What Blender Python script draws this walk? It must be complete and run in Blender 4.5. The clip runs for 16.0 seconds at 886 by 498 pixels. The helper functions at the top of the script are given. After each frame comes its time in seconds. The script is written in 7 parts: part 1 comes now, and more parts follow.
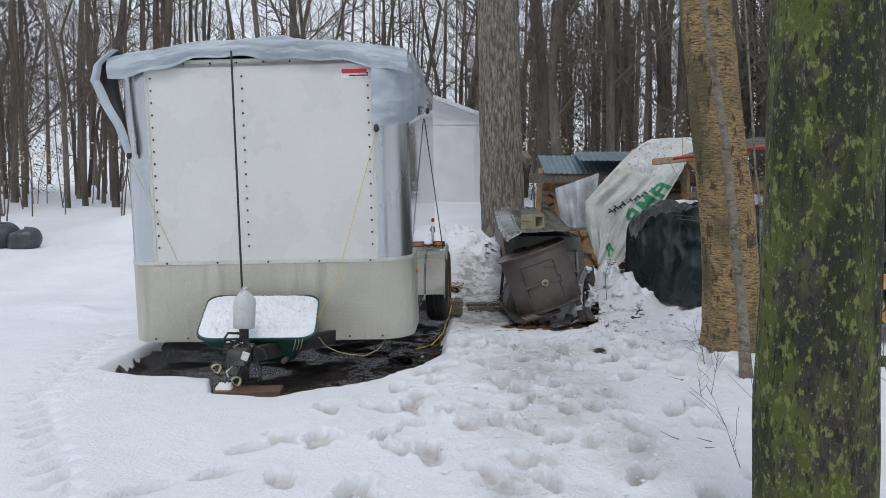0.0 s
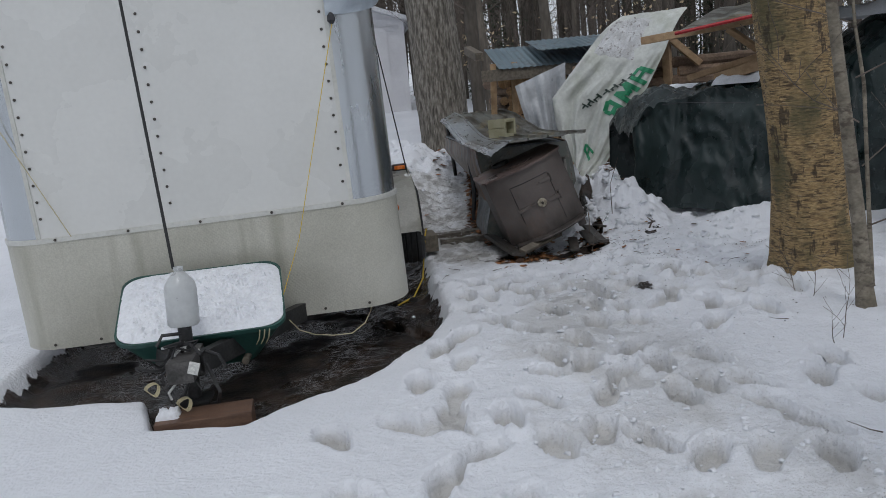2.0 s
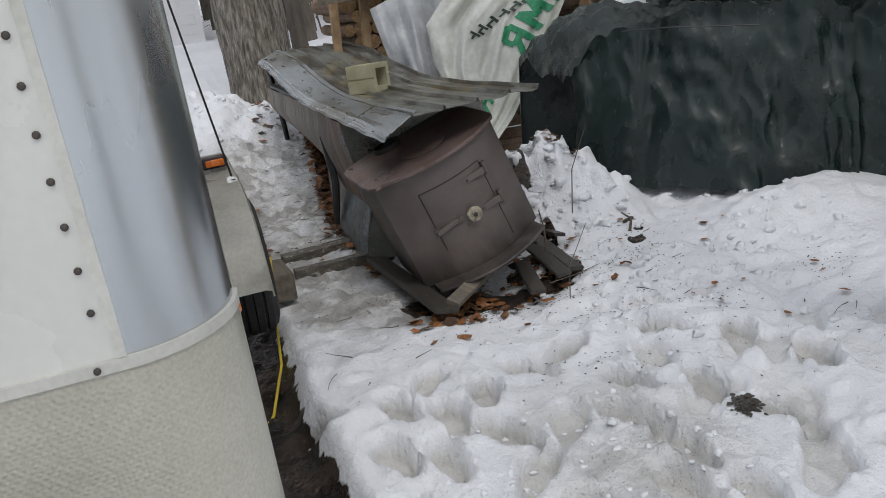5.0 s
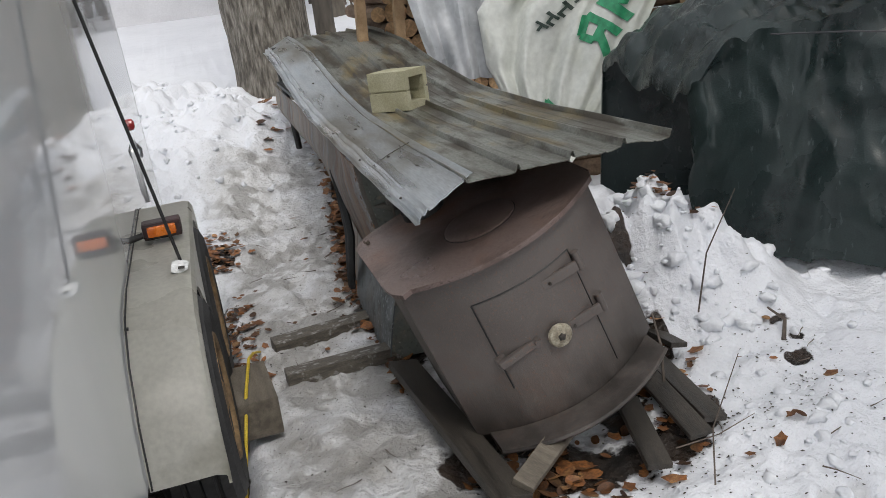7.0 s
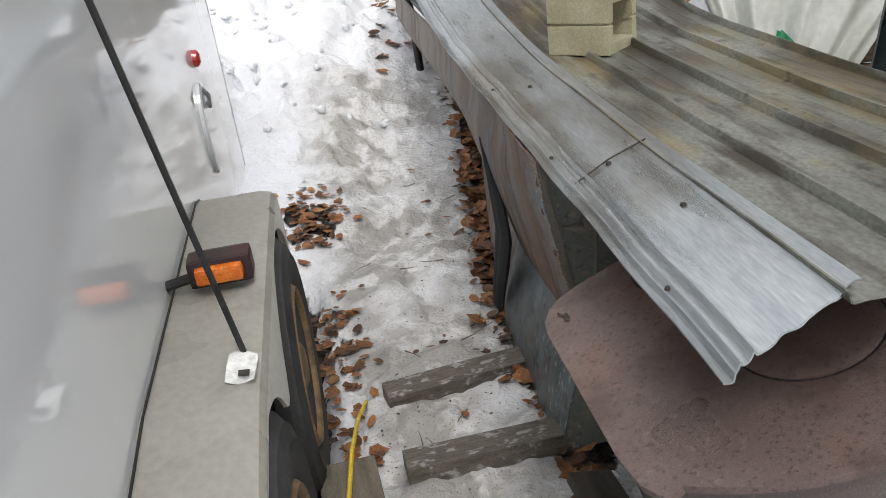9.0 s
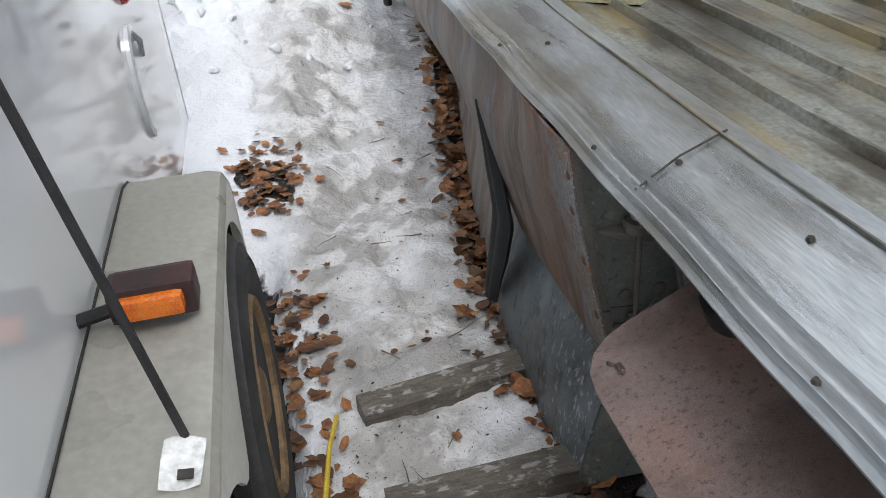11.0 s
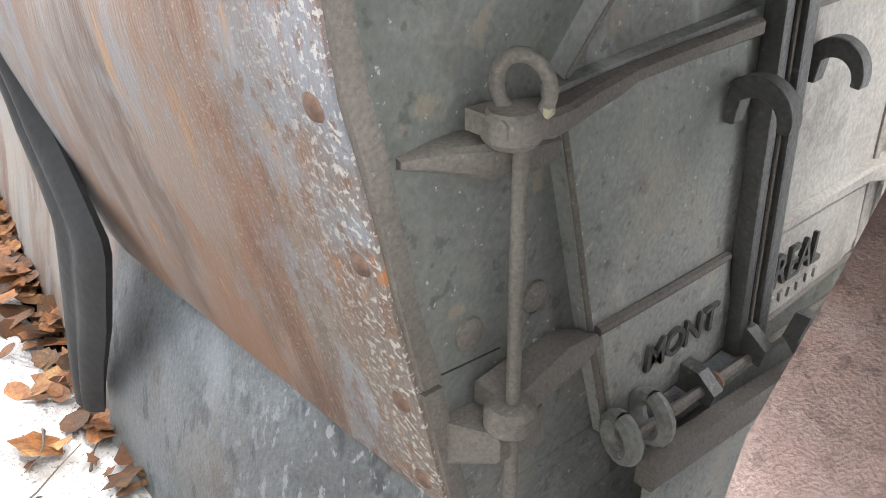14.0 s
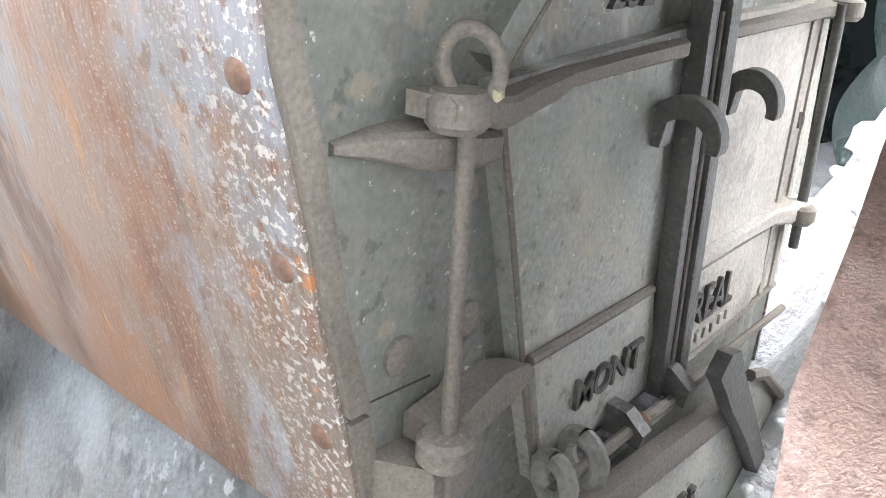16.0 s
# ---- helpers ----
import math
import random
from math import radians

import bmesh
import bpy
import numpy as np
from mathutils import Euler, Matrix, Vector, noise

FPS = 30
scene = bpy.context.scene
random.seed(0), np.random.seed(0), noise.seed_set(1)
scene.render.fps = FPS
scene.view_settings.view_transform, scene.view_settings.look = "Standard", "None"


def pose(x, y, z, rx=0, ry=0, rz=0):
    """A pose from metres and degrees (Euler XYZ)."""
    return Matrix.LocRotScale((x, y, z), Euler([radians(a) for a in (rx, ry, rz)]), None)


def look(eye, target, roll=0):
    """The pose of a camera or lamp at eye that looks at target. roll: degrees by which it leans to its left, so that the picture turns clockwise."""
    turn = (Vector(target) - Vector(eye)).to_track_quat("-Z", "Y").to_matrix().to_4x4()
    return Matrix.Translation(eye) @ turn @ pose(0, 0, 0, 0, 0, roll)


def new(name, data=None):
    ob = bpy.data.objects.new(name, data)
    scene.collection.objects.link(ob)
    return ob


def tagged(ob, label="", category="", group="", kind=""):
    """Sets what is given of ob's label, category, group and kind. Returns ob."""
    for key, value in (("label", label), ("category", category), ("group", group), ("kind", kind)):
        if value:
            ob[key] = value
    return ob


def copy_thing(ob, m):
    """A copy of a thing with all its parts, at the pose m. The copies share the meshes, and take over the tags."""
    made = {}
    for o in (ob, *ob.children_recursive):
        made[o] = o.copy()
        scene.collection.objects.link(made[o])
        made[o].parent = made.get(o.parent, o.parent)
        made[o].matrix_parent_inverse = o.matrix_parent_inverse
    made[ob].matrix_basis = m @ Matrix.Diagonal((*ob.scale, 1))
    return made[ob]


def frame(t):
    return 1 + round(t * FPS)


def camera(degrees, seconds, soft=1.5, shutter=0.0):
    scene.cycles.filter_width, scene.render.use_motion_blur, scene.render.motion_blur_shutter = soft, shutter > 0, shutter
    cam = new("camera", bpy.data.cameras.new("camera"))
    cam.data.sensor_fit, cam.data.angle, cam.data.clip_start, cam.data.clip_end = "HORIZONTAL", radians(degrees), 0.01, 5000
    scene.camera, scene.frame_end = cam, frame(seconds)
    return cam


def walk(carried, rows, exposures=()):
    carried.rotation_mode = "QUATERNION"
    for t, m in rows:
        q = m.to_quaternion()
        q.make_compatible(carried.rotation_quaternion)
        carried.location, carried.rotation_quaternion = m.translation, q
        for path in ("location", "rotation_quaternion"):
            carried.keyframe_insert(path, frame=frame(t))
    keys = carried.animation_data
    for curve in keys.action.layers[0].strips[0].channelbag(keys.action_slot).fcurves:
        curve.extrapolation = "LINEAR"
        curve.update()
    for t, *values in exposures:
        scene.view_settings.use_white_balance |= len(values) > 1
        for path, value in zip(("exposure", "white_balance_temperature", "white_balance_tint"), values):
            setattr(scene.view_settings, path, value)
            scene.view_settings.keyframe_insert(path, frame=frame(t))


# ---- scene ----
cam = camera(55.0, 16.0, 0.5)
PATH = [
    (0, (0.202, -0.709, 1.387), (0.162, 1.326, 1.244), 0.2),
    (0.5, (0.032, -0.272, 1.363), (-0.206, 1.741, 1.137), -0.1),
    (1, (-0.107, 0.131, 1.394), (-0.110, 2.149, 1.099), -1.7),
    (1.5, (-0.240, 0.664, 1.404), (-0.132, 2.673, 1.069), -5.7),
    (2, (-0.396, 1.115, 1.399), (-0.221, 3.114, 1.033), -5.4),
    (2.5, (-0.436, 1.607, 1.409), (0.019, 3.542, 0.955), -5.3),
    (3, (-0.403, 2.158, 1.418), (0.087, 4.074, 0.916), -7.6),
    (3.2, (-0.415, 2.388, 1.384), (0.067, 4.293, 0.835), -7.7),
    (5.3, (-0.219, 4.584, 1.520), (0.366, 6.441, 0.916), -7.7),
    (5.5, (-0.149, 4.753, 1.507), (0.433, 6.612, 0.900), -7.6),
    (6, (0.005, 5.145, 1.543), (0.567, 7.011, 0.944), -6.8),
    (6.5, (0.073, 5.537, 1.535), (0.615, 7.405, 0.922), -6.8),
    (7, (0.165, 5.928, 1.558), (0.660, 7.795, 0.901), -7.0),
    (7.5, (0.276, 6.329, 1.569), (0.653, 8.228, 0.924), -6.8),
    (8, (0.282, 6.742, 1.544), (0.547, 8.643, 0.855), -6.9),
    (8.5, (0.239, 7.132, 1.563), (0.490, 9.004, 0.793), -6.5),
    (8.7, (0.233, 7.220, 1.551), (0.472, 9.075, 0.737), -6.3),
    (10.8, (0.199, 7.835, 1.470), (0.483, 9.581, 0.454), -3.6),
    (11, (0.205, 7.838, 1.469), (0.530, 9.571, 0.442), -3.8),
    (11.5, (0.212, 7.894, 1.447), (0.693, 9.580, 0.404), -2.8),
    (12, (0.244, 8.148, 1.289), (0.855, 9.778, 0.224), -0.8),
    (12.2, (0.276, 8.307, 1.204), (0.912, 9.904, 0.106), -1.3),
    (12.5, (0.299, 8.466, 1.101), (0.983, 10.055, 0.019), -1.4),
    (13, (0.326, 8.615, 1.037), (1.211, 10.090, -0.059), -1.0),
    (13.5, (0.371, 8.726, 0.953), (1.400, 10.109, -0.137), -1.5),
    (14, (0.454, 8.803, 0.858), (1.647, 10.139, -0.118), -0.4),
    (14.5, (0.513, 8.836, 0.807), (1.883, 10.063, -0.075), 1.0),
    (15, (0.509, 8.834, 0.815), (1.939, 10.029, -0.015), 1.3),
    (15.5, (0.481, 8.829, 0.791), (1.929, 10.028, -0.002), 1.7),
    (16, (0.450, 8.851, 0.781), (1.907, 10.044, 0.000), 3.4),
]
EXPOSURES = [(0, -0.06, 6150, 10), (0.5, -0.24, 6150, 10), (1, -0.34, 6150, 10), (2, -0.45, 6150, 10), (3, -0.28, 6250, 10), (5.5, 0.15, 6500, 10), (7, 0.40, 6600, 10), (8, 0.66, 6800, 10),
             (11, 0.82, 6400, 10), (12, 0.9, 6350, 10), (12.7, 1.2, 6450, 10), (13.5, 1.85, 6750, 10), (14.2, 3.55, 6700, 12), (14.6, 3.85, 6600, 12), (15.5, 3.82, 6600, 12), (16, 3.68, 6600, 12)]
walk(cam, [(t, look(eye, target, roll)) for t, eye, target, roll in PATH], EXPOSURES)

# ---- world, sun, exposure ----
world = bpy.data.worlds.new("overcast_sky")
scene.world = world
world.use_nodes = True
wn = world.node_tree
sky = wn.nodes.new("ShaderNodeTexSky")
sky.sky_type, sky.sun_disc = "NISHITA", False
sky.sun_elevation, sky.sun_rotation = radians(57), radians(183)
sky.air_density, sky.dust_density = 1.0, 6.0
veil = wn.nodes.new("ShaderNodeMix")
veil.data_type = "RGBA"
veil.inputs["Factor"].default_value = 0.82
veil.inputs["B"].default_value = (9.2, 9.5, 10.0, 1)
wn.links.new(sky.outputs["Color"], veil.inputs["A"])
wn.links.new(veil.outputs["Result"], wn.nodes["Background"].inputs["Color"])
wn.nodes["Background"].inputs["Strength"].default_value = 0.10
sun = new("sun", bpy.data.lights.new("sun", "SUN"))
sun.data.energy, sun.data.angle, sun.data.color = 0.75, radians(16), (1.0, 0.97, 0.93)
sun.matrix_world = look((0.5, -9, 14), (0, 0, 0))
scene.view_settings.exposure = 0.0


# ---- helpers of the scene ----
def link_mesh(name, me, material, parent=None, label=""):
    ob = new(name, me)
    if material:
        me.materials.append(material)
    if parent:
        ob.parent = parent
    if label:
        ob["label"] = label
    return ob


def part(name, bm, material, parent=None, label="", smooth=False):
    """Links a bmesh as one mesh object under a thing or a part."""
    me = bpy.data.meshes.new(name)
    bm.normal_update()
    bm.to_mesh(me)
    bm.free()
    if smooth:
        me.shade_smooth()
        me.set_sharp_from_angle(angle=radians(38))
    return link_mesh(name, me, material, parent, label)


def raw(name, verts, faces, material, parent=None, label="", smooth=False):
    me = bpy.data.meshes.new(name)
    me.from_pydata(verts, [], faces)
    if smooth:
        me.shade_smooth()
    return link_mesh(name, me, material, parent, label)


def thing(name, label, category, x=0, y=0, z=0, rx=0, ry=0, rz=0, group=""):
    ob = new(name)
    ob.matrix_basis = pose(x, y, z, rx, ry, rz)
    return tagged(ob, label, category, group)


def box(bm, c, s, rot=None, bevel=0.0):
    m = Matrix.Translation(c) @ (rot or Matrix()) @ Matrix.Diagonal((*s, 1))
    g = bmesh.ops.create_cube(bm, size=1, matrix=m)
    if bevel:
        edges = {e for v in g["verts"] for e in v.link_edges}
        bmesh.ops.bevel(bm, geom=list(edges), offset=bevel, segments=2, affect="EDGES", profile=0.7)
    return bm


def boxed(c, s, rot=None, bevel=0.0):
    return box(bmesh.new(), c, s, rot, bevel)


def tube(bm, pts, radii, seg=8, cap=True, squash=1.0):
    """A tube along a line of points."""
    pts = [Vector(p) for p in pts]
    if not isinstance(radii, (list, tuple)):
        radii = [radii] * len(pts)
    rings, up = [], Vector((0, 0, 1))
    first = (pts[1] - pts[0]).normalized()
    side = first.cross(up if abs(first.z) < 0.9 else Vector((1, 0, 0))).normalized()
    for i, p in enumerate(pts):
        d = (pts[min(i + 1, len(pts) - 1)] - pts[max(i - 1, 0)]).normalized()
        side = (side - d * side.dot(d)).normalized()
        other = d.cross(side)
        rings.append([bm.verts.new(p + radii[i] * (math.cos(a) * side + squash * math.sin(a) * other))
                      for a in (2 * math.pi * k / seg for k in range(seg))])
    for a, b in zip(rings, rings[1:]):
        for k in range(seg):
            bm.faces.new((a[k], a[(k + 1) % seg], b[(k + 1) % seg], b[k]))
    if cap:
        bm.faces.new(rings[0][::-1])
        bm.faces.new(rings[-1])
    return bm


def tubed(pts, radii, seg=8, cap=True, squash=1.0):
    return tube(bmesh.new(), pts, radii, seg, cap, squash)


def sheet(fn, nu, nv, thick=0.004):
    """A sheet with thickness through fn(u, v), u and v from 0 to 1."""
    bm = bmesh.new()
    p = [[Vector(fn(i / nu, j / nv)) for j in range(nv + 1)] for i in range(nu + 1)]
    top, low = [], []
    for i in range(nu + 1):
        rt, rl = [], []
        for j in range(nv + 1):
            du = p[min(i + 1, nu)][j] - p[max(i - 1, 0)][j]
            dv = p[i][min(j + 1, nv)] - p[i][max(j - 1, 0)]
            n = du.cross(dv)
            n = n.normalized() if n.length > 1e-9 else Vector((0, 0, 1))
            rt.append(bm.verts.new(p[i][j]))
            rl.append(bm.verts.new(p[i][j] - n * thick))
        top.append(rt)
        low.append(rl)
    for i in range(nu):
        for j in range(nv):
            bm.faces.new((top[i][j], top[i + 1][j], top[i + 1][j + 1], top[i][j + 1]))
            bm.faces.new((low[i][j + 1], low[i + 1][j + 1], low[i + 1][j], low[i][j]))
    for i in range(nu):
        bm.faces.new((top[i + 1][0], top[i][0], low[i][0], low[i + 1][0]))
        bm.faces.new((top[i][nv], top[i + 1][nv], low[i + 1][nv], low[i][nv]))
    for j in range(nv):
        bm.faces.new((top[0][j], top[0][j + 1], low[0][j + 1], low[0][j]))
        bm.faces.new((top[nu][j + 1], top[nu][j], low[nu][j], low[nu][j + 1]))
    return bm


def strip(pts, z0, z1, thick, bm=None):
    """An upright band along a line in plan, its outer face on the line; thickness to the left of the way."""
    bm = bm or bmesh.new()
    n = len(pts)
    cols = []
    for i, (x, y) in enumerate(pts):
        ax, ay = pts[max(i - 1, 0)]
        bx, by = pts[min(i + 1, n - 1)]
        d = Vector((bx - ax, by - ay)).normalized()
        ox, oy = x - d.y * thick, y + d.x * thick
        cols.append([bm.verts.new(v) for v in ((x, y, z0), (x, y, z1), (ox, oy, z1), (ox, oy, z0))])
    for a, b in zip(cols, cols[1:]):
        for k in range(4):
            bm.faces.new((a[k], b[k], b[(k + 1) % 4], a[(k + 1) % 4]))
    bm.faces.new(cols[0])
    bm.faces.new(cols[-1][::-1])
    bmesh.ops.recalc_face_normals(bm, faces=bm.faces)
    return bm


def plate(pts, axis, a, b, bm=None):
    """A flat outline extruded along an axis from a to b."""
    bm = bm or bmesh.new()

    def at(p, w):
        q = list(p)
        q.insert("xyz".index(axis), w)
        return bm.verts.new(q)
    lo, hi = [at(p, a) for p in pts], [at(p, b) for p in pts]
    n = len(pts)
    bm.faces.new(lo)
    bm.faces.new(hi[::-1])
    for i in range(n):
        bm.faces.new((lo[i], hi[i], hi[(i + 1) % n], lo[(i + 1) % n]))
    bmesh.ops.recalc_face_normals(bm, faces=bm.faces)
    return bm


def lathe(profile, seg=24, bm=None, m=None):
    """A turned body round z from (radius, height) pairs."""
    bm = bm or bmesh.new()
    m = m or Matrix()
    rings = [[bm.verts.new(m @ Vector((r * math.cos(2 * math.pi * k / seg), r * math.sin(2 * math.pi * k / seg), z)))
              for k in range(seg)] for r, z in profile]
    for a, b in zip(rings, rings[1:]):
        for k in range(seg):
            bm.faces.new((a[k], a[(k + 1) % seg], b[(k + 1) % seg], b[k]))
    bm.faces.new(rings[0][::-1])
    bm.faces.new(rings[-1])
    return bm


def smooth01(a, b, x):
    t = min(max((x - a) / (b - a), 0.0), 1.0)
    return t * t * (3 - 2 * t)


# ---- materials ----
def mat(name, cols, scale=4.0, rough=0.7, metal=0.0, bump=0.3, bscale=80.0, stretch=(1, 1, 1), fine=0.25,
        lo=0.35, hi=0.65, vary=0.0, rspread=0.12, detail=6.0, space="Object", depth=0.004, coat=0.0):
    """Noise of two scales through a colour ramp, with relief and uneven gloss."""
    m = bpy.data.materials.new(name)
    m.use_nodes = True
    t = m.node_tree
    nd, ln = t.nodes, t.links
    bsdf = nd["Principled BSDF"]
    tc, mp = nd.new("ShaderNodeTexCoord"), nd.new("ShaderNodeMapping")
    mp.inputs["Scale"].default_value = stretch
    ln.new(tc.outputs[space], mp.inputs["Vector"])
    big, small = nd.new("ShaderNodeTexNoise"), nd.new("ShaderNodeTexNoise")
    for node, s, dt in ((big, scale, detail), (small, bscale, 4.0)):
        node.inputs["Scale"].default_value, node.inputs["Detail"].default_value = s, dt
        ln.new(mp.outputs[0], node.inputs["Vector"])
    ramp = nd.new("ShaderNodeValToRGB")
    el = ramp.color_ramp.elements
    while len(el) < len(cols):
        el.new(0.5)
    for i, c in enumerate(cols):
        el[i].position = lo + (hi - lo) * i / max(len(cols) - 1, 1)
        el[i].color = (*c, 1)
    ln.new(big.outputs[0], ramp.inputs[0])
    hsv = nd.new("ShaderNodeHueSaturation")
    ln.new(ramp.outputs[0], hsv.inputs["Color"])
    rng = nd.new("ShaderNodeMapRange")
    rng.inputs["From Min"].default_value, rng.inputs["From Max"].default_value = 0.3, 0.7
    rng.inputs["To Min"].default_value, rng.inputs["To Max"].default_value = 1 - fine, 1 + fine
    ln.new(small.outputs[0], rng.inputs["Value"])
    if vary:
        info, vr, mul = nd.new("ShaderNodeObjectInfo"), nd.new("ShaderNodeMapRange"), nd.new("ShaderNodeMath")
        vr.inputs["To Min"].default_value, vr.inputs["To Max"].default_value = 1 - vary, 1 + vary
        ln.new(info.outputs["Random"], vr.inputs["Value"])
        mul.operation = "MULTIPLY"
        ln.new(rng.outputs[0], mul.inputs[0])
        ln.new(vr.outputs[0], mul.inputs[1])
        ln.new(mul.outputs[0], hsv.inputs["Value"])
    else:
        ln.new(rng.outputs[0], hsv.inputs["Value"])
    ln.new(hsv.outputs[0], bsdf.inputs["Base Color"])
    rr = nd.new("ShaderNodeMapRange")
    rr.inputs["From Min"].default_value, rr.inputs["From Max"].default_value = 0.3, 0.7
    rr.inputs["To Min"].default_value, rr.inputs["To Max"].default_value = max(rough - rspread, 0.03), min(rough + rspread, 1)
    ln.new(big.outputs[0], rr.inputs["Value"])
    ln.new(rr.outputs[0], bsdf.inputs["Roughness"])
    bsdf.inputs["Metallic"].default_value = metal
    bsdf.inputs["Coat Weight"].default_value = coat
    if bump:
        bp = nd.new("ShaderNodeBump")
        bp.inputs["Strength"].default_value, bp.inputs["Distance"].default_value = bump, depth
        ln.new(small.outputs[0], bp.inputs["Height"])
        ln.new(bp.outputs[0], bsdf.inputs["Normal"])
    return m


def streaked(m, axis_scale, colour, lo, hi, scale=1.0, amount=1.0, seed=(0, 0, 0), band=None):
    """Lays a second stain through a material: noise stretched by axis_scale, seen between lo and hi. band: (axis, from, to), where the stain fades in."""
    t = m.node_tree
    nd, ln = t.nodes, t.links
    bsdf = nd["Principled BSDF"]
    src = bsdf.inputs["Base Color"].links[0].from_socket
    tc, mp, nz = nd.new("ShaderNodeTexCoord"), nd.new("ShaderNodeMapping"), nd.new("ShaderNodeTexNoise")
    mp.inputs["Scale"].default_value, mp.inputs["Location"].default_value = axis_scale, seed
    nz.inputs["Scale"].default_value, nz.inputs["Detail"].default_value, nz.inputs["Roughness"].default_value = scale, 8, .58
    ln.new(tc.outputs["Object"], mp.inputs["Vector"])
    ln.new(mp.outputs[0], nz.inputs["Vector"])
    rg, mx = nd.new("ShaderNodeMapRange"), nd.new("ShaderNodeMix")
    rg.inputs["From Min"].default_value, rg.inputs["From Max"].default_value = lo, hi
    rg.inputs["To Max"].default_value = amount
    mx.data_type = "RGBA"
    ln.new(nz.outputs[0], rg.inputs["Value"])
    factor = rg.outputs[0]
    if band:
        sep, br, mu = nd.new("ShaderNodeSeparateXYZ"), nd.new("ShaderNodeMapRange"), nd.new("ShaderNodeMath")
        ln.new(tc.outputs["Object"], sep.inputs[0])
        ln.new(sep.outputs[band[0]], br.inputs["Value"])
        br.inputs["From Min"].default_value, br.inputs["From Max"].default_value = band[1], band[2]
        mu.operation = "MULTIPLY"
        ln.new(factor, mu.inputs[0])
        ln.new(br.outputs[0], mu.inputs[1])
        factor = mu.outputs[0]
    ln.new(factor, mx.inputs["Factor"])
    ln.new(src, mx.inputs["A"])
    mx.inputs["B"].default_value = (*colour, 1)
    ln.new(mx.outputs["Result"], bsdf.inputs["Base Color"])
    return m


WHITE_PAINT = mat("white_painted_panel", [(.64, .645, .62), (.69, .695, .67)], 1.5, 0.28, 0, 0.05, 30, fine=0.02, rspread=.06)
WHITE_GLOSS = mat("white_gloss_side", [(.66, .68, .70), (.72, .74, .75)], 1.2, 0.07, 0, 0.06, 2.6, (1, 1, .25), fine=0.02, rspread=.02, coat=.8, depth=.006)
ALU = mat("bright_aluminium", [(.50, .53, .55), (.60, .63, .65)], 2.0, 0.24, 0.95, 0.02, 5, (1, 1, .15), fine=0.03, rspread=.06, depth=.01)
STONEGUARD = streaked(mat("dull_tread_plate", [(.47, .46, .39), (.58, .57, .50)], 2.0, 0.42, 0.2, 0.25, 110, fine=0.10),
                      (6, 6, .7), (.30, .29, .22), .52, .75, 1.2, .7)
TRIM = mat("trailer_trim", [(.55, .55, .50), (.66, .66, .62)], 3, 0.4, 0.3, 0.1, 60, fine=.06)
FENDER = streaked(mat("weathered_cream_fender", [(.60, .59, .53), (.69, .68, .62)], 3, 0.36, 0.0, 0.12, 60, fine=0.08),
                  (1, 1, 1), (.22, .21, .14), .52, .72, 3, .75)
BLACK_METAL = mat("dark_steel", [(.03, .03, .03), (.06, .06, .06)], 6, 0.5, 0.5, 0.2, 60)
RUBBER = mat("tyre_rubber", [(.02, .02, .02), (.04, .04, .04)], 8, 0.75, 0, 0.3, 60)
RUSTY_RIM = mat("rusty_rim", [(.15, .10, .06), (.30, .20, .10)], 12, 0.75, 0.2, 0.3, 60)
DARK_SCREW = mat("dark_rivet", [(.05, .045, .04), (.09, .08, .07)], 20, 0.5, 0.6, 0.1, 60)
GREY_TARP = mat("grey_woven_tarp", [(.36, .41, .46), (.48, .53, .58)], 3, 0.45, 0, 0.25, 220, fine=.06)
TARP_UNDER = mat("dark_tarp_back", [(.03, .03, .035), (.05, .05, .055)], 5, 0.6, 0, 0.2, 200)
BLACK_TARP = streaked(mat("black_green_tarp", [(.008, .016, .016), (.020, .034, .033)], 3, 0.28, 0, 0.3, 160, fine=.25, depth=.004),
                      (1, 1, 1), (.03, .042, .042), .55, .8, 4, .5)
streaked(BLACK_TARP, (1, 1, .35), (.15, .18, .18), .63, .68, 34, .3, (3, 1, 1))
GALV = streaked(mat("galvanised_sheet", [(.36, .385, .40), (.52, .55, .565), (.43, .465, .49)], 12, 0.32, 0.75, 0.15, 220, (1, .10, 1), fine=.14),
                (1, .35, 1), (.20, .17, .11), .52, .70, 3, .8)
ROOF_TIN = streaked(streaked(streaked(mat("weathered_roof_tin", [(.145, .148, .128), (.27, .278, .25)], 4, 0.42, 0.4, 0.3, 120, (1, .6, 1), fine=.25),
                    (1, .22, 1), (.065, .052, .036), .47, .58, 9, .85), (1.5, .5, 1), (.30, .23, .10), .54, .68, 4, .65, (3, 5, 1)), (1, .7, 1), (.05, .045, .035), .62, .68, 11, .8, (9, 2, 2))
STOVE = streaked(streaked(mat("brown_stove_paint", [(.110, .094, .086), (.148, .130, .120)], 4, 0.55, 0.1, 0.35, 300, fine=.16),
                 (1, 1, 1), (.14, .085, .06), .56, .75, 3, .6), (1, 1, 1), (.045, .038, .034), .58, .78, 2, .7, (7, 3, 1))
streaked(STOVE, (1, 1, 1), (.26, .12, .07), .58, .66, 120, .35, (3, 9, 1))
streaked(STOVE, (1, 1, 1), (.24, .21, .19), .64, .70, 110, .6, (1, 2, 6))
# Colour darkens towards the foot of the stove.
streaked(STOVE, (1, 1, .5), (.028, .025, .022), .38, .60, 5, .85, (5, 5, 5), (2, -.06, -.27))
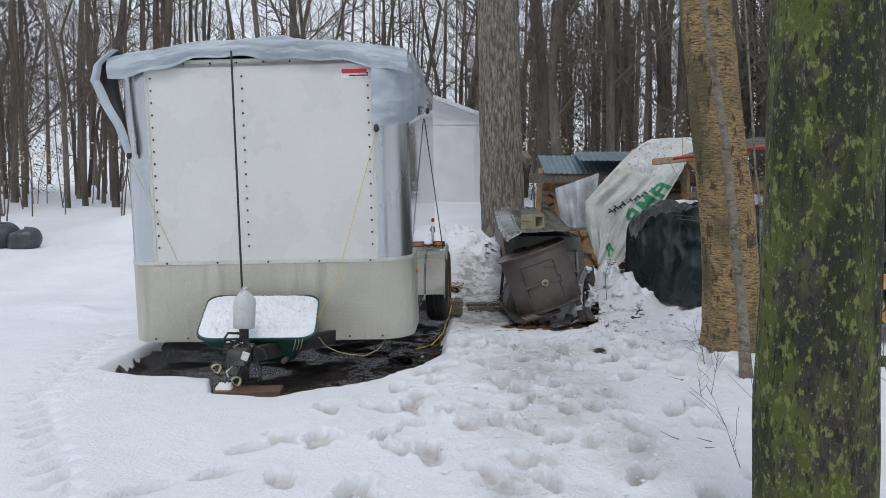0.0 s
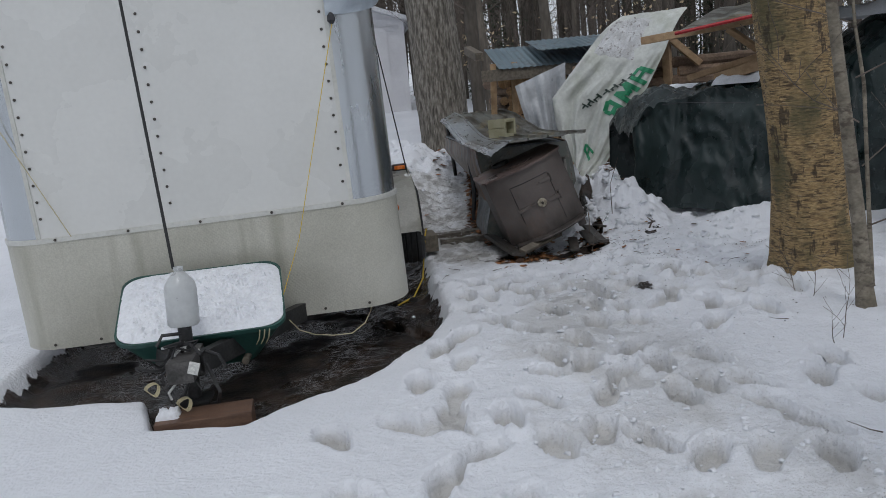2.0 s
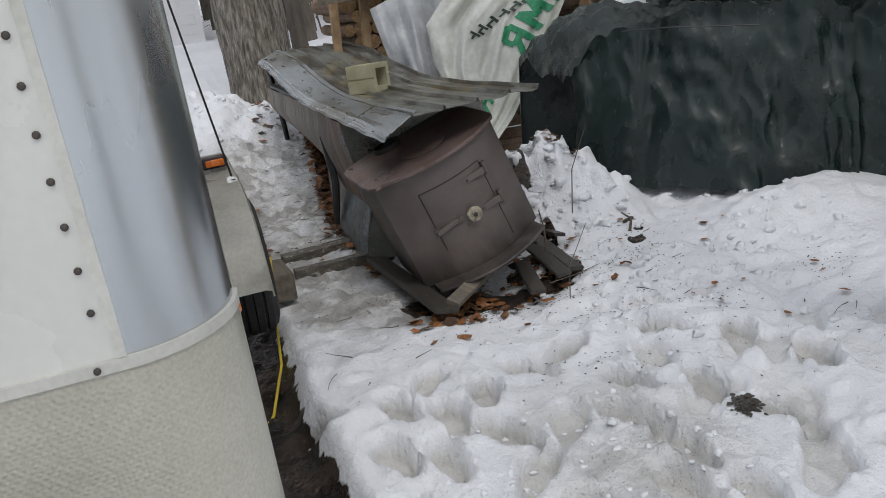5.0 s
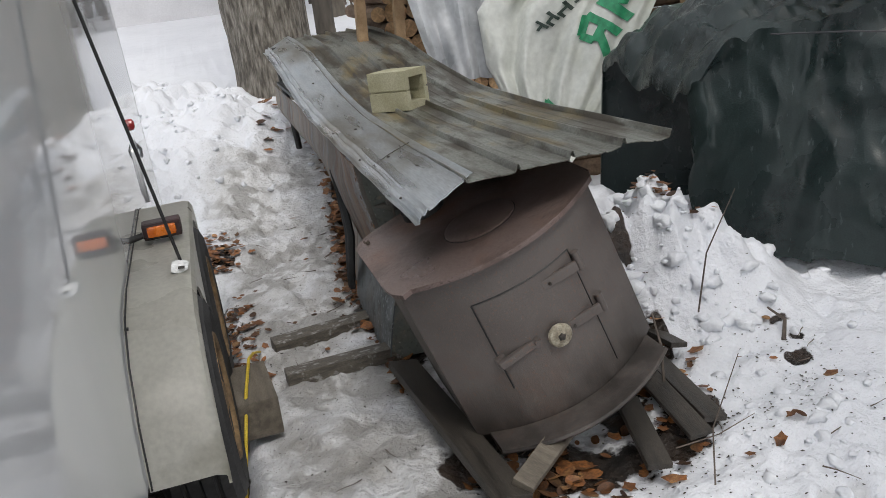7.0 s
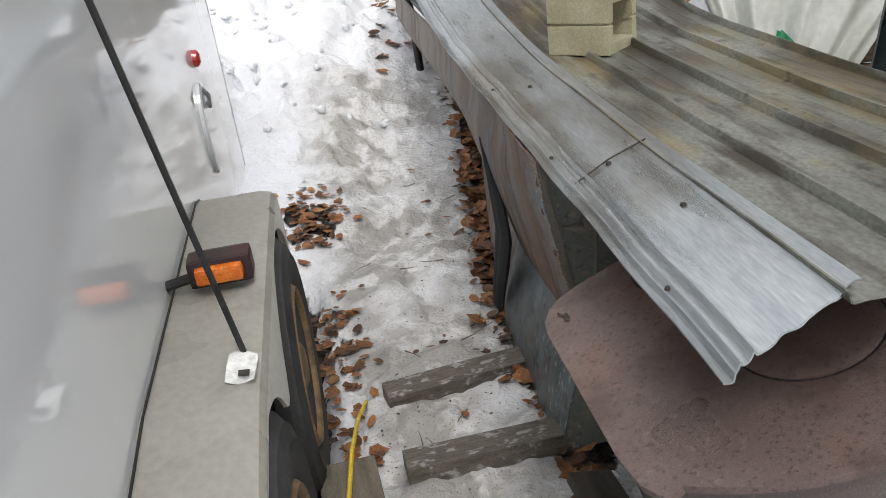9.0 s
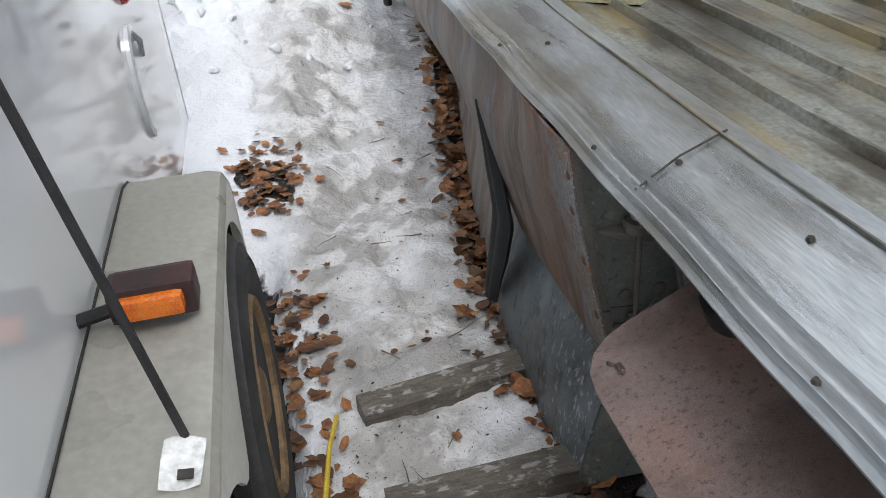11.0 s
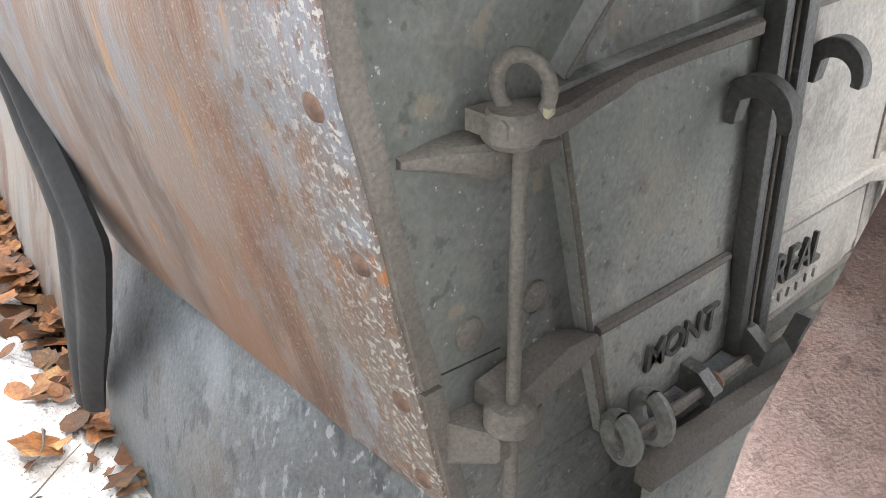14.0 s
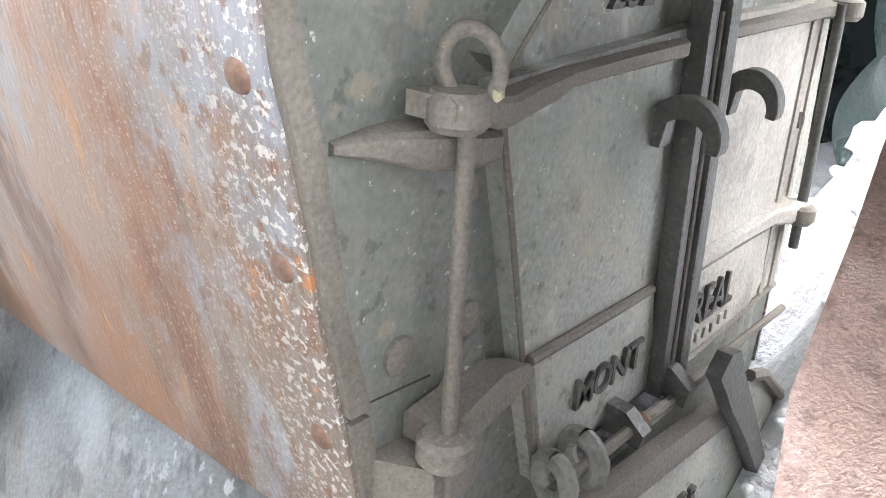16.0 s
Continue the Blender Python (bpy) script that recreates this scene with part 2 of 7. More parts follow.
RUSTY_TOP = streaked(streaked(mat("rusty_stove_top", [(.165, .118, .104), (.235, .178, .162)], 3, 0.38, 0.2, 0.7, 620, fine=.35, depth=.0018), (1, 1, 1), (.22, .11, .07), .52, .68, 3, .65), (1, 1, 1), (.26, .22, .19), .60, .68, 26, .5, (4, 1, 1))
streaked(RUSTY_TOP, (1, 1, 1), (.05, .035, .028), .56, .64, 120, .6, (1, 5, 3))
streaked(RUSTY_TOP, (1, 1, 1), (.30, .24, .22), .60, .66, 170, .5, (7, 5, 3))
streaked(RUSTY_TOP, (1, 1, 1), (.09, .060, .050), .50, .62, 5, .6, (2, 8, 8))
def cast_iron(name, k):
    """Grey-green cast iron, dusty, with pale specks and dark grime."""
    c = lambda *v: tuple(q * k for q in v)
    m = mat(name, [c(.175, .185, .172), c(.255, .262, .245)], 6, 0.62, 0.1, 0.3, 170, fine=.18)
    streaked(m, (1, 1, 1), c(.30, .27, .22), .55, .72, 9, .7)
    streaked(m, (1, 1, 1), c(.10, .085, .07), .60, .72, 14, .6, (4, 4, 4))
    streaked(m, (1, 1, 1), c(.115, .135, .115), .48, .66, 3.5, .5, (6, 1, 5))
    streaked(m, (1, 1, .7), c(.42, .44, .43), .60, .70, 13, .7, (8, 2, 3))
    streaked(m, (1, 1, 1), c(.36, .30, .22), .62, .68, 28, .5, (5, 9, 4))
    streaked(m, (1, 1, 1), c(.06, .065, .055), .60, .66, 48, .5, (7, 3, 9))
    streaked(m, (1, 1, 1), (.55, .54, .51), .655, .69, 110, .8, (2, 8, 5))
    return m


IRON = cast_iron("grey_cast_iron", 1.0)
# Same iron, 1.42 times lighter: brighter light on the doors put into the colour.
LIT_DOOR_IRON = cast_iron("dusty_lit_door_iron", 1.42)
# Dust, and the stronger light on the right-hand door put into the colour.
PALE_IRON = streaked(streaked(mat("dusty_lit_pale_iron", [(.33, .315, .285), (.47, .455, .42)], 7, 0.75, 0.05, 0.4, 170, fine=.16), (1, 1, 1), (.16, .155, .135), .55, .68, 8, .7), (1, 1, 1), (.30, .17, .10), .62, .72, 10, .5, (3, 2, 2))
CONCRETE = mat("yellowed_concrete_block", [(.36, .34, .22), (.46, .44, .31)], 8, 0.95, 0, 0.5, 180, fine=.15)
ICY_WOOD = streaked(mat("ice_crusted_board", [(.075, .066, .053), (.16, .142, .115)], 9, 0.5, 0, 0.8, 60, (2, 8, 8), fine=.3), (1, 2, 1), (.45, .45, .44), .56, .64, 22, .7)
OLD_WOOD = mat("wet_grey_wood", [(.10, .085, .065), (.19, .165, .13)], 5, 0.75, 0, 0.5, 60, (6, 1, 6), fine=.2)
WET_WOOD = mat("soaked_dark_wood", [(.026, .023, .019), (.065, .056, .046)], 6, 0.5, 0, 0.5, 60, (6, 1, 6), fine=.25)
RAW_WOOD = mat("bare_lumber", [(.34, .22, .12), (.46, .32, .19)], 5, 0.8, 0, 0.3, 60, (4, 1, 4), fine=.15, vary=.15)
LOG = mat("log_bark", [(.13, .085, .055), (.24, .17, .12)], 8, 0.9, 0, 0.6, 50, (1, 1, 1), fine=.25, vary=.25)
LOG_END = mat("cut_log_end", [(.42, .26, .13), (.56, .38, .22)], 10, 0.85, 0, 0.3, 60, vary=.2)
ORANGE_END = mat("fresh_cut_end", [(.55, .26, .09), (.66, .38, .17)], 8, 0.8, 0, 0.3, 60, vary=.1)
MAPLE_BARK = mat("grey_maple_bark", [(.095, .085, .070), (.185, .168, .142), (.26, .242, .21)], 26, 0.95, 0, 1.0, 60, (1, 1, .22), fine=.4, depth=.022, lo=.38, hi=.62)
BIRCH_BARK = mat("yellow_birch_bark", [(.125, .082, .038), (.41, .285, .135), (.29, .195, .09)], 11, 0.75, 0, 1.0, 30, (1, 1, 4.2), fine=.4, depth=.022)
streaked(BIRCH_BARK, (1, 1, 7), (.06, .04, .022), .56, .61, 13, .85, (2, 0, 3))
streaked(BIRCH_BARK, (1, 1, 5), (.46, .36, .21), .60, .66, 19, .7, (6, 3, 1))
streaked(BIRCH_BARK, (1, 1, .5), (.095, .09, .042), .47, .62, 3.4, .8)
streaked(BIRCH_BARK, (1, 1, .35), (.04, .028, .018), .585, .63, 15, .8, (8, 8, 2))
SAPLING_BARK = streaked(mat("grey_sapling_bark", [(.14, .12, .088), (.25, .22, .17)], 9, .8, 0, .6, 40, (1, 1, 1.5), fine=.25), (1, 1, 2), (.07, .055, .04), .55, .62, 9, .8)
MOSSY_BARK = mat("mossy_bark", [(.038, .034, .024), (.10, .09, .062)], 9, 0.95, 0, 1.0, 70, (1, 1, .5), fine=.5, depth=.02)
streaked(MOSSY_BARK, (1, 1, .5), (.085, .105, .018), .44, .54, 9, .85)
streaked(MOSSY_BARK, (1, 1, .35), (.020, .023, .012), .50, .58, 4, .85, (4, 2, 9))
streaked(MOSSY_BARK, (1, 1, .6), (.20, .215, .075), .56, .62, 34, .8, (1, 7, 2))
streaked(MOSSY_BARK, (1, 1, .7), (.30, .30, .17), .62, .66, 80, .6, (7, 7, 5))
streaked(MOSSY_BARK, (1, 1, .3), (.014, .013, .010), .57, .62, 45, .85, (5, 5, 2))
FAR_BARK = mat("woodland_bark", [(.058, .049, .039), (.165, .144, .118)], 1.5, 0.95, 0, 0.3, 20, (1, 1, .3), fine=.25, vary=.35)
TWIG = mat("bare_twig", [(.085, .068, .054), (.165, .135, .115)], 6, 0.9, 0, 0, fine=.2)
NEEDLES = mat("hemlock_needles", [(.018, .030, .014), (.045, .062, .030)], 3, 0.85, 0, 0, fine=.3)
BEECH_LEAF = mat("pale_beech_leaf", [(.50, .38, .22), (.66, .54, .36)], 6, 0.8, 0, 0, fine=.2)
DEAD_LEAF = mat("dead_leaf", [(.11, .046, .020), (.33, .135, .042), (.20, .085, .036), (.40, .22, .09)], 14, 0.6, 0, 0.3, 160, fine=.35)


def creased(m, scale, depth, strength=1.0, stretch=(1, 1, 1)):
    """Sharp film creases of two sizes added to the relief of a material."""
    nd, ln = m.node_tree.nodes, m.node_tree.links
    bsdf = nd["Principled BSDF"]
    tc, mp, add = nd.new("ShaderNodeTexCoord"), nd.new("ShaderNodeMapping"), nd.new("ShaderNodeMath")
    mp.inputs["Scale"].default_value = stretch
    ln.new(tc.outputs["Object"], mp.inputs["Vector"])
    warp, wv = nd.new("ShaderNodeTexNoise"), nd.new("ShaderNodeVectorMath")
    warp.inputs["Scale"].default_value = scale * .7
    wv.operation = "MULTIPLY_ADD"
    wv.inputs[1].default_value = (.25 / scale * 3,) * 3
    ln.new(mp.outputs[0], warp.inputs["Vector"])
    ln.new(warp.outputs["Color"], wv.inputs[0])
    ln.new(mp.outputs[0], wv.inputs[2])
    outs = []
    for k, f in ((scale, 1.0), (scale * 2.7, .4)):
        v, mu = nd.new("ShaderNodeTexVoronoi"), nd.new("ShaderNodeMath")
        v.feature = "F1"
        v.inputs["Scale"].default_value = k
        ln.new(wv.outputs[0], v.inputs["Vector"])
        mu.operation = "MULTIPLY"
        mu.inputs[1].default_value = f
        ln.new(v.outputs["Distance"], mu.inputs[0])
        outs.append(mu.outputs[0])
    ln.new(outs[0], add.inputs[0])
    ln.new(outs[1], add.inputs[1])
    bp = nd.new("ShaderNodeBump")
    bp.inputs["Strength"].default_value, bp.inputs["Distance"].default_value = strength, depth
    ln.new(add.outputs[0], bp.inputs["Height"])
    if bsdf.inputs["Normal"].links:
        ln.new(bsdf.inputs["Normal"].links[0].from_socket, bp.inputs["Normal"])
    ln.new(bp.outputs[0], bsdf.inputs["Normal"])
    return m


creased(BLACK_TARP, 4.2, .035, .6, (1, 1, .6))
creased(GREY_TARP, 7.0, .012, .5)


def tread_plate(m, pitch, depth):
    """The raised diamonds of tread plate: two crossed waves on the upright face."""
    nd, ln = m.node_tree.nodes, m.node_tree.links
    bsdf = nd["Principled BSDF"]
    tc, mul = nd.new("ShaderNodeTexCoord"), nd.new("ShaderNodeMath")
    mul.operation = "MULTIPLY"
    for k, a in enumerate((45, -45)):
        mp, wv = nd.new("ShaderNodeMapping"), nd.new("ShaderNodeTexWave")
        mp.inputs["Rotation"].default_value = (0, radians(a), 0)
        wv.inputs["Scale"].default_value = 1 / pitch / 3.14
        ln.new(tc.outputs["Object"], mp.inputs["Vector"])
        ln.new(mp.outputs[0], wv.inputs["Vector"])
        ln.new(wv.outputs[1], mul.inputs[k])
    bp = nd.new("ShaderNodeBump")
    bp.inputs["Strength"].default_value, bp.inputs["Distance"].default_value = .6, depth
    ln.new(mul.outputs[0], bp.inputs["Height"])
    if bsdf.inputs["Normal"].links:
        ln.new(bsdf.inputs["Normal"].links[0].from_socket, bp.inputs["Normal"])
    ln.new(bp.outputs[0], bsdf.inputs["Normal"])


tread_plate(STONEGUARD, .016, .0014)


def vary_pieces(m, lo, hi):
    """Gives every loose piece of a joined mesh a brightness of its own."""
    nd, ln = m.node_tree.nodes, m.node_tree.links
    bsdf = nd["Principled BSDF"]
    src = bsdf.inputs["Base Color"].links[0].from_socket
    geo, rg, hsv = nd.new("ShaderNodeNewGeometry"), nd.new("ShaderNodeMapRange"), nd.new("ShaderNodeHueSaturation")
    rg.inputs["To Min"].default_value, rg.inputs["To Max"].default_value = lo, hi
    ln.new(geo.outputs["Random Per Island"], rg.inputs["Value"])
    ln.new(rg.outputs[0], hsv.inputs["Value"])
    ln.new(src, hsv.inputs["Color"])
    ln.new(hsv.outputs[0], bsdf.inputs["Base Color"])


vary_pieces(DEAD_LEAF, .16, 1.15)


# ---- ground ----
SNOW = bpy.data.materials.new("trodden_snow")
SNOW.use_nodes = True


def snow_material():
    t = SNOW.node_tree
    nd, ln = t.nodes, t.links
    bsdf = nd["Principled BSDF"]
    tc = nd.new("ShaderNodeTexCoord")

    def nz(scale, detail=6.0):
        n = nd.new("ShaderNodeTexNoise")
        n.inputs["Scale"].default_value, n.inputs["Detail"].default_value = scale, detail
        ln.new(tc.outputs["Object"], n.inputs["Vector"])
        return n

    def mix(a, b, f):
        x = nd.new("ShaderNodeMix")
        x.data_type = "RGBA"
        for s, v in (("A", a), ("B", b), ("Factor", f)):
            if isinstance(v, (tuple, float)):
                x.inputs[s].default_value = (*v, 1) if isinstance(v, tuple) else v
            else:
                ln.new(v, x.inputs[s])
        return x.outputs["Result"]

    def rng(v, a, b, c=0.0, d=1.0):
        r = nd.new("ShaderNodeMapRange")
        for k, q in (("From Min", a), ("From Max", b), ("To Min", c), ("To Max", d)):
            r.inputs[k].default_value = q
        ln.new(v, r.inputs["Value"])
        return r.outputs[0]

    def math2(op, a, b):
        m = nd.new("ShaderNodeMath")
        m.operation = op
        for i, v in enumerate((a, b)):
            if isinstance(v, float):
                m.inputs[i].default_value = v
            else:
                ln.new(v, m.inputs[i])
        return m.outputs[0]
    bare, ice = nd.new("ShaderNodeAttribute"), nd.new("ShaderNodeAttribute")
    bare.attribute_name, ice.attribute_name = "bare", "ice"
    large, mid, small, grit = nz(0.8), nz(7.0, 8.0), nz(45.0), nz(160.0, 2.0)
    snow = mix((.84, .86, .90), (.77, .79, .83), rng(large.outputs[0], .35, .65))
    snow = mix(snow, (.60, .62, .65), math2("MULTIPLY", rng(mid.outputs[0], .5, .7), rng(ice.outputs["Fac"], 0, 1, .15, .7)))
    icy = mix((.39, .385, .375), (.69, .695, .70), rng(mid.outputs[0], .46, .55))
    icy = mix(icy, (.33, .32, .30), rng(nz(3.3, 8.0).outputs[0], .48, .74))
    snow = mix(snow, icy, rng(ice.outputs["Fac"], .25, .8))
    crust = nz(30.0, 8.0)
    snow = mix(snow, (.46, .455, .445), math2("MULTIPLY", rng(crust.outputs[0], .54, .68), rng(ice.outputs["Fac"], .1, .7, .04, .6)))
    # tread: beige trodden floors, and part of the prints' shade put into the colour
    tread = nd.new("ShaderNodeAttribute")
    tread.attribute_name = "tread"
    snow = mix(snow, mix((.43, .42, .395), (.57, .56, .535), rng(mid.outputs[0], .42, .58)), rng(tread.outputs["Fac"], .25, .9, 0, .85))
    dirt = mix(snow, (.10, .075, .055), math2("MULTIPLY", rng(grit.outputs[0], .64, .69), rng(ice.outputs["Fac"], 0, .6, .07, .8)))
    soil = mix((.007, .006, .005), (.042, .028, .020), rng(mid.outputs[0], .38, .62))
    soil = mix(soil, (.15, .12, .09), rng(small.outputs[0], .62, .78))
    edge = math2("ADD", bare.outputs["Fac"], rng(mid.outputs[0], .3, .7, -.28, .28))
    f = rng(edge, .46, .54)
    ln.new(mix(dirt, soil, f), bsdf.inputs["Base Color"])
    wet = rng(nz(2.2).outputs[0], .42, .52, .75, .12)
    r = nd.new("ShaderNodeMix")
    ln.new(f, r.inputs[0])
    ln.new(rng(ice.outputs["Fac"], 0, 1, .62, .34), r.inputs[2])
    ln.new(wet, r.inputs[3])
    ln.new(r.outputs[0], bsdf.inputs["Roughness"])
    bp = nd.new("ShaderNodeBump")
    bp.inputs["Strength"].default_value, bp.inputs["Distance"].default_value = 1.0, 0.022
    ln.new(math2("ADD", math2("MULTIPLY", mid.outputs[0], rng(ice.outputs["Fac"], 0, .6, .45, 1.2)), math2("ADD", math2("MULTIPLY", small.outputs[0], 0.6), math2("MULTIPLY", grit.outputs[0], .14))), bp.inputs["Height"])
    ln.new(bp.outputs[0], bsdf.inputs["Normal"])


snow_material()


def spread(lo, hi, step, far, grow=1.16):
    """Even steps from lo to hi, then ever wider ones out to far."""
    mid = list(np.arange(lo, hi + step / 2, step))
    out, s, p = [], step, mid[-1]
    while p < far:
        s = min(s * grow, 40)
        p += s
        out.append(p)
    back, s, p = [], step, mid[0]
    while p > -far:
        s = min(s * grow, 40)
        p -= s
        back.append(p)
    return np.array(back[::-1] + mid + out)


def sstep(a, b, x):
    t = np.clip((x - a) / (b - a), 0, 1)
    return t * t * (3 - 2 * t)


def soft_noise(X, Y, cell, seed):
    """Smooth value noise on a lattice of that cell size."""
    r = np.random.RandomState(seed)
    tab = r.rand(256, 256)
    gx, gy = X / cell, Y / cell
    ix, iy = np.floor(gx).astype(int), np.floor(gy).astype(int)
    fx, fy = gx - ix, gy - iy
    fx, fy = fx * fx * (3 - 2 * fx), fy * fy * (3 - 2 * fy)
    g = lambda a, b: tab[a % 256, b % 256]
    return ((g(ix, iy) * (1 - fx) + g(ix + 1, iy) * fx) * (1 - fy)
            + (g(ix, iy + 1) * (1 - fx) + g(ix + 1, iy + 1) * fx) * fy) - 0.5


def base_height(X, Y):
    """The lie of the land without prints."""
    Z = 0.50 * sstep(10.6, 14.5, Y) + 0.55 * sstep(14, 23, Y) + 0.9 * sstep(23, 60, Y)
    Z = Z - 0.04 * sstep(7.2, 8.4, Y) * sstep(1.8, 1.0, X) * sstep(12.0, 10.5, Y)
    Z = Z + 0.10 * sstep(2.0, 3.5, X) * sstep(4.5, 8, Y)
    Z = Z - 0.25 * sstep(-3.5, -9, X) * sstep(6, 14, Y)
    return Z


def bare_mask(X, Y):
    """Where no snow lies: the thawed ground under and before the trailer, and the foot of the furnace."""
    front = np.interp(X, [-2.6, -2.2, -1.62, -1.50, -1.05, -.92, -.5, -.1, .06], [5.75, 5.60, 5.47, 5.04, 5.00, 5.14, 5.45, 6.0, 6.5])
    a = sstep(-.10, .06, Y - front) * sstep(-.06, .10, X + 2.55) * sstep(.09, -.05, X - .02 - .05 * sstep(7.5, 9, Y)) * sstep(.2, -.2, Y - 10.6)
    return a


def build_ground():
    xs, ys = spread(-2.6, 3.2, 0.017, 420, 1.13), spread(1.0, 14.2, 0.017, 420, 1.13)
    X, Y = np.meshgrid(xs, ys, indexing="ij")
    Z = base_height(X, Y)
    near = sstep(12, 7, np.abs(X - .5)) * sstep(22, 13, Y)
    flat = 1 - .6 * sstep(7.6, 6.6, Y)
    Z += near * (0.060 * flat * soft_noise(X, Y, .55, 1) + 0.030 * flat * soft_noise(X, Y, .21, 2) + (0.020 * flat * soft_noise(X, Y, .085, 3) + .008 * soft_noise(X, Y, .036, 6)) * (.4 + 1.2 * sstep(-1.2, .6, X))) + 0.10 * soft_noise(X, Y, 2.3, 4) * sstep(5, 14, np.abs(X) + Y * .3)
    Z += near * .034 * (soft_noise(X, Y, .075, 40) + .5 * soft_noise(X, Y, .16, 41)) * sstep(6.2, 7.2, Y) * sstep(.9, 1.4, X) * sstep(3.4, 2.8, X)
    Z += .022 * (soft_noise(X, Y, .055, 50) + .7 * soft_noise(X, Y, .11, 51)) * sstep(.0, .2, X) * sstep(1.0, .8, X) * sstep(8.2, 8.8, Y) * sstep(13, 12, Y)
    back = sstep(12.0, 12.6, Y) * sstep(.75, .45, X) * sstep(-1.6, -1.0, X) * sstep(15.5, 14.3, Y)
    Z += back * (.13 * np.abs(soft_noise(X, Y, .42, 80)) + .11 * np.abs(soft_noise(X, Y, .19, 81)) + .045 * soft_noise(X, Y, .08, 82))
    # heaps of thrown snow
    heaps = [(1.80, 9.02, .50, .26, .28), (2.12, 8.90, .36, .30, .30), (2.05, 9.9, .25, .5, .6), (.62, 13.2, .20, .5, .6), (-.2, 13.8, .3, .5, .7), (.2, 12.5, .12, .4, .5),
             (-.45, 12.4, .22, .35, .5), (2.9, 8.05, .10, .6, .3), (-4.6, 17, .5, 1.4, .9), (-6.4, 17.2, .4, 1.2, .8), (-4.3, 9, .12, .3, .25), (2.45, 6.2, .10, .6, .5), (3.1, 5.0, .08, .8, .7)]
    lumps = 1 + .65 * soft_noise(X, Y, .20, 9) + .38 * soft_noise(X, Y, .09, 10) + .20 * soft_noise(X, Y, .045, 11)
    for hx, hy, h, sx, sy in heaps:
        Z += h * np.exp(-((X - hx) / sx) ** 2 - ((Y - hy) / sy) ** 2) * lumps
    fuzz = 0.030 * soft_noise(X, Y, .21, 2) + 0.020 * soft_noise(X, Y, .085, 3)
    tread = np.zeros_like(Z)
    sunk = np.zeros_like(Z)
    # prints of boots
    rs = np.random.RandomState(5)
    prints = []
    for k in range(260):
        y = 1.5 + 5.9 * ((k * .618) % 1)
        x = 0.78 + rs.normal(0, .50) + .16 * math.sin(y)
        if all(((x - q[0]) / .165) ** 2 + ((y - q[1]) / .27) ** 2 > 1 for q in prints):
            prints.append((x, y, rs.normal(0, .4), rs.uniform(.055, .100)))
    for k in range(14):
        prints.append((rs.uniform(-.8, 0.1), rs.uniform(2.2, 4.7), rs.normal(-.3, .4), rs.uniform(.05, .085)))
    for k in range(26):
        prints.append((rs.uniform(1.3, 2.4), rs.uniform(5.2, 8.0), rs.normal(.4, .6), rs.uniform(.02, .05)))
    for k in range(40):
        prints.append((rs.uniform(.15, .75), rs.uniform(8.2, 12.2), rs.normal(0, .3), rs.uniform(.01, .025)))
    rim = soft_noise(X, Y, .05, 60) + .8 * soft_noise(X, Y, .10, 61)
    for px, py, a, d in prints:
        i0, i1 = np.searchsorted(xs, (px - .5, px + .5))
        j0, j1 = np.searchsorted(ys, (py - .5, py + .5))
        sx, sy = X[i0:i1, j0:j1] - px, Y[i0:i1, j0:j1] - py
        u, v = sx * math.cos(a) - sy * math.sin(a), sx * math.sin(a) + sy * math.cos(a)
        w = .062 + .010 * np.sin(v * 14)
        r = np.sqrt((u / w) ** 2 + (v / .15) ** 2)
        m = sstep(1.12, .90, r + .14 * rim[i0:i1, j0:j1])
        sunk[i0:i1, j0:j1] = np.maximum(sunk[i0:i1, j0:j1], d * m)
        Z[i0:i1, j0:j1] += d * (.12 + .3 * rim[i0:i1, j0:j1]) * np.exp(-((r - 1.35) / .22) ** 2)
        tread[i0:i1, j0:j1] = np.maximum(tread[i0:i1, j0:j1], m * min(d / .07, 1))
    Z -= sunk + .55 * fuzz * tread - .016 * rim * tread
    # ridged wheel track
    for k in range(27):
        py = 2.3 + 5.2 * (k / 26) ** 1.05
        px = float(np.interp(py, [2.3, 3.08, 3.86, 4.83, 5.96, 7.4], [-1.25, -1.62, -2.09, -2.62, -2.9, -3.12]))
        i0, i1 = np.searchsorted(xs, (px - .3, px + .3))
        j0, j1 = np.searchsorted(ys, (py - .3, py + .3))
        sx, sy = X[i0:i1, j0:j1] - px, Y[i0:i1, j0:j1] - py
        a = .13 + .02 * k
        u, v = sx * math.cos(a) - sy * math.sin(a), sx * math.sin(a) + sy * math.cos(a)
        rung = sstep(.17, .11, np.abs(v)) * sstep(.052, .026, np.abs(u + .01 * np.sin(v * 30 + k))) * (.6 + .4 * math.sin(k * 2.3) ** 2)
        Z[i0:i1, j0:j1] -= .055 * rung
        tread[i0:i1, j0:j1] = np.maximum(tread[i0:i1, j0:j1], .55 * rung)
    for px, py, a in ((-1.26, 3.13, -.75), (-.97, 3.37, -.7), (-.90, 3.75, -.7)):
        i0, i1 = np.searchsorted(xs, (px - .4, px + .4))
        j0, j1 = np.searchsorted(ys, (py - .4, py + .4))
        sx, sy = X[i0:i1, j0:j1] - px, Y[i0:i1, j0:j1] - py
        u, v = sx * math.cos(a) + sy * math.sin(a), -sx * math.sin(a) + sy * math.cos(a)
        m = sstep(1.1, .8, np.sqrt((u / .065) ** 2 + (v / .16) ** 2))
        Z[i0:i1, j0:j1] -= .08 * m
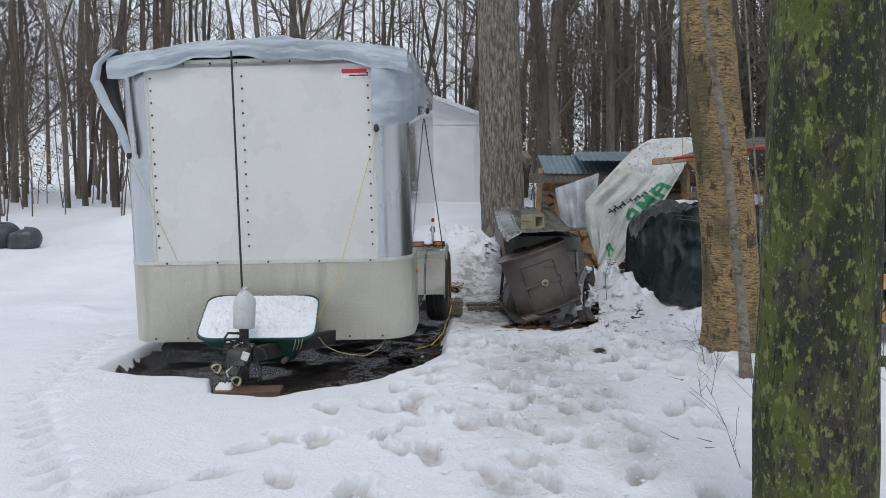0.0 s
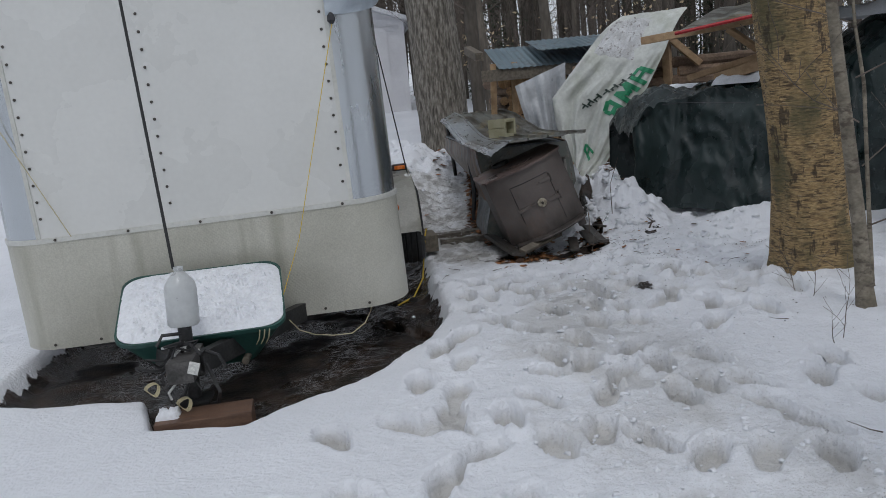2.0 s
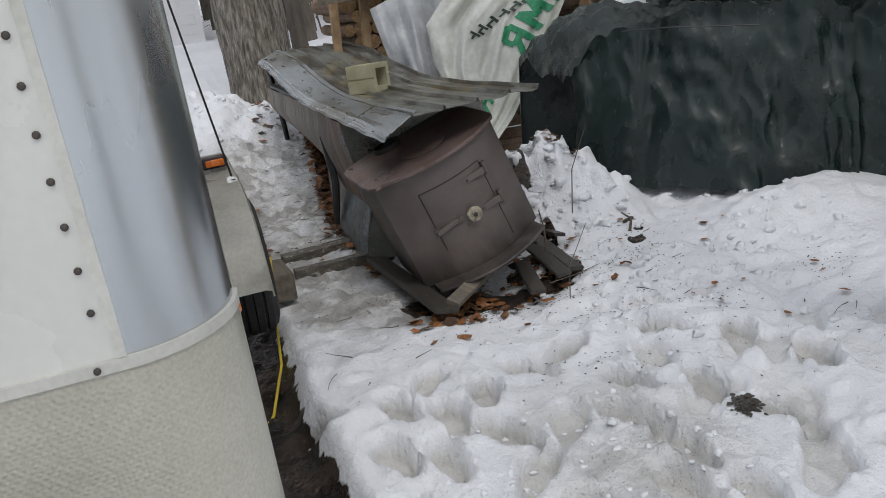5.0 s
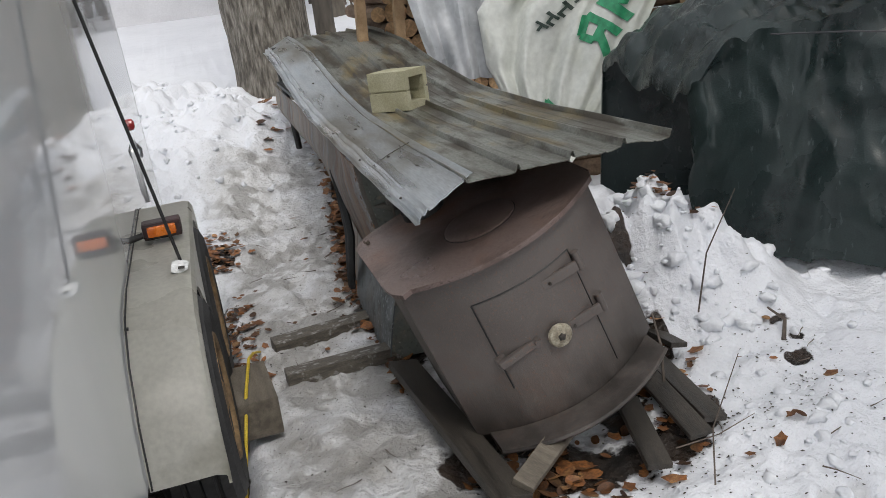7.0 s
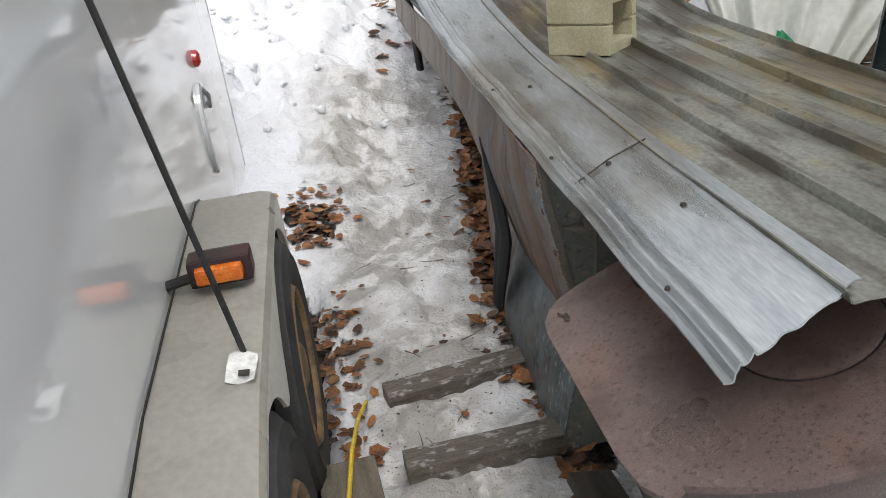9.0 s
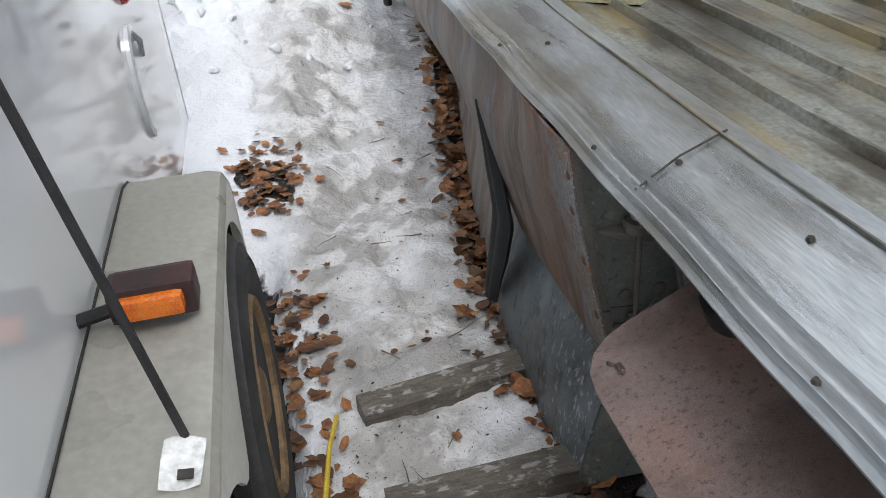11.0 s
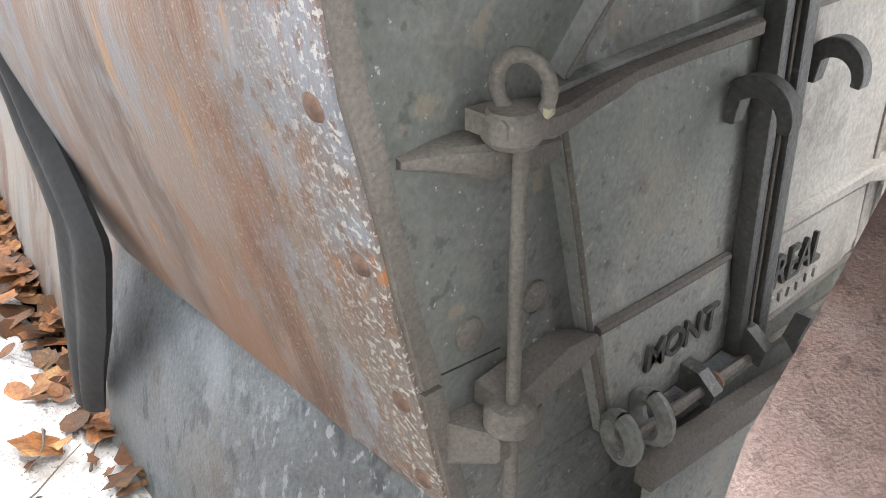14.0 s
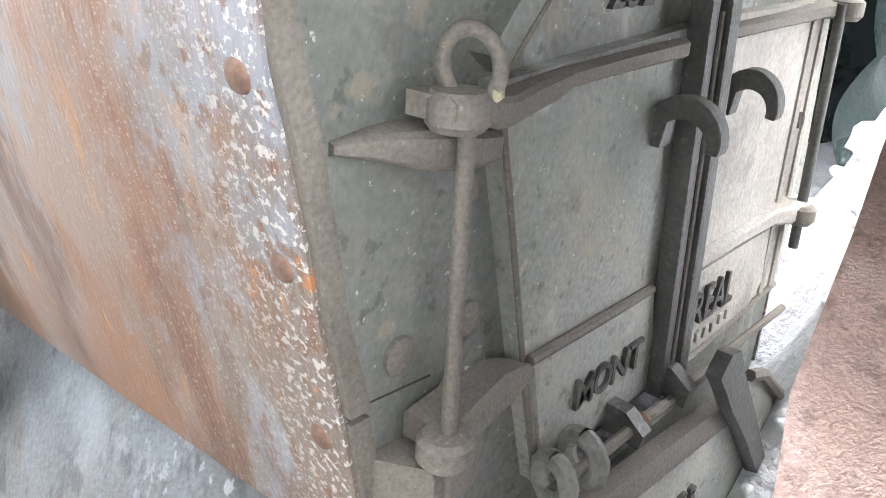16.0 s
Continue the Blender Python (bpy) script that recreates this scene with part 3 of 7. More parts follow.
        tread[i0:i1, j0:j1] = np.maximum(tread[i0:i1, j0:j1], m * .8)
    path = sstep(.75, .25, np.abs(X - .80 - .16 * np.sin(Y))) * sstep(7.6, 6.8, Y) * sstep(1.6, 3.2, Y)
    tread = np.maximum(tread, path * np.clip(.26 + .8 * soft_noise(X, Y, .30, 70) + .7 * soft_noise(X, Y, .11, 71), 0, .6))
    bare = bare_mask(X, Y)
    foot = sstep(.14 + .07 * sstep(9.7, 10.0, Y), .05, np.abs(X - .84 - .13 * np.maximum(0, Y - 9.85))) * sstep(8.9, 9.3, Y) * sstep(12.6, 11.8, Y) * (.85 + .9 * soft_noise(X, Y, .16, 20))
    foot = np.maximum(foot, sstep(.52, .25, np.sqrt(((X - 1.08) / 1.0) ** 2 + ((Y - 8.28) / .85) ** 2)) * (.62 + .8 * soft_noise(X, Y, .18, 21)))
    foot = np.maximum(foot, np.maximum(sstep(.26, .10, np.sqrt(((X - .10) / .7) ** 2 + ((Y - 10.02) / 1.3) ** 2)), sstep(.26, .10, np.sqrt(((X - .07) / .8) ** 2 + ((Y - 11.05) / 1.2) ** 2))) * (.5 + 1.1 * soft_noise(X, Y, .11, 22)))
    for fx, fy, rx, ry, amt in ((1.48, 8.32, .20, .36, .75), (1.96, 9.0, .17, .10, .55), (2.10, 8.27, .12, .08, .5), (2.16, 8.46, .10, .10, .45), (1.66, 8.72, .10, .25, .7)):
        foot = np.maximum(foot, sstep(1.25, .6, np.sqrt(((X - fx) / rx) ** 2 + ((Y - fy) / ry) ** 2)) * (amt + .9 * soft_noise(X, Y, .09, 23)))
    Z -= .15 * bare + .02 * np.clip(foot, 0, 1)
    ice = sstep(-.12, .38, X) * sstep(1.15, .85, X) * sstep(7.4, 8.6, Y) * sstep(13, 12, Y) * (.88 + .9 * soft_noise(X, Y, .34, 30) + .5 * soft_noise(X, Y, .13, 33))
    ice = np.maximum(ice, .35 * sstep(.9, .3, np.abs(X - .8)) * sstep(7.5, 6.5, Y) * sstep(1.5, 2.5, Y) * (1 + 1.4 * soft_noise(X, Y, .4, 31)))
    ice = np.maximum(ice, .3 * tread)
    nx, ny = len(xs), len(ys)
    idx = np.arange(nx * ny).reshape(nx, ny)
    quads = np.stack([idx[:-1, :-1], idx[1:, :-1], idx[1:, 1:], idx[:-1, 1:]], -1).reshape(-1, 4)
    me = bpy.data.meshes.new("ground")
    me.vertices.add(nx * ny)
    me.vertices.foreach_set("co", np.stack([X, Y, Z], -1).ravel())
    me.loops.add(len(quads) * 4)
    me.loops.foreach_set("vertex_index", quads.ravel())
    me.polygons.add(len(quads))
    me.polygons.foreach_set("loop_start", np.arange(0, len(quads) * 4, 4))
    me.update(calc_edges=True)
    me.shade_smooth()
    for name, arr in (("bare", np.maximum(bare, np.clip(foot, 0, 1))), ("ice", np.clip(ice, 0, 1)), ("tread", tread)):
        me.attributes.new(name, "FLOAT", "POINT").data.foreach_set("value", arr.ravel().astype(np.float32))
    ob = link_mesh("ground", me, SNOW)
    tagged(ob, "snow-covered yard with boot prints and thawed patches", "ground", kind="structure")
    return xs, ys, Z


GX, GY, GZ = build_ground()


def gz(x, y):
    """The height of the ground."""
    i, j = int(np.searchsorted(GX, x)), int(np.searchsorted(GY, y))
    return float(GZ[min(max(i, 1), len(GX) - 1), min(max(j, 1), len(GY) - 1)])


# ---- the cargo trailer ----
TW, TL, TB, TT, TR = 2.37, 4.58, 0.13, 2.40, 0.27   # width, length, bottom, top, corner radius
BAND = 0.79


def corner_arc(sign, n=10, grow=0.0):
    cx, cy, r = sign * (TW / 2 - TR), TR, TR + grow
    pts = [(cx + sign * r * math.sin(a), cy - r * math.cos(a)) for a in (math.pi / 2 * k / n for k in range(n + 1))]
    return pts


def cargo_trailer():
    t = thing("cargo_trailer", "white enclosed cargo trailer with rounded aluminium corners, parked on snow", "trailer", -1.365, 6.25, 0, 2.0, -1.4, -0.9)
    half = TW / 2
    part("front_panel", strip([(-half + TR, 0), (0.0, 0), (half - TR, 0)], BAND, TT, .03), WHITE_PAINT, t)
    part("corner_panel", strip(corner_arc(1), BAND, TT, .03), ALU, t, "bright curved aluminium corner panel", True)
    part("corner_panel", strip(corner_arc(-1)[::-1], BAND, TT, .03), ALU, t, "bright curved aluminium corner panel", True)
    arc = corner_arc(-1, 10, .006)[::-1] + corner_arc(1, 10, .006) + [(half + .006, .75)]
    part("stone_guard", strip(arc, TB, BAND, .03), STONEGUARD, t, "dull dirty tread plate stone guard", True)
    part("side_panel", strip([(half, TR), (half, TL)], .22, TT, .03), WHITE_GLOSS, t, "glossy white painted side panel")
    part("side_panel", strip([(-half, TL), (-half, TR)], .22, TT, .03), WHITE_GLOSS, t, "glossy white painted side panel")
    part("rear_panel", strip([(half, TL), (-half, TL)], .22, TT, .03), WHITE_PAINT, t)
    part("roof", boxed((0, TL / 2 + .05, TT + .02), (TW - .1, TL - .3, .03)), ALU, t)
    part("floor_frame", boxed((0, TL / 2 + .1, .24), (TW - .14, TL - .4, .10)), BLACK_METAL, t, "dark steel floor frame")
    part("top_trim", strip([(-half + .02, .0), (half - .02, .0)], TT - .03, TT + .03, .04), TRIM, t)
    part("roof_trim", strip([(half + .012, .1), (half + .012, TL)], TT - .06, TT + .04, .05), TRIM, t)
    part("roof_trim", strip([(-half - .012, TL), (-half - .012, .1)], TT - .06, TT + .04, .05), TRIM, t)
    arc2 = corner_arc(-1, 10, .012)[::-1] + corner_arc(1, 10, .012)
    part("band_trim", strip(arc2, BAND - .014, BAND + .014, .02), TRIM, t, smooth=True)
    for sx in (-1, 1):
        part("edge_trim", strip([(sx * (half - TR) - .012, -.006), (sx * (half - TR) + .012, -.006)], BAND + .015, TT - .03, .01), TRIM, t)
    # rivets
    rv = bpy.data.meshes.new("rivet")
    b = lathe([(.009, 0), (.008, .004), (.004, .006)], 8, None, Matrix.Rotation(radians(90), 4, "X"))
    b.to_mesh(rv)
    b.free()
    rv.materials.append(DARK_SCREW)

    def rivet(x, z, y=-.003):
        o = new("rivet", rv)
        o.parent = t
        o.location = (x, y, z)
    for k in range(15):
        z = BAND + .13 + k * .098
        for x in (-half + TR + .035, -.135, half - TR - .035):
            rivet(x, z)
    for k in range(9):
        rivet(-half + TR + .1 + k * .215, TT - .0, -.006)
    for k in range(5):
        rivet(-.82 + k * .42, BAND, -.016)
    for k in range(8):
        rivet(-.95 + k * .27, TB + .03, -.009)
    # maker's plate
    part("maker_plate", boxed((.80, -.004, 2.295), (.26, .004, .075)), mat("sticker_white", [(.72, .72, .72), (.78, .78, .78)], 3, .4, 0, 0), t, "white sticker with red maker's mark")
    part("maker_mark", boxed((.775, -.0075, 2.31), (.20, .004, .034)), mat("sticker_red", [(.55, .02, .03), (.62, .03, .04)], 3, .4, 0, 0), t, "red block-lettered mark as plain bar")
    part("maker_line", boxed((.81, -.0075, 2.275), (.15, .004, .010)), DARK_SCREW, t, "unreadable dark line of small print")
    return t


TRAILER = cargo_trailer()


def trailer_fender(t):
    half = TW / 2
    # over two axles: flat top with sloping ends; local y runs back
    y0, y1, top = 1.85, 3.42, .585
    prof = [(y0, .20), (y0 + .08, .35), (y0 + .20, .48), (y0 + .35, .56), (y0 + .55, top), (y1 - .10, top), (y1 - .04, top - .015), (y1 - .01, top - .06), (y1, top - .24)]
    bm = bmesh.new()
    w = .212
    out = []
    for (y, z) in prof:
        out.append([bm.verts.new((half + dx, y, z - dz)) for dx, dz in ((.0, 0), (w - .035, 0), (w - .01, .008), (w, .03))])
    for a, b in zip(out, out[1:]):
        for k in range(3):
            bm.faces.new((a[k], a[k + 1], b[k + 1], b[k]))
    bmesh.ops.solidify(bm, geom=bm.faces[:], thickness=.006)
    bmesh.ops.recalc_face_normals(bm, faces=bm.faces)
    f = part("fender", bm, FENDER, t, "weathered cream tandem fender", True)
    part("fender_seal", tubed([(half + .006, y, z + .003) for y, z in prof], .0028, 6), BLACK_METAL, f, "dark seam against the trailer wall", True)
    # skirt with an arch over each wheel
    n, pts_top, pts_low = 48, [], []
    for i in range(n + 1):
        y = y0 + (y1 - y0) * i / n
        zt = float(np.interp(y, [p[0] for p in prof], [p[1] for p in prof])) - .025
        zl = -1.0
        for c in (y0 + .45, y1 - .36):
            d = abs(y - c)
            if d < .41:
                zl = max(zl, .145 + math.sqrt(.41 ** 2 - d * d))
        zl = max(zl, .19 if abs(y - (y0 + y1) / 2) > .3 else .36)
        pts_top.append((y, zt))
        pts_low.append((y, min(zl, zt - .012)))
    bm = bmesh.new()
    a = [[bm.verts.new((half + w - dx, y, z)) for y, z in pts_top] for dx in (0, .008)]
    b = [[bm.verts.new((half + w - dx, y, z)) for y, z in pts_low] for dx in (0, .008)]
    for i in range(n):
        bm.faces.new((b[0][i], b[0][i + 1], a[0][i + 1], a[0][i]))
        bm.faces.new((a[1][i], a[1][i + 1], b[1][i + 1], b[1][i]))
        bm.faces.new((b[1][i], b[1][i + 1], b[0][i + 1], b[0][i]))
    part("skirt", bm, FENDER, f)
    lamp = part("side_marker", boxed((half + .118, 2.808, .634), (.100, .050, .036), None, .010), mat("amber_lens", [(.62, .13, .006), (.74, .19, .012)], 30, .25, 0, .2, 300, coat=.5), t, "amber side marker lamp")
    part("lamp_housing", boxed((half + .118, 2.836, .632), (.135, .066, .062), None, .012), mat("dark_red_housing", [(.018, .012, .012), (.05, .016, .016)], 8, .35, 0, 0), lamp, "dark red and black lamp housing")
    part("lamp_stem", tubed([(half - .004, 2.82, .612), (half + .06, 2.825, .622)], .012), BLACK_METAL, lamp)
    for c in (y0 + .45, y1 - .36):
        m = Matrix.Translation((half + .116, c, .195)) @ Matrix.Rotation(radians(90), 4, "Y")
        wheel = part("wheel", lathe([(.20, -.10), (.23, -.112), (.29, -.118), (.325, -.10), (.345, -.085), (.350, -.055), (.340, -.05), (.340, -.042), (.352, -.037), (.352, -.005), (.342, 0), (.352, .005), (.352, .037), (.340, .042), (.340, .05), (.350, .055), (.345, .085), (.325, .10), (.322, .106), (.316, .107), (.29, .118), (.284, .114), (.278, .119), (.23, .112), (.222, .108), (.20, .10)], 48, None, m), RUBBER, t, "black tyre with rusty rim", True)
        part("rim", lathe([(.20, -.07), (.214, .106), (.205, .116), (.195, .110), (.185, .07), (.15, .045), (.075, .05), (.06, .10), (.045, .108), (.02, .108)], 36, None, m), RUSTY_RIM, wheel, "rusty tan steel rim", True)
    part("corner_light", lathe([(.028, 0), (.026, .012), (.012, .02)], 16, None, Matrix.Translation((half, .62, .62)) @ Matrix.Rotation(radians(90), 4, "Y")), bpy.data.materials["amber_lens"], t, "amber clearance light")
    # Black panels added so that the space behind the tyres looks dark.
    part("well_dark_panel", boxed((half + .008, (y0 + y1) / 2 + .14, .33), (.012, y1 - y0 - .36, .44)), BLACK_METAL, t, "added black panel that darkens the space behind the tyres")
    part("well_dark_panel", boxed((half + .10, y1 - .022, .30), (.18, .01, .30)), BLACK_METAL, t, "added black panel that darkens the space behind the tyres")
    red = mat("red_lens", [(.42, .02, .02), (.5, .03, .03)], 20, .25, 0, .1, 200, coat=.5)
    part("rear_light", lathe([(.028, 0), (.026, .014), (.012, .022)], 16, None, Matrix.Translation((half, 3.93, .83)) @ Matrix.Rotation(radians(90), 4, "Y")), red, t, "red clearance light")
    part("hatch_cover", lathe([(.13, 0), (.13, .010), (.115, .014)], 32, None, Matrix.Translation((half, 3.86, .62)) @ Matrix.Rotation(radians(90), 4, "Y") @ Matrix.Diagonal((1.15, .7, 1, 1))), WHITE_GLOSS, t, "white oval hatch cover")
    part("hatch_catch", tubed([(half + .01, 3.86, .75), (half + .025, 3.88, .72), (half + .02, 3.89, .68)], .008, 6), ALU, t)


trailer_fender(TRAILER)


# ---- the old furnace under its tin cover ----
FY = 9.20   # front of the furnace


RUST_SIDE = mat("rust_streaked_jacket", [(.125, .095, .075), (.175, .145, .12), (.215, .195, .17), (.15, .148, .145)], 3.2, 0.6, 0.1, 0.45, 260, (1, 1, .16), fine=.16, lo=.36, hi=.62)
streaked(RUST_SIDE, (1, 1, .16), (.205, .096, .046), .43, .56, 6, .85, (0, 0, 0), (1, 10.1, 9.6))
streaked(RUST_SIDE, (1, 1, .10), (.11, .062, .042), .50, .60, 9, .85, (6, 2, 4))
streaked(RUST_SIDE, (1, 1, .3), (.25, .235, .215), .54, .64, 8, .45, (4, 9, 1))
streaked(RUST_SIDE, (1, 1, .35), (.19, .21, .23), .56, .62, 17, .6, (1, 9, 6))
streaked(RUST_SIDE, (1, 1, .08), (.40, .20, .07), .62, .69, 24, .65, (2, 3, 8))
streaked(RUST_SIDE, (1, 1, .45), (.24, .27, .31), .52, .60, 11, .85, (5, 1, 7), (1, 9.40, 9.24))
streaked(RUST_SIDE, (1, 1, .7), (.16, .075, .04), .55, .61, 60, .75, (8, 4, 3), (1, 9.5, 9.25))
streaked(RUST_SIDE, (1, 1, 1.1), (.56, .55, .53), .55, .59, 150, .85, (3, 1, 2), (1, 9.30, 9.205))
streaked(RUST_SIDE, (1, 1, 1.2), (.40, .36, .31), .58, .62, 260, .6, (9, 6, 2), (1, 9.6, 9.25))
streaked(RUST_SIDE, (1, 1, .6), (.42, .16, .04), .62, .67, 40, .8, (1, 6, 2), (1, 9.34, 9.22))
DARK_JACKET = mat("blue_grey_jacket", [(.062, .078, .086), (.13, .15, .16), (.098, .104, .105)], 4, 0.45, 0.25, 0.35, 160, fine=.18)
streaked(DARK_JACKET, (1, 1, .35), (.12, .085, .06), .54, .66, 7, .5, (1, 5, 9))
streaked(DARK_JACKET, (1, 1, .5), (.19, .22, .235), .52, .66, 9, .6, (4, 7, 1))
streaked(DARK_JACKET, (1, 1, .5), (.045, .055, .06), .56, .64, 30, .75, (5, 2, 2))
streaked(DARK_JACKET, (1, 1, .55), (.40, .44, .46), .575, .61, 62, .75, (2, 2, 2), (1, 9.62, 9.22))
BLACK_RUBBER = mat("black_rubber_strip", [(.008, .009, .010), (.016, .018, .019)], 10, .75, 0, .3, 90)
EDGE_IRON = mat("brown_flange_iron", [(.150, .138, .120), (.200, .184, .162)], 14, .75, .1, .25, 300, fine=.2, depth=.002)
streaked(EDGE_IRON, (1, 1, 1), (.36, .34, .31), .64, .69, 160, .45, (3, 3, 1))
streaked(EDGE_IRON, (1, 1, 1), (.09, .08, .07), .60, .70, 70, .5, (1, 8, 1))
DARK_IRON = mat('dark_handle_iron', [(.075, .078, .075), (.125, .128, .122)], 14, .5, .2, .35, 190, fine=.2)
LETTER_IRON = mat('grimy_letter_iron', [(.075, .076, .070), (.12, .12, .11)], 20, .7, .1, .4, 190, fine=.2)
streaked(DARK_IRON, (1, 1, 1), (.22, .21, .19), .62, .68, 60, .6, (4, 4, 4))
RUST = mat('brown_rust', [(.12, .075, .055), (.21, .135, .10)], 30, .85, .1, .4, 120, fine=.25)


def bar(sections, back, bm=None):
    """A forged bar lying on a plate: sections of (x, front y, top z, bottom z), its back on one plane."""
    bm = bm or bmesh.new()
    rows = []
    for x, yf, zt, zb in sections:
        h = zt - zb
        rows.append([bm.verts.new(p) for p in ((x, back, zb), (x, yf + .004, zb), (x, yf, zb + h * .18), (x, yf, zt - h * .18), (x, yf + .004, zt), (x, back, zt))])
    for a, b in zip(rows, rows[1:]):
        for k in range(6):
            bm.faces.new((a[k], b[k], b[(k + 1) % 6], a[(k + 1) % 6]))
    bm.faces.new(rows[0])
    bm.faces.new(rows[-1][::-1])
    bmesh.ops.recalc_face_normals(bm, faces=bm.faces)
    return bm


def cast_text(text, x, y, z, height, width, material, owner, label, slant=0.0):
    """Raised letters on an upright face that looks towards -y, one mesh a letter."""
    step = width / len(text)
    for k, ch in enumerate(text):
        cu = bpy.data.curves.new("letter", "FONT")
        cu.body, cu.size, cu.extrude, cu.align_x = ch, height / .70, .0035, "CENTER"
        cu.offset = .0006
        ob = new("letter_outline", cu)
        bpy.context.view_layer.update()
        me = bpy.data.meshes.new_from_object(ob)
        bpy.data.objects.remove(ob)
        me.materials.clear()
        o = link_mesh("cast_letter", me, material, owner, label)
        o.matrix_basis = pose(x + step * (k + .5), y, z + slant * k, 90, 0, 0) @ Matrix.Diagonal((min(1.0, step / height * 1.25), 1, 1, 1))


def hook_handle(bx, bz, y, reach, owner):
    out = [(reach * (.44 + .56 * math.cos(a)), -.008 + .036 * math.sin(a)) for a in (radians(140 - 156 * k / 13) for k in range(14))]
    inn = [(reach * (.46 + .34 * math.cos(a)), -.012 + .020 * math.sin(a)) for a in (radians(-14 + 150 * k / 11) for k in range(12))]
    prof = [(0, -.022), (0, .014)] + out + inn + [(reach * .16, -.022)]
    bm = bmesh.new()
    a = [bm.verts.new((bx - .009 - .06 * d, y - d, bz + h)) for d, h in prof]
    b = [bm.verts.new((bx + .011 - .06 * d, y - d, bz + h)) for d, h in prof]
    bm.faces.new(a)
    bm.faces.new(b[::-1])
    for k in range(len(prof)):
        bm.faces.new((a[k], b[k], b[(k + 1) % len(prof)], a[(k + 1) % len(prof)]))
    bmesh.ops.recalc_face_normals(bm, faces=bm.faces)
    edges = [e for e in bm.edges if len(e.link_faces) == 2 and e.calc_face_angle(0) > 1.2]
    bmesh.ops.bevel(bm, geom=edges, offset=.0012, segments=1, affect="EDGES", clamp_overlap=True)
    part("hook_handle", bm, DARK_IRON, owner, "dark hooked door handle", True)


def furnace():
    t = thing("wood_furnace", "old riveted wood furnace with cast-iron doors and rust-streaked sheet jacket", "furnace", 0, 0, 0)
    y = FY
    zs = [-.04, .10, .204, .30, .459, .533, .594, .658, .695, .758, .80, .826]
    xs = [.742, .768, .794, .820, .785, .767, .755, .740, .730, .723, .717, .714]

    def wall_x(z):
        return float(np.interp(z, zs, xs))

    def tuck(yy, z):
        return .15 * max(0, yy - 9.85) * smooth01(.72, .08, z) + .032 * smooth01(9.35, 9.8, yy) * smooth01(.62, .80, z)

    def left(u, v):
        yy, z = y + u * 3.1, .312 + v * .515
        swell = .022 * math.sin(math.pi * min(u * 2.2, 1)) * math.sin(math.pi * v) * (1 - .7 * v)
        dent = .003 * noise.noise(Vector((yy * 5, z * 5, 2))) + .0012 * noise.noise(Vector((yy * 19, z * 14, 5)))
        return (wall_x(z) - swell - .006 * math.sin(u * 9) + tuck(yy, z) + dent * min(1, u * 40), yy, z)
    part("side_jacket", sheet(left, 110, 36, .006), RUST_SIDE, t, "rust-brown and whitish sheet metal jacket", True)

    def low(u, v):
        z = -.05 + .368 * v
        yy = y + u * .68
        return (wall_x(z) + .004 - .012 * math.sin(math.pi * v) * min(u * 3, 1) + .003 * noise.noise(Vector((yy * 6, z * 6, 8))) * min(1, u * 12), yy, z)
    part("lower_jacket", sheet(low, 40, 24, .006), DARK_JACKET, t, "dark blue-grey lower jacket", True)

    def back(u, v):
        z, yy = -.05 + .368 * v, 9.87 + u * 2.43
        return (wall_x(z) + .006 + tuck(yy, z), yy, z)
    part("side_jacket", sheet(back, 40, 14, .006), RUST_SIDE, t, "", True)
    part("foot_rail", boxed((.795, 9.72, -.035), (.025, 1.0, .035), Matrix.Rotation(radians(-3), 4, "Z"), .004), EDGE_IRON, t, "flat iron rail along the foot")
    part("side_jacket", sheet(lambda u, v: (1.635 - .05 * v + .02 * math.sin(v * 3), y + (1 - u) * 3.1, -.05 + .9 * v), 8, 8, .006), RUST_SIDE, t)
    part("back_plate", boxed((1.36, y + 3.09, .43), (.44, .02, .78)), DARK_JACKET, t)
    part("top_plate", boxed((1.16, y + 1.57, .835), (.80, 3.04, .02)), DARK_JACKET, t)
    # the front is open between the fire doors and the ash door
    upper = [(wall_x(z), z) for z in zs[::-1] if z > .30] + [(wall_x(.292), .292), (1.655, .292), (1.675, .416), (1.64, .675), (1.60, .84)]
    part("front_plate", plate(upper, "y", y + .002, y + .016), IRON, t, "dark cast-iron front plate")
    part("front_plate", plate([(wall_x(.292), .2915), (wall_x(.20), .2005), (1.05, .2005), (1.05, .2915)], "y", y + .002, y + .016), IRON, t)
    part("front_plate", plate([(1.36, .2915), (1.655, .2915), (1.63, .2005), (1.36, .2005)], "y", y + .002, y + .016), IRON, t)
    part("front_plate", plate([(wall_x(z), z) for z in (.20, .10, -.04)] + [(1.61, -.04), (1.63, .20)], "y", y + .002, y + .016), IRON, t)
    part("edge_flange", plate([(wall_x(z) - .003, z) for z in zs[:1:-1] if z >= .45] + [(wall_x(z) + .014 + .002 * math.sin(z * 31), z) for z in zs[2:] if z >= .45], "y", y - .008, y + .001), EDGE_IRON, t, "raised edge of the front plate")
    part("edge_flange", plate([(wall_x(z) - .003, z) for z in (.452, .30, .204)] + [(wall_x(z) + .015, z) for z in (.204, .30, .452)], "y", y - .006, y + .001), EDGE_IRON, t, "raised edge of the front plate")
    rivet = bpy.data.meshes.new("rivet")
    b = lathe([(.0125, -.002), (.0125, .003), (.010, .007), (.005, .009)], 12)
    b.to_mesh(rivet)
    b.free()
    rivet.materials.append(RUST)
    rivet.shade_smooth()
    for z in (.765, .688, .568, .43, .335):
        x, yy, zz = left(.008, (z - .312) / .515)
        o = new("rivet", rivet)
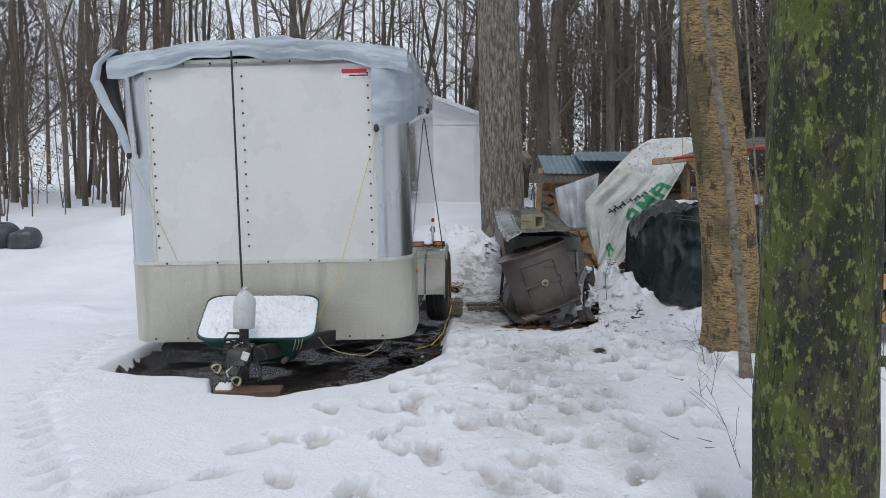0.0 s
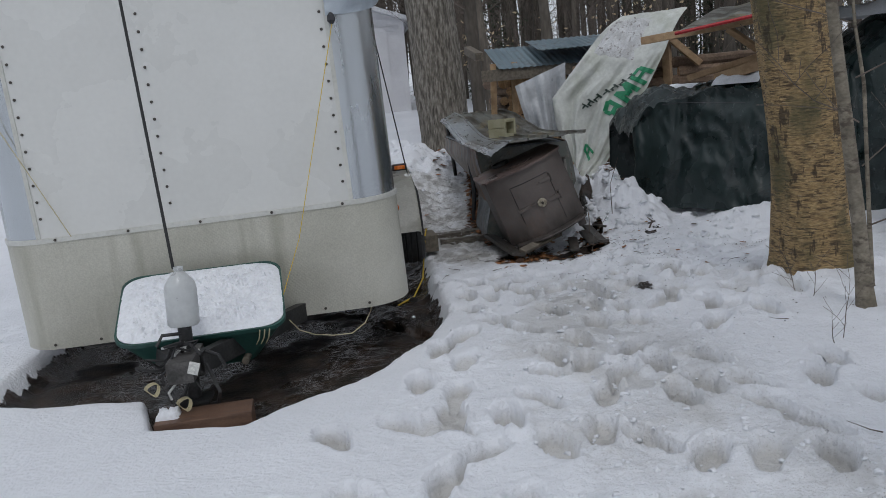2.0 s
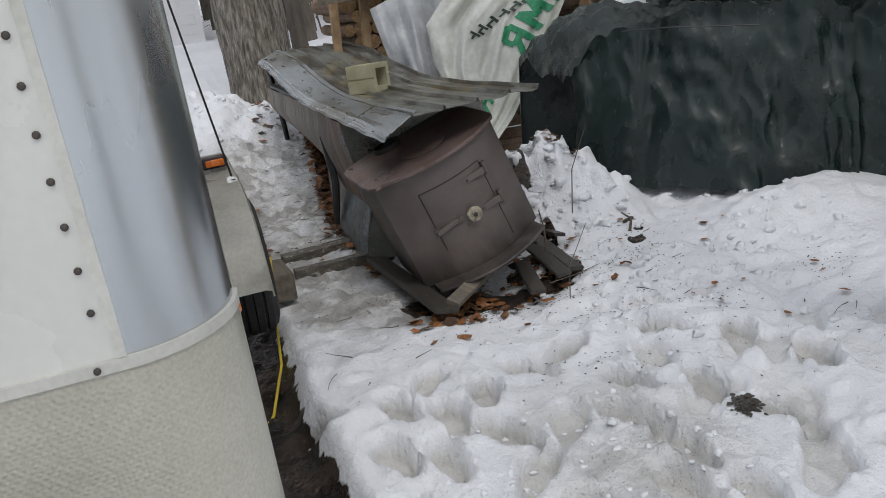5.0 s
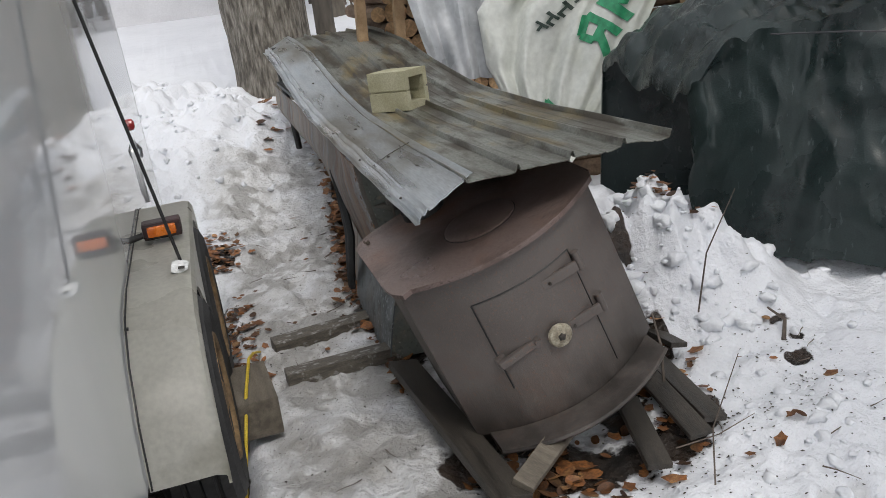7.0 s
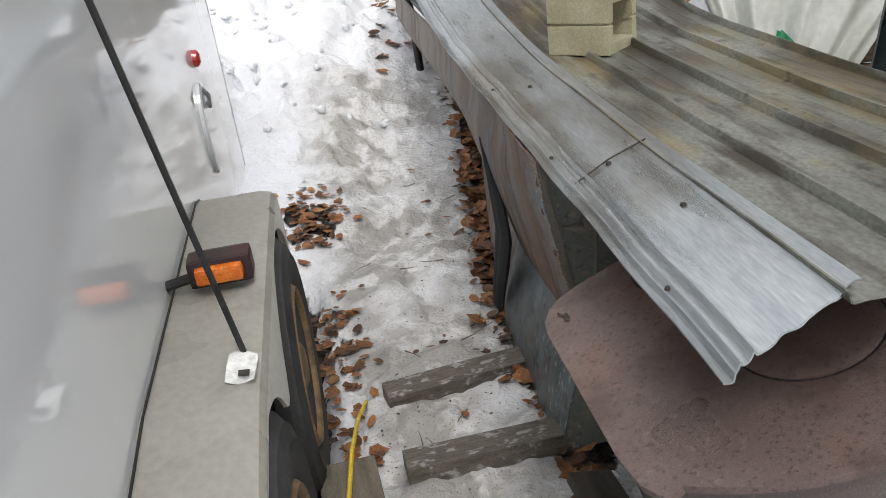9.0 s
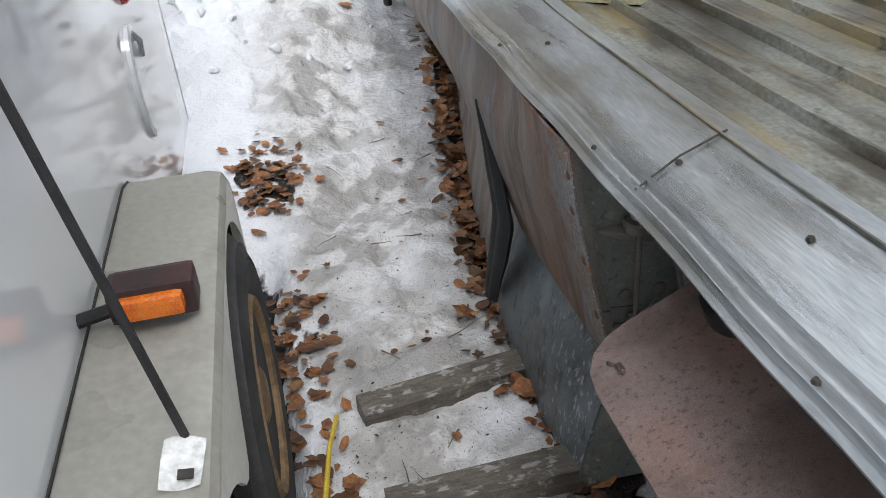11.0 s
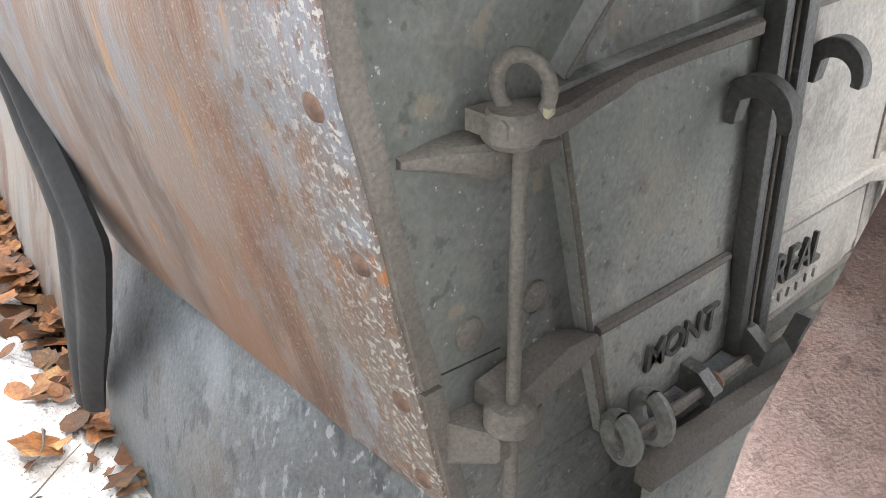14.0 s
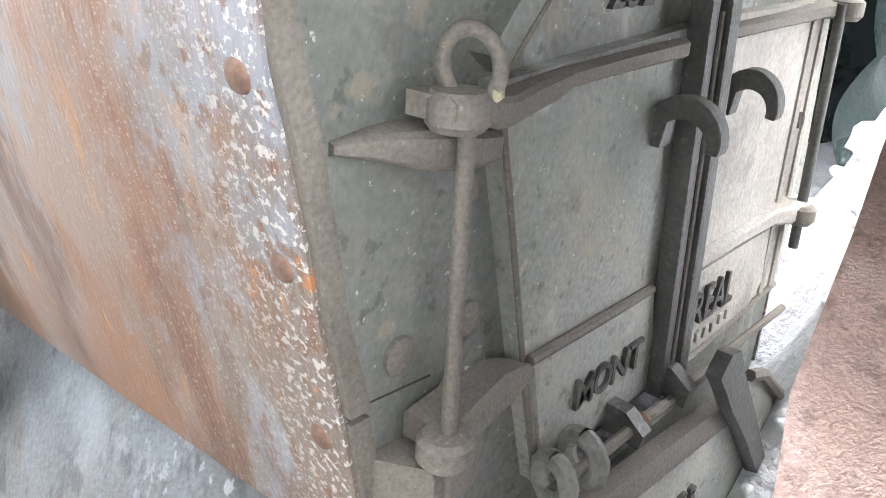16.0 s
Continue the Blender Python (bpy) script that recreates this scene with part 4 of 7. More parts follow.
        o.parent = t
        o.matrix_basis = Matrix.Translation((x, yy, zz)) @ Matrix.Rotation(radians(-97), 4, "Y")
        o["label"] = "rusty rivet head"
    # left door
    door = part("door", plate([(.905, .668), (1.206, .685), (1.250, .292), (1.012, .285), (.968, .43), (.938, .54), (.912, .635)], "y", y - .013, y + .002), LIT_DOOR_IRON, t, "green-grey cast-iron fire door")
    rim = bmesh.new()
    tube(rim, [(a, y - .0135, b) for a, b in ((.911, .65), (.917, .636), (.943, .539), (.972, .427), (1.013, .290))], .0035, 6)
    tube(rim, [(a, y - .0135, b) for a, b in ((1.013, .289), (1.245, .296))], .004, 6)
    part("raised_rim", rim, EDGE_IRON, door, "worn pale rim of the door", True)
    part("lower_band", plate([(.984, .422), (1.197, .420), (1.226, .300), (1.018, .293)], "y", y - .018, y - .011), LIT_DOOR_IRON, door)
    part("ledge", tubed([(.978, y - .016, .428), (1.08, y - .017, .427), (1.193, y - .016, .425)], .0055, 8), EDGE_IRON, door, "", True)
    door2 = part("door", plate([(1.245, .69), (1.575, .69), (1.60, .303), (1.285, .285)], "y", y - .015, y + .002), PALE_IRON, t, "dusty cast-iron fire door, paled further to look better lit")
    for a, b in (((1.520, .685), (1.534, .31)), ((1.556, .685), (1.572, .31))):
        part("raised_rim", tubed([(a[0], y - .015, a[1]), (b[0], y - .015, b[1])], .006, 6), PALE_IRON, door2, "", True)
    part("raised_rim", tubed([(1.285, y - .015, .29), (1.59, y - .015, .305)], .006, 6), EDGE_IRON, door2, "", True)
    part("lower_band", plate([(1.268, .412), (1.512, .410), (1.522, .330), (1.49, .308), (1.285, .300)], "y", y - .020, y - .014), PALE_IRON, door2)
    cast_text("MONT", 1.056, y - .019, .345, .031, .130, LETTER_IRON, door, "worn cast letter")
    cast_text("REAL", 1.292, y - .022, .345, .043, .116, LETTER_IRON, door2, "dark cast letter")
    cast_text("252", 1.062, y - .000, .706, .030, .075, LETTER_IRON, t, "worn cast numeral")
    rs = random.Random(3)
    for k in range(7):
        part("cast_letter", boxed((1.285 + k * .021, y - .021, .322 + rs.uniform(-.002, .002)), (.010, .005, .013), Matrix.Rotation(rs.uniform(-.3, .3), 4, "Y"), .0015), PALE_IRON, door2, "worn small cast letter")
    # meeting rails and hooked handles
    part("meeting_rail", boxed((1.207, y - .024, .505), (.016, .022, .425), Matrix.Rotation(radians(-4.6), 4, "Y"), .003), DARK_IRON, door, "dark edge bar of the door")
    part("rail_lip", tubed([(1.203, y - .036, .70), (1.235, y - .036, .30)], .0022, 6), EDGE_IRON, door, "", True)
    part("meeting_rail", boxed((1.243, y - .026, .515), (.022, .026, .46), Matrix.Rotation(radians(-4.6), 4, "Y"), .004), DARK_IRON, t, "dark vertical meeting rail")
    hook_handle(1.156, .604, y - .011, .068, door)
    hook_handle(1.302, .612, y - .014, .058, door2)
    # hinges
    part("hinge_bracket", bar([(.770, y - .003, .648, .640), (.80, y - .020, .652, .634), (.822, y - .034, .653, .627), (.866, y - .036, .646, .621), (.896, y - .030, .640, .620)], y + .003), EDGE_IRON, t, "pointed hinge bracket", True)
    part("hinge_strap", bar([(.812, y - .056, .677, .662), (.840, y - .060, .676, .658), (.866, y - .052, .671, .650), (.896, y - .040, .665, .645), (.930, y - .034, .668, .648), (.960, y - .032, .671, .652), (.980, y - .030, .672, .658), (1.055, y - .029, .675, .660), (1.165, y - .028, .678, .661)], y - .018), EDGE_IRON, door, "long curved hinge strap", True)
    part("hinge_strap", bar([(.838, y - .046, .438, .418), (.862, y - .045, .441, .414), (.884, y - .042, .444, .412), (.920, y - .036, .446, .412), (.944, y - .032, .440, .412), (.975, y - .023, .428, .415)], y - .004), EDGE_IRON, door, "lower hinge strap", True)
    part("hinge_lug", bar([(.806, y - .010, .414, .372), (.826, y - .046, .413, .384), (.858, y - .050, .409, .380), (.890, y - .036, .404, .362), (.902, y - .010, .398, .350)], y + .003), EDGE_IRON, t, "rough hinge lug", True)
    for x, z, r in ((.829, .668, .020), (.838, .428, .021)):
        part("hinge_knuckle", lathe([(r * .8, -.013), (r, -.008), (r, .006), (r * .8, .011), (r * .3, .012)], 18, None, Matrix.Translation((x, y - .044, z))), EDGE_IRON, t, "", True)
    part("hinge_pin", tubed([(.836, y - .046, .66), (.838, y - .045, .55), (.842, y - .044, .33)], .0058, 12), EDGE_IRON, t, "round rusty hinge pin", True)
    loop = [(.836 + .0115 * math.sin(a) + .004 * math.cos(a), y - .046 - .0125 * math.sin(a), .692 - .0215 * math.cos(a)) for a in (2 * math.pi * k / 24 for k in range(25))]
    part("pin_ring", tubed(loop, .0050, 12, False), EDGE_IRON, t, "iron ring on the hinge pin", True)
    part("dirt_crumb", lathe([(.003, 0), (.006, .005), (.004, .010)], 7, None, Matrix.Translation((.845, y - .056, .672)) @ Matrix.Rotation(radians(30), 4, "Y")), CONCRETE, t, "pale crumb caught in the ring")
    for x, z in ((.836, .482), (.911, .485)):
        part("bolt_head", lathe([(.015, 0), (.0145, .003), (.009, .006), (.003, .0065)], 18, None, Matrix.Translation((x, y + .002, z)) @ Matrix.Rotation(radians(90), 4, "X")), EDGE_IRON, t, "dusty rounded bolt head", True)
    part("brace", plate([(.917, .478), (.926, .455), (.905, .43), (.872, .425)], "y", y - .006, y + .002), IRON, t, "small slanting web")
    part("brace", plate([(.893, .688), (.912, .673), (1.03, .80), (.990, .80)], "y", y - .016, y + .002), IRON, t, "slanting strap")
    part("brace_edge", tubed([(.913, y - .016, .674), (1.03, y - .016, .80)], .0025, 5), EDGE_IRON, t)
    part("plate_seam", plate([(.805, .456), (.872, .451), (.872, .452), (.805, .4572)], "y", y + .001, y + .003), DARK_SCREW, t, "fine dark seam")
    # right-hand hinge
    part("hinge_pin", tubed([(1.540, y - .038, .69), (1.564, y - .038, .375)], .0068, 12), DARK_IRON, t, "round dark hinge pin", True)
    part("hinge_strap", bar([(1.262, y - .026, .682, .668), (1.40, y - .026, .685, .670), (1.52, y - .030, .690, .672), (1.57, y - .046, .692, .672)], y - .010), EDGE_IRON, door2, "upper hinge strap", True)
    part("hinge_strap", bar([(1.262, y - .027, .436, .420), (1.40, y - .027, .436, .420), (1.50, y - .030, .440, .418), (1.56, y - .048, .442, .412), (1.585, y - .050, .440, .412)], y - .010), PALE_IRON, door2, "dusty lower hinge strap in the same lightened iron", True)
    for z in (.684, .425):
        part("hinge_knuckle", lathe([(.014, -.014), (.019, -.008), (.019, .008), (.014, .012)], 14, None, Matrix.Translation((1.556, y - .040, z))), EDGE_IRON, t, "rusty hinge knuckle", True)
    part("bolt_head", lathe([(.011, 0), (.010, .005), (.003, .007)], 14, None, Matrix.Translation((1.548, y - .014, .545)) @ Matrix.Rotation(radians(90), 4, "X")), EDGE_IRON, door2, "rounded bolt head", True)
    # ash door hanging open below
    ash = part("ash_door", plate([(1.03, .252), (1.34, .222), (1.405, .250), (1.447, .236), (1.638, .095), (1.60, -.02), (1.03, -.02)], "y", y - .066, y - .052), LIT_DOOR_IRON, t, "cast-iron ash door hanging open")
    part("door_rim", bar([(1.02, y - .072, .279, .243), (1.18, y - .072, .264, .226), (1.345, y - .072, .246, .208)], y - .048), EDGE_IRON, ash, "thick worn top bar", True)
    part("door_rim", tubed([(1.395, y - .070, .262), (1.447, y - .070, .243), (1.638, y - .070, .098)], .008, 6), EDGE_IRON, ash, "", True)
    cast_text("253", 1.205, y - .068, .140, .030, .085, LETTER_IRON, ash, "dark cast numeral", -.003)
    for x, z, r in ((.992, .316, .024), (1.040, .314, .027)):
        loop = [(x + .006 * math.sin(a), y - .045 + r * .8 * math.sin(a), z + r * .8 * math.cos(a)) for a in (2 * math.pi * k / 16 for k in range(17))]
        part("door_eye", tubed(loop, .0095, 8, False), IRON, t, "thick iron eye of the ash door", True)
    part("door_lug", plate([(y + .002, .322), (y - .040, .318), (y - .062, .300), (y - .058, .283), (y - .030, .288), (y + .002, .290)], "x", 1.128, 1.146), DARK_IRON, t, "dark hinge lug")
    part("door_lug", plate([(y + .002, .330), (y - .040, .330), (y - .064, .312), (y - .060, .290), (y - .030, .296), (y + .002, .300)], "x", 1.222, 1.240), DARK_IRON, t, "dark hinge lug")
    part("catch_bar", tubed([(.99, y - .045, .302), (1.14, y - .045, .298), (1.32, y - .045, .290)], .0065, 8), EDGE_IRON, t, "worn bar through the lugs", True)
    part("rust_collar", lathe([(.010, -.008), (.013, 0), (.010, .008)], 12, None, Matrix.Translation((1.150, y - .046, .299)) @ Matrix.Rotation(radians(90), 4, "Y")), RUST, t, "rusty collar", True)
    part("door_catch", plate([(1.240, .330), (1.262, .350), (1.288, .345), (1.316, .306), (1.395, .212), (1.520, .052), (1.498, .045), (1.372, .190), (1.300, .262), (1.268, .300)], "y", y - .088, y - .070), DARK_IRON, t, "dark curved door catch")
    part("latch_rod", tubed([(1.38, y - .032, .276), (1.60, y - .032, .270)], .0055, 8), EDGE_IRON, t, "thin worn rod", True)

    def flap(u, v):
        z = .655 - .585 * v
        mid = float(np.interp(v, [0, .15, .30, .48, .7, 1], [9.965, 9.94, 9.90, 9.815, 9.835, 9.885]))
        wide = float(np.interp(v, [0, .15, .30, .48, .7, 1], [.030, .060, .110, .155, .125, .045]))
        crease = .008 * math.exp(-((u - .45) / .12) ** 2)
        return (.750 + .010 * math.sin(v * 5) - .022 * math.sin(math.pi * u) + crease, mid + wide * (u - .5), z)
    part("rubber_strip", sheet(lambda u, v: flap(1 - u, v), 14, 30, .012), BLACK_RUBBER, t, "hanging strip of black rubber", True)
    return t


furnace()


def tin_roof():
    t = thing("tin_cover", "weathered ribbed tin sheets laid over the furnace as a roof", "roofing", 0, 0, 0)
    # ribs run front to back
    L0, L1 = 8.22, 12.72
    ribs = [0.0, .235, .47, .705, .93]

    def rib(x):
        return sum(.021 * min(1, max(0, 1.8 * (1 - abs(x - r) / .015))) for r in ribs) + sum(.003 * max(0, 1 - abs(x - r) / .008) for r in (.09, .15, .32, .38, .55, .62, .79, .85))

    def z_of(y):
        f = (y - L0) / (L1 - L0)
        return .935 - .05 * math.sin(math.pi * min(f * 1.35, 1)) + .17 * sstep(.35, 1.0, f)

    def fn(u, v):
        y = L0 + (L1 - L0) * v
        wide = .665 - .01 * v
        x0 = .86 + .045 * math.sin(v * 2.4) + .02 * v
        x = x0 + u * wide
        z = z_of(y) + rib(u * .93) + .035 * u * (1 - v) + .002 * math.sin(u * 23 + v * 31)
        front = (1 - v) ** 30
        y += -.03 * u * front + front * (.012 * noise.noise(Vector((u * 9, 3, 1))) + .006 * noise.noise(Vector((u * 31, 5, 2))))
        z += front * .012 * noise.noise(Vector((u * 7, 8, 1)))
        return (x, y, z)
    part("roof_sheet", sheet(lambda u, v: fn(u, v), 190, 46, .003), ROOF_TIN, t, "brown-stained ribbed tin sheet", True)

    def cap(u, v):
        y = L0 + .02 + (L1 - L0 - .05) * v
        hi, lo = .895 + .045 * math.sin(v * 2.4) + .02 * v, .70 + .035 * v
        x = hi + (lo - hi) * u
        drop = (z_of(y) + .024 - .853 - .19 * sstep(.45, 1, v)) * (u / .92 if u < .92 else 1) + (.014 if u > .93 else 0)
        z = z_of(y) + .024 - drop + .003 * math.exp(-((u - .12) / .03) ** 2) + .013 * math.exp(-((u - .78) / .022) ** 2) + .010 * math.exp(-((u - .88) / .018) ** 2) + .004 * math.sin(v * 60) * u
        y += -(1 - v) ** 40 * .012 * u + (1 - v) ** 60 * .010 * noise.noise(Vector((u * 8, 1, 4)))
        return (x, y, z)
    c = part("edge_flashing", sheet(lambda u, v: cap(1 - u, v), 90, 60, .003), GALV, t, "bluish galvanised edge flashing", True)
    a, b = cap(.10, .168), cap(.90, .160)
    part("seam", tubed([(a[0], a[1], a[2] + .003), ((a[0] + b[0]) / 2, (a[1] + b[1]) / 2 + .01, (a[2] + b[2]) / 2 + .004), (b[0], b[1], b[2] + .003)], .002, 5), DARK_SCREW, c, "dark overlapping seam")
    for u, v in ((.52, .164), (.35, .095), (.5, .32), (.45, .62), (.9, .2), (.9, .34), (.9, .05)):
        p = cap(u, v)
        part("screw", lathe([(.007, 0), (.005, .005)], 8, None, Matrix.Translation((p[0], p[1], p[2] + .001))), DARK_SCREW, c)
    return t, fn


TIN, roof_at = tin_roof()


def concrete_block(x, y, z, rz):
    t = thing("concrete_block", "yellowed hollow concrete block weighing down the tin", "block", x, y, z, -2, 2, rz)
    W, D, H, w = .205, .21, .19, .034
    for sx in (-1, 1):
        shell = bmesh.new()
        box(shell, (sx * (W - w) / 2, 0, H * .245), (w, D, H * .47), None, .003)
        box(shell, (sx * (W - w) / 2, 0, H * .755), (w, D, H * .47), None, .003)
        box(shell, (sx * (W - w - .008) / 2, 0, H * .5), (w - .008, D - .012, .03))
        part("face_shell", shell, CONCRETE, t)
    part("end_web", boxed((0, 0, H - .019), (W - 2 * w + .004, D - .002, .036), None, .003), CONCRETE, t)
    part("end_web", boxed((0, 0, .019), (W - 2 * w + .004, D - .002, .036), None, .003), CONCRETE, t)
    part("cross_web", boxed((0, .05, H / 2), (W - 2 * w + .004, .03, H - .07)), CONCRETE, t)
    return t


concrete_block(1.115, 9.97, .888, 45)


def wood_stove():
    t = thing("wood_stove", "small brown-painted steel wood stove leaning on broken boards", "stove", 1.10, 8.20, .412, 0, -20, 0)
    zt, zb = .33, -.275
    xl, xr = -.365, .335

    def bow(x):
        return .155 - .165 * (1 - ((x + .015) / .36) ** 2) if abs(x + .015) < .36 else .155
    xs = [xl + (xr - xl) * i / 20 for i in range(21)]
    out = [(x, bow(x)) for x in xs] + [(xr, .60), (xl, .60)]
    bm = plate(out, "z", zb, zt)
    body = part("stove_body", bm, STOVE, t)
    # top with a wider lip and rounded corners
    lip = []
    for x in [-.33 + .64 * i / 16 for i in range(17)]:
        lip.append((x, bow(x) - .035))
    lip = [(-.395, .20), (-.385, .12), (-.36, .07)] + lip + [(.345, .12), (.365, .17), (.365, .60), (.352, .66), (.32, .705), (.27, .735), (.05, .748), (-.10, .742), (-.20, .726), (-.29, .714), (-.335, .701), (-.367, .678), (-.388, .642), (-.395, .60)]
    tp = part("stove_top", plate(lip, "z", zt, zt + .016), RUSTY_TOP, t, "rust-tinged flat stove top with rounded corners")
    part("lid", lathe([(.125, 0), (.125, .010), (.11, .016), (.02, .016)], 32, None, Matrix.Translation((-.01, .27, zt + .012))), RUSTY_TOP, tp, "round cooking lid", True)
    part("lid_groove", lathe([(.1285, 0), (.1285, .0015), (.1265, .0015)], 40, None, Matrix.Translation((-.01, .27, zt + .0155))), BLACK_METAL, tp)
    part("flue_collar", lathe([(.080, 0), (.080, .030), (.071, .030), (.071, .008), (.02, .008)], 28, None, Matrix.Translation((-.11, .62, zt + .014))), BLACK_METAL, tp, "dark flue collar ring", True)
    part("leaf_scrap", sheet(lambda u, v: (-.352 + .010 * u * (1 - .6 * v) + .006 * math.sin(v * 5), .605 + .038 * v, zt + .020 + .005 * math.sin(u * 5 + v * 6) + .003 * math.sin(v * 17)), 6, 12, .001), TWIG, tp, "curled scrap of dead leaf")

    # door outline as a narrow gap, hinges, latch, draught knob
    def front(x, z, off=0.0):
        return (x, bow(x) - off, z)
    gap = bmesh.new()
    x0, x1, z0, z1 = -.197, .15, -.115, .215
    line = [front(x0 + (x1 - x0) * k / 10, z1, .001) for k in range(11)]
    tube(gap, line, .003, 4)
    tube(gap, [front(x0, z1, .001), front(x0, z0, .001)], .003, 4)
    tube(gap, [front(x1, z1, .001), front(x1 + .0, z0 - .11, .001)], .002, 4)
    door = part("stove_door", gap, BLACK_METAL, t, "door outlined by a thin dark gap")
    knob = part("draught_knob", lathe([(.014, 0), (.014, .012), (.038, .014), (.041, .022), (.036, .030), (.018, .034), (.008, .036)], 28, None,
                Matrix.Translation(front(0, 0, 0)) @ Matrix.Rotation(radians(90), 4, "X")), mat("worn_cream_knob", [(.20, .17, .12), (.44, .40, .31)], 40, .4, .2, .2, 200), t, "worn cream round draught knob", True)
    part("knob_star", lathe([(.014, .034), (.012, .040), (.005, .042)], 5, None, Matrix.Translation(front(0, 0, 0)) @ Matrix.Rotation(radians(90), 4, "X")), DARK_SCREW, knob, "dark knob centre")
    for hx, hz in ((.085, .165), (.10, -.01)):
        hg = part("hinge", boxed((hx, bow(hx) - .006, hz), (.13, .012, .034), None, .004), STOVE, t, "flat painted hinge strap")
        part("hinge_barrel", tubed([(hx + .08, bow(hx + .08) - .012, hz - .03), (hx + .08, bow(hx + .08) - .012, hz + .035)], .013, 10), STOVE, hg, "", True)
        for dx in (-.04, .02):
            part("hinge_bolt", lathe([(.006, 0), (.005, .005)], 8, None, Matrix.Translation((hx + dx, bow(hx + dx) - .011, hz)) @ Matrix.Rotation(radians(90), 4, "X")), DARK_SCREW, hg)
    latch = part("door_latch", boxed((-.135, bow(-.135) - .012, .005), (.15, .018, .026), Matrix.Rotation(radians(-4), 4, "Y"), .004), STOVE, t, "flat painted latch bar")
    part("latch_keeper", boxed((-.195, bow(-.195) - .012, .0), (.035, .02, .036), None, .004), STOVE, latch)
    part("latch_bolt", lathe([(.014, 0), (.012, .02)], 10, None, Matrix.Translation(front(-.07, .012, .0)) @ Matrix.Rotation(radians(90), 4, "X")), STOVE, latch)
    # ash lip along the foot of the front
    pts = [(x, bow(x) - .008) for x in xs[1:-1]]
    ash = [(x, bow(x) - .13) for x in xs[1:-1]][::-1]
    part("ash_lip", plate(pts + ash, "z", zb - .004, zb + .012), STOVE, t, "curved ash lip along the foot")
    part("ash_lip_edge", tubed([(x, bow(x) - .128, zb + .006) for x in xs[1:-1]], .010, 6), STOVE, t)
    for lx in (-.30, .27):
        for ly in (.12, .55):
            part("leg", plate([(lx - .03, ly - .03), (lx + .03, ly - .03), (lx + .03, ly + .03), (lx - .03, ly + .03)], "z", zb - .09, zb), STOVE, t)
    return t


wood_stove()


# ---- trees ----
def trunk_mesh(path, radii, seg=28, rough_amp=.03, seed=0, flare=.25, rings=60, ridges=0):
    """A trunk along a path of points, its skin uneven, widening at its foot."""
    pts = [Vector(p) for p in path]
    verts, faces = [], []
    for i in range(rings + 1):
        f = (i / rings) ** 1.5
        s = f * (len(pts) - 1)
        k = min(int(s), len(pts) - 2)
        p = pts[k].lerp(pts[k + 1], s - k)
        r = radii[0] + (radii[1] - radii[0]) * f
        h = (p - pts[0]).length
        for j in range(seg):
            a = 2 * math.pi * j / seg
            root = flare * math.exp(-h / .16) * (.65 + .55 * math.sin(a * 5 + seed))
            n = noise.noise(Vector((math.cos(a) * 1.6 + seed * 3.1, math.sin(a) * 1.6, h * 1.3)))
            n2 = noise.noise(Vector((math.cos(a) * 6 + seed, math.sin(a) * 6, h * 2.2)))
            ridge = ridges * abs(math.sin(a * 11 + 1.7 * noise.noise(Vector((h * 1.7, seed, a)))))
            rr = r * (1 + root + rough_amp * 2.2 * n + rough_amp * n2 + ridge)
            verts.append((p.x + rr * math.cos(a), p.y + rr * math.sin(a), p.z))
    for i in range(rings):
        for j in range(seg):
            a, b = i * seg + j, i * seg + (j + 1) % seg
            faces.append((a, b, b + seg, a + seg))
    faces.append(tuple(range(seg))[::-1])
    faces.append(tuple(range(rings * seg, rings * seg + seg)))
    return verts, faces


def twigs(verts, faces, start, direction, length, radius, depth, rs, droop=0.0, seg=3, min_r=.002):
    """Branches that fork and thin out, added to the lists."""
    p, d = Vector(start), Vector(direction).normalized()
    n = 4 if depth > 0 else 3
    prev = None
    kids = []
    for i in range(n + 1):
        r = max(radius * (1 - .75 * i / n), min_r)
        side = d.cross(Vector((.3, .2, 1))).normalized()
        other = d.cross(side)
        ring = []
        for k in range(seg):
            a = 2 * math.pi * k / seg
            verts.append(tuple(p + r * (math.cos(a) * side + math.sin(a) * other)))
            ring.append(len(verts) - 1)
        if prev:
            for k in range(seg):
                faces.append((prev[k], prev[(k + 1) % seg], ring[(k + 1) % seg], ring[k]))
        prev = ring
        if i and depth > 0:
            kids.append((p.copy(), d.copy(), r))
        p = p + d * (length / n)
        d = (d + Vector((rs.uniform(-.22, .22), rs.uniform(-.22, .22), rs.uniform(-.12, .2) - droop))).normalized()
    for q, e, r in kids:
        for s in range(rs.choice((1, 2))):
            w = (e + Vector((rs.uniform(-1, 1), rs.uniform(-1, 1), rs.uniform(-.3, .7)))).normalized()
            twigs(verts, faces, q, w, length * rs.uniform(.45, .68), r * .62, depth - 1, rs, droop, seg, min_r)


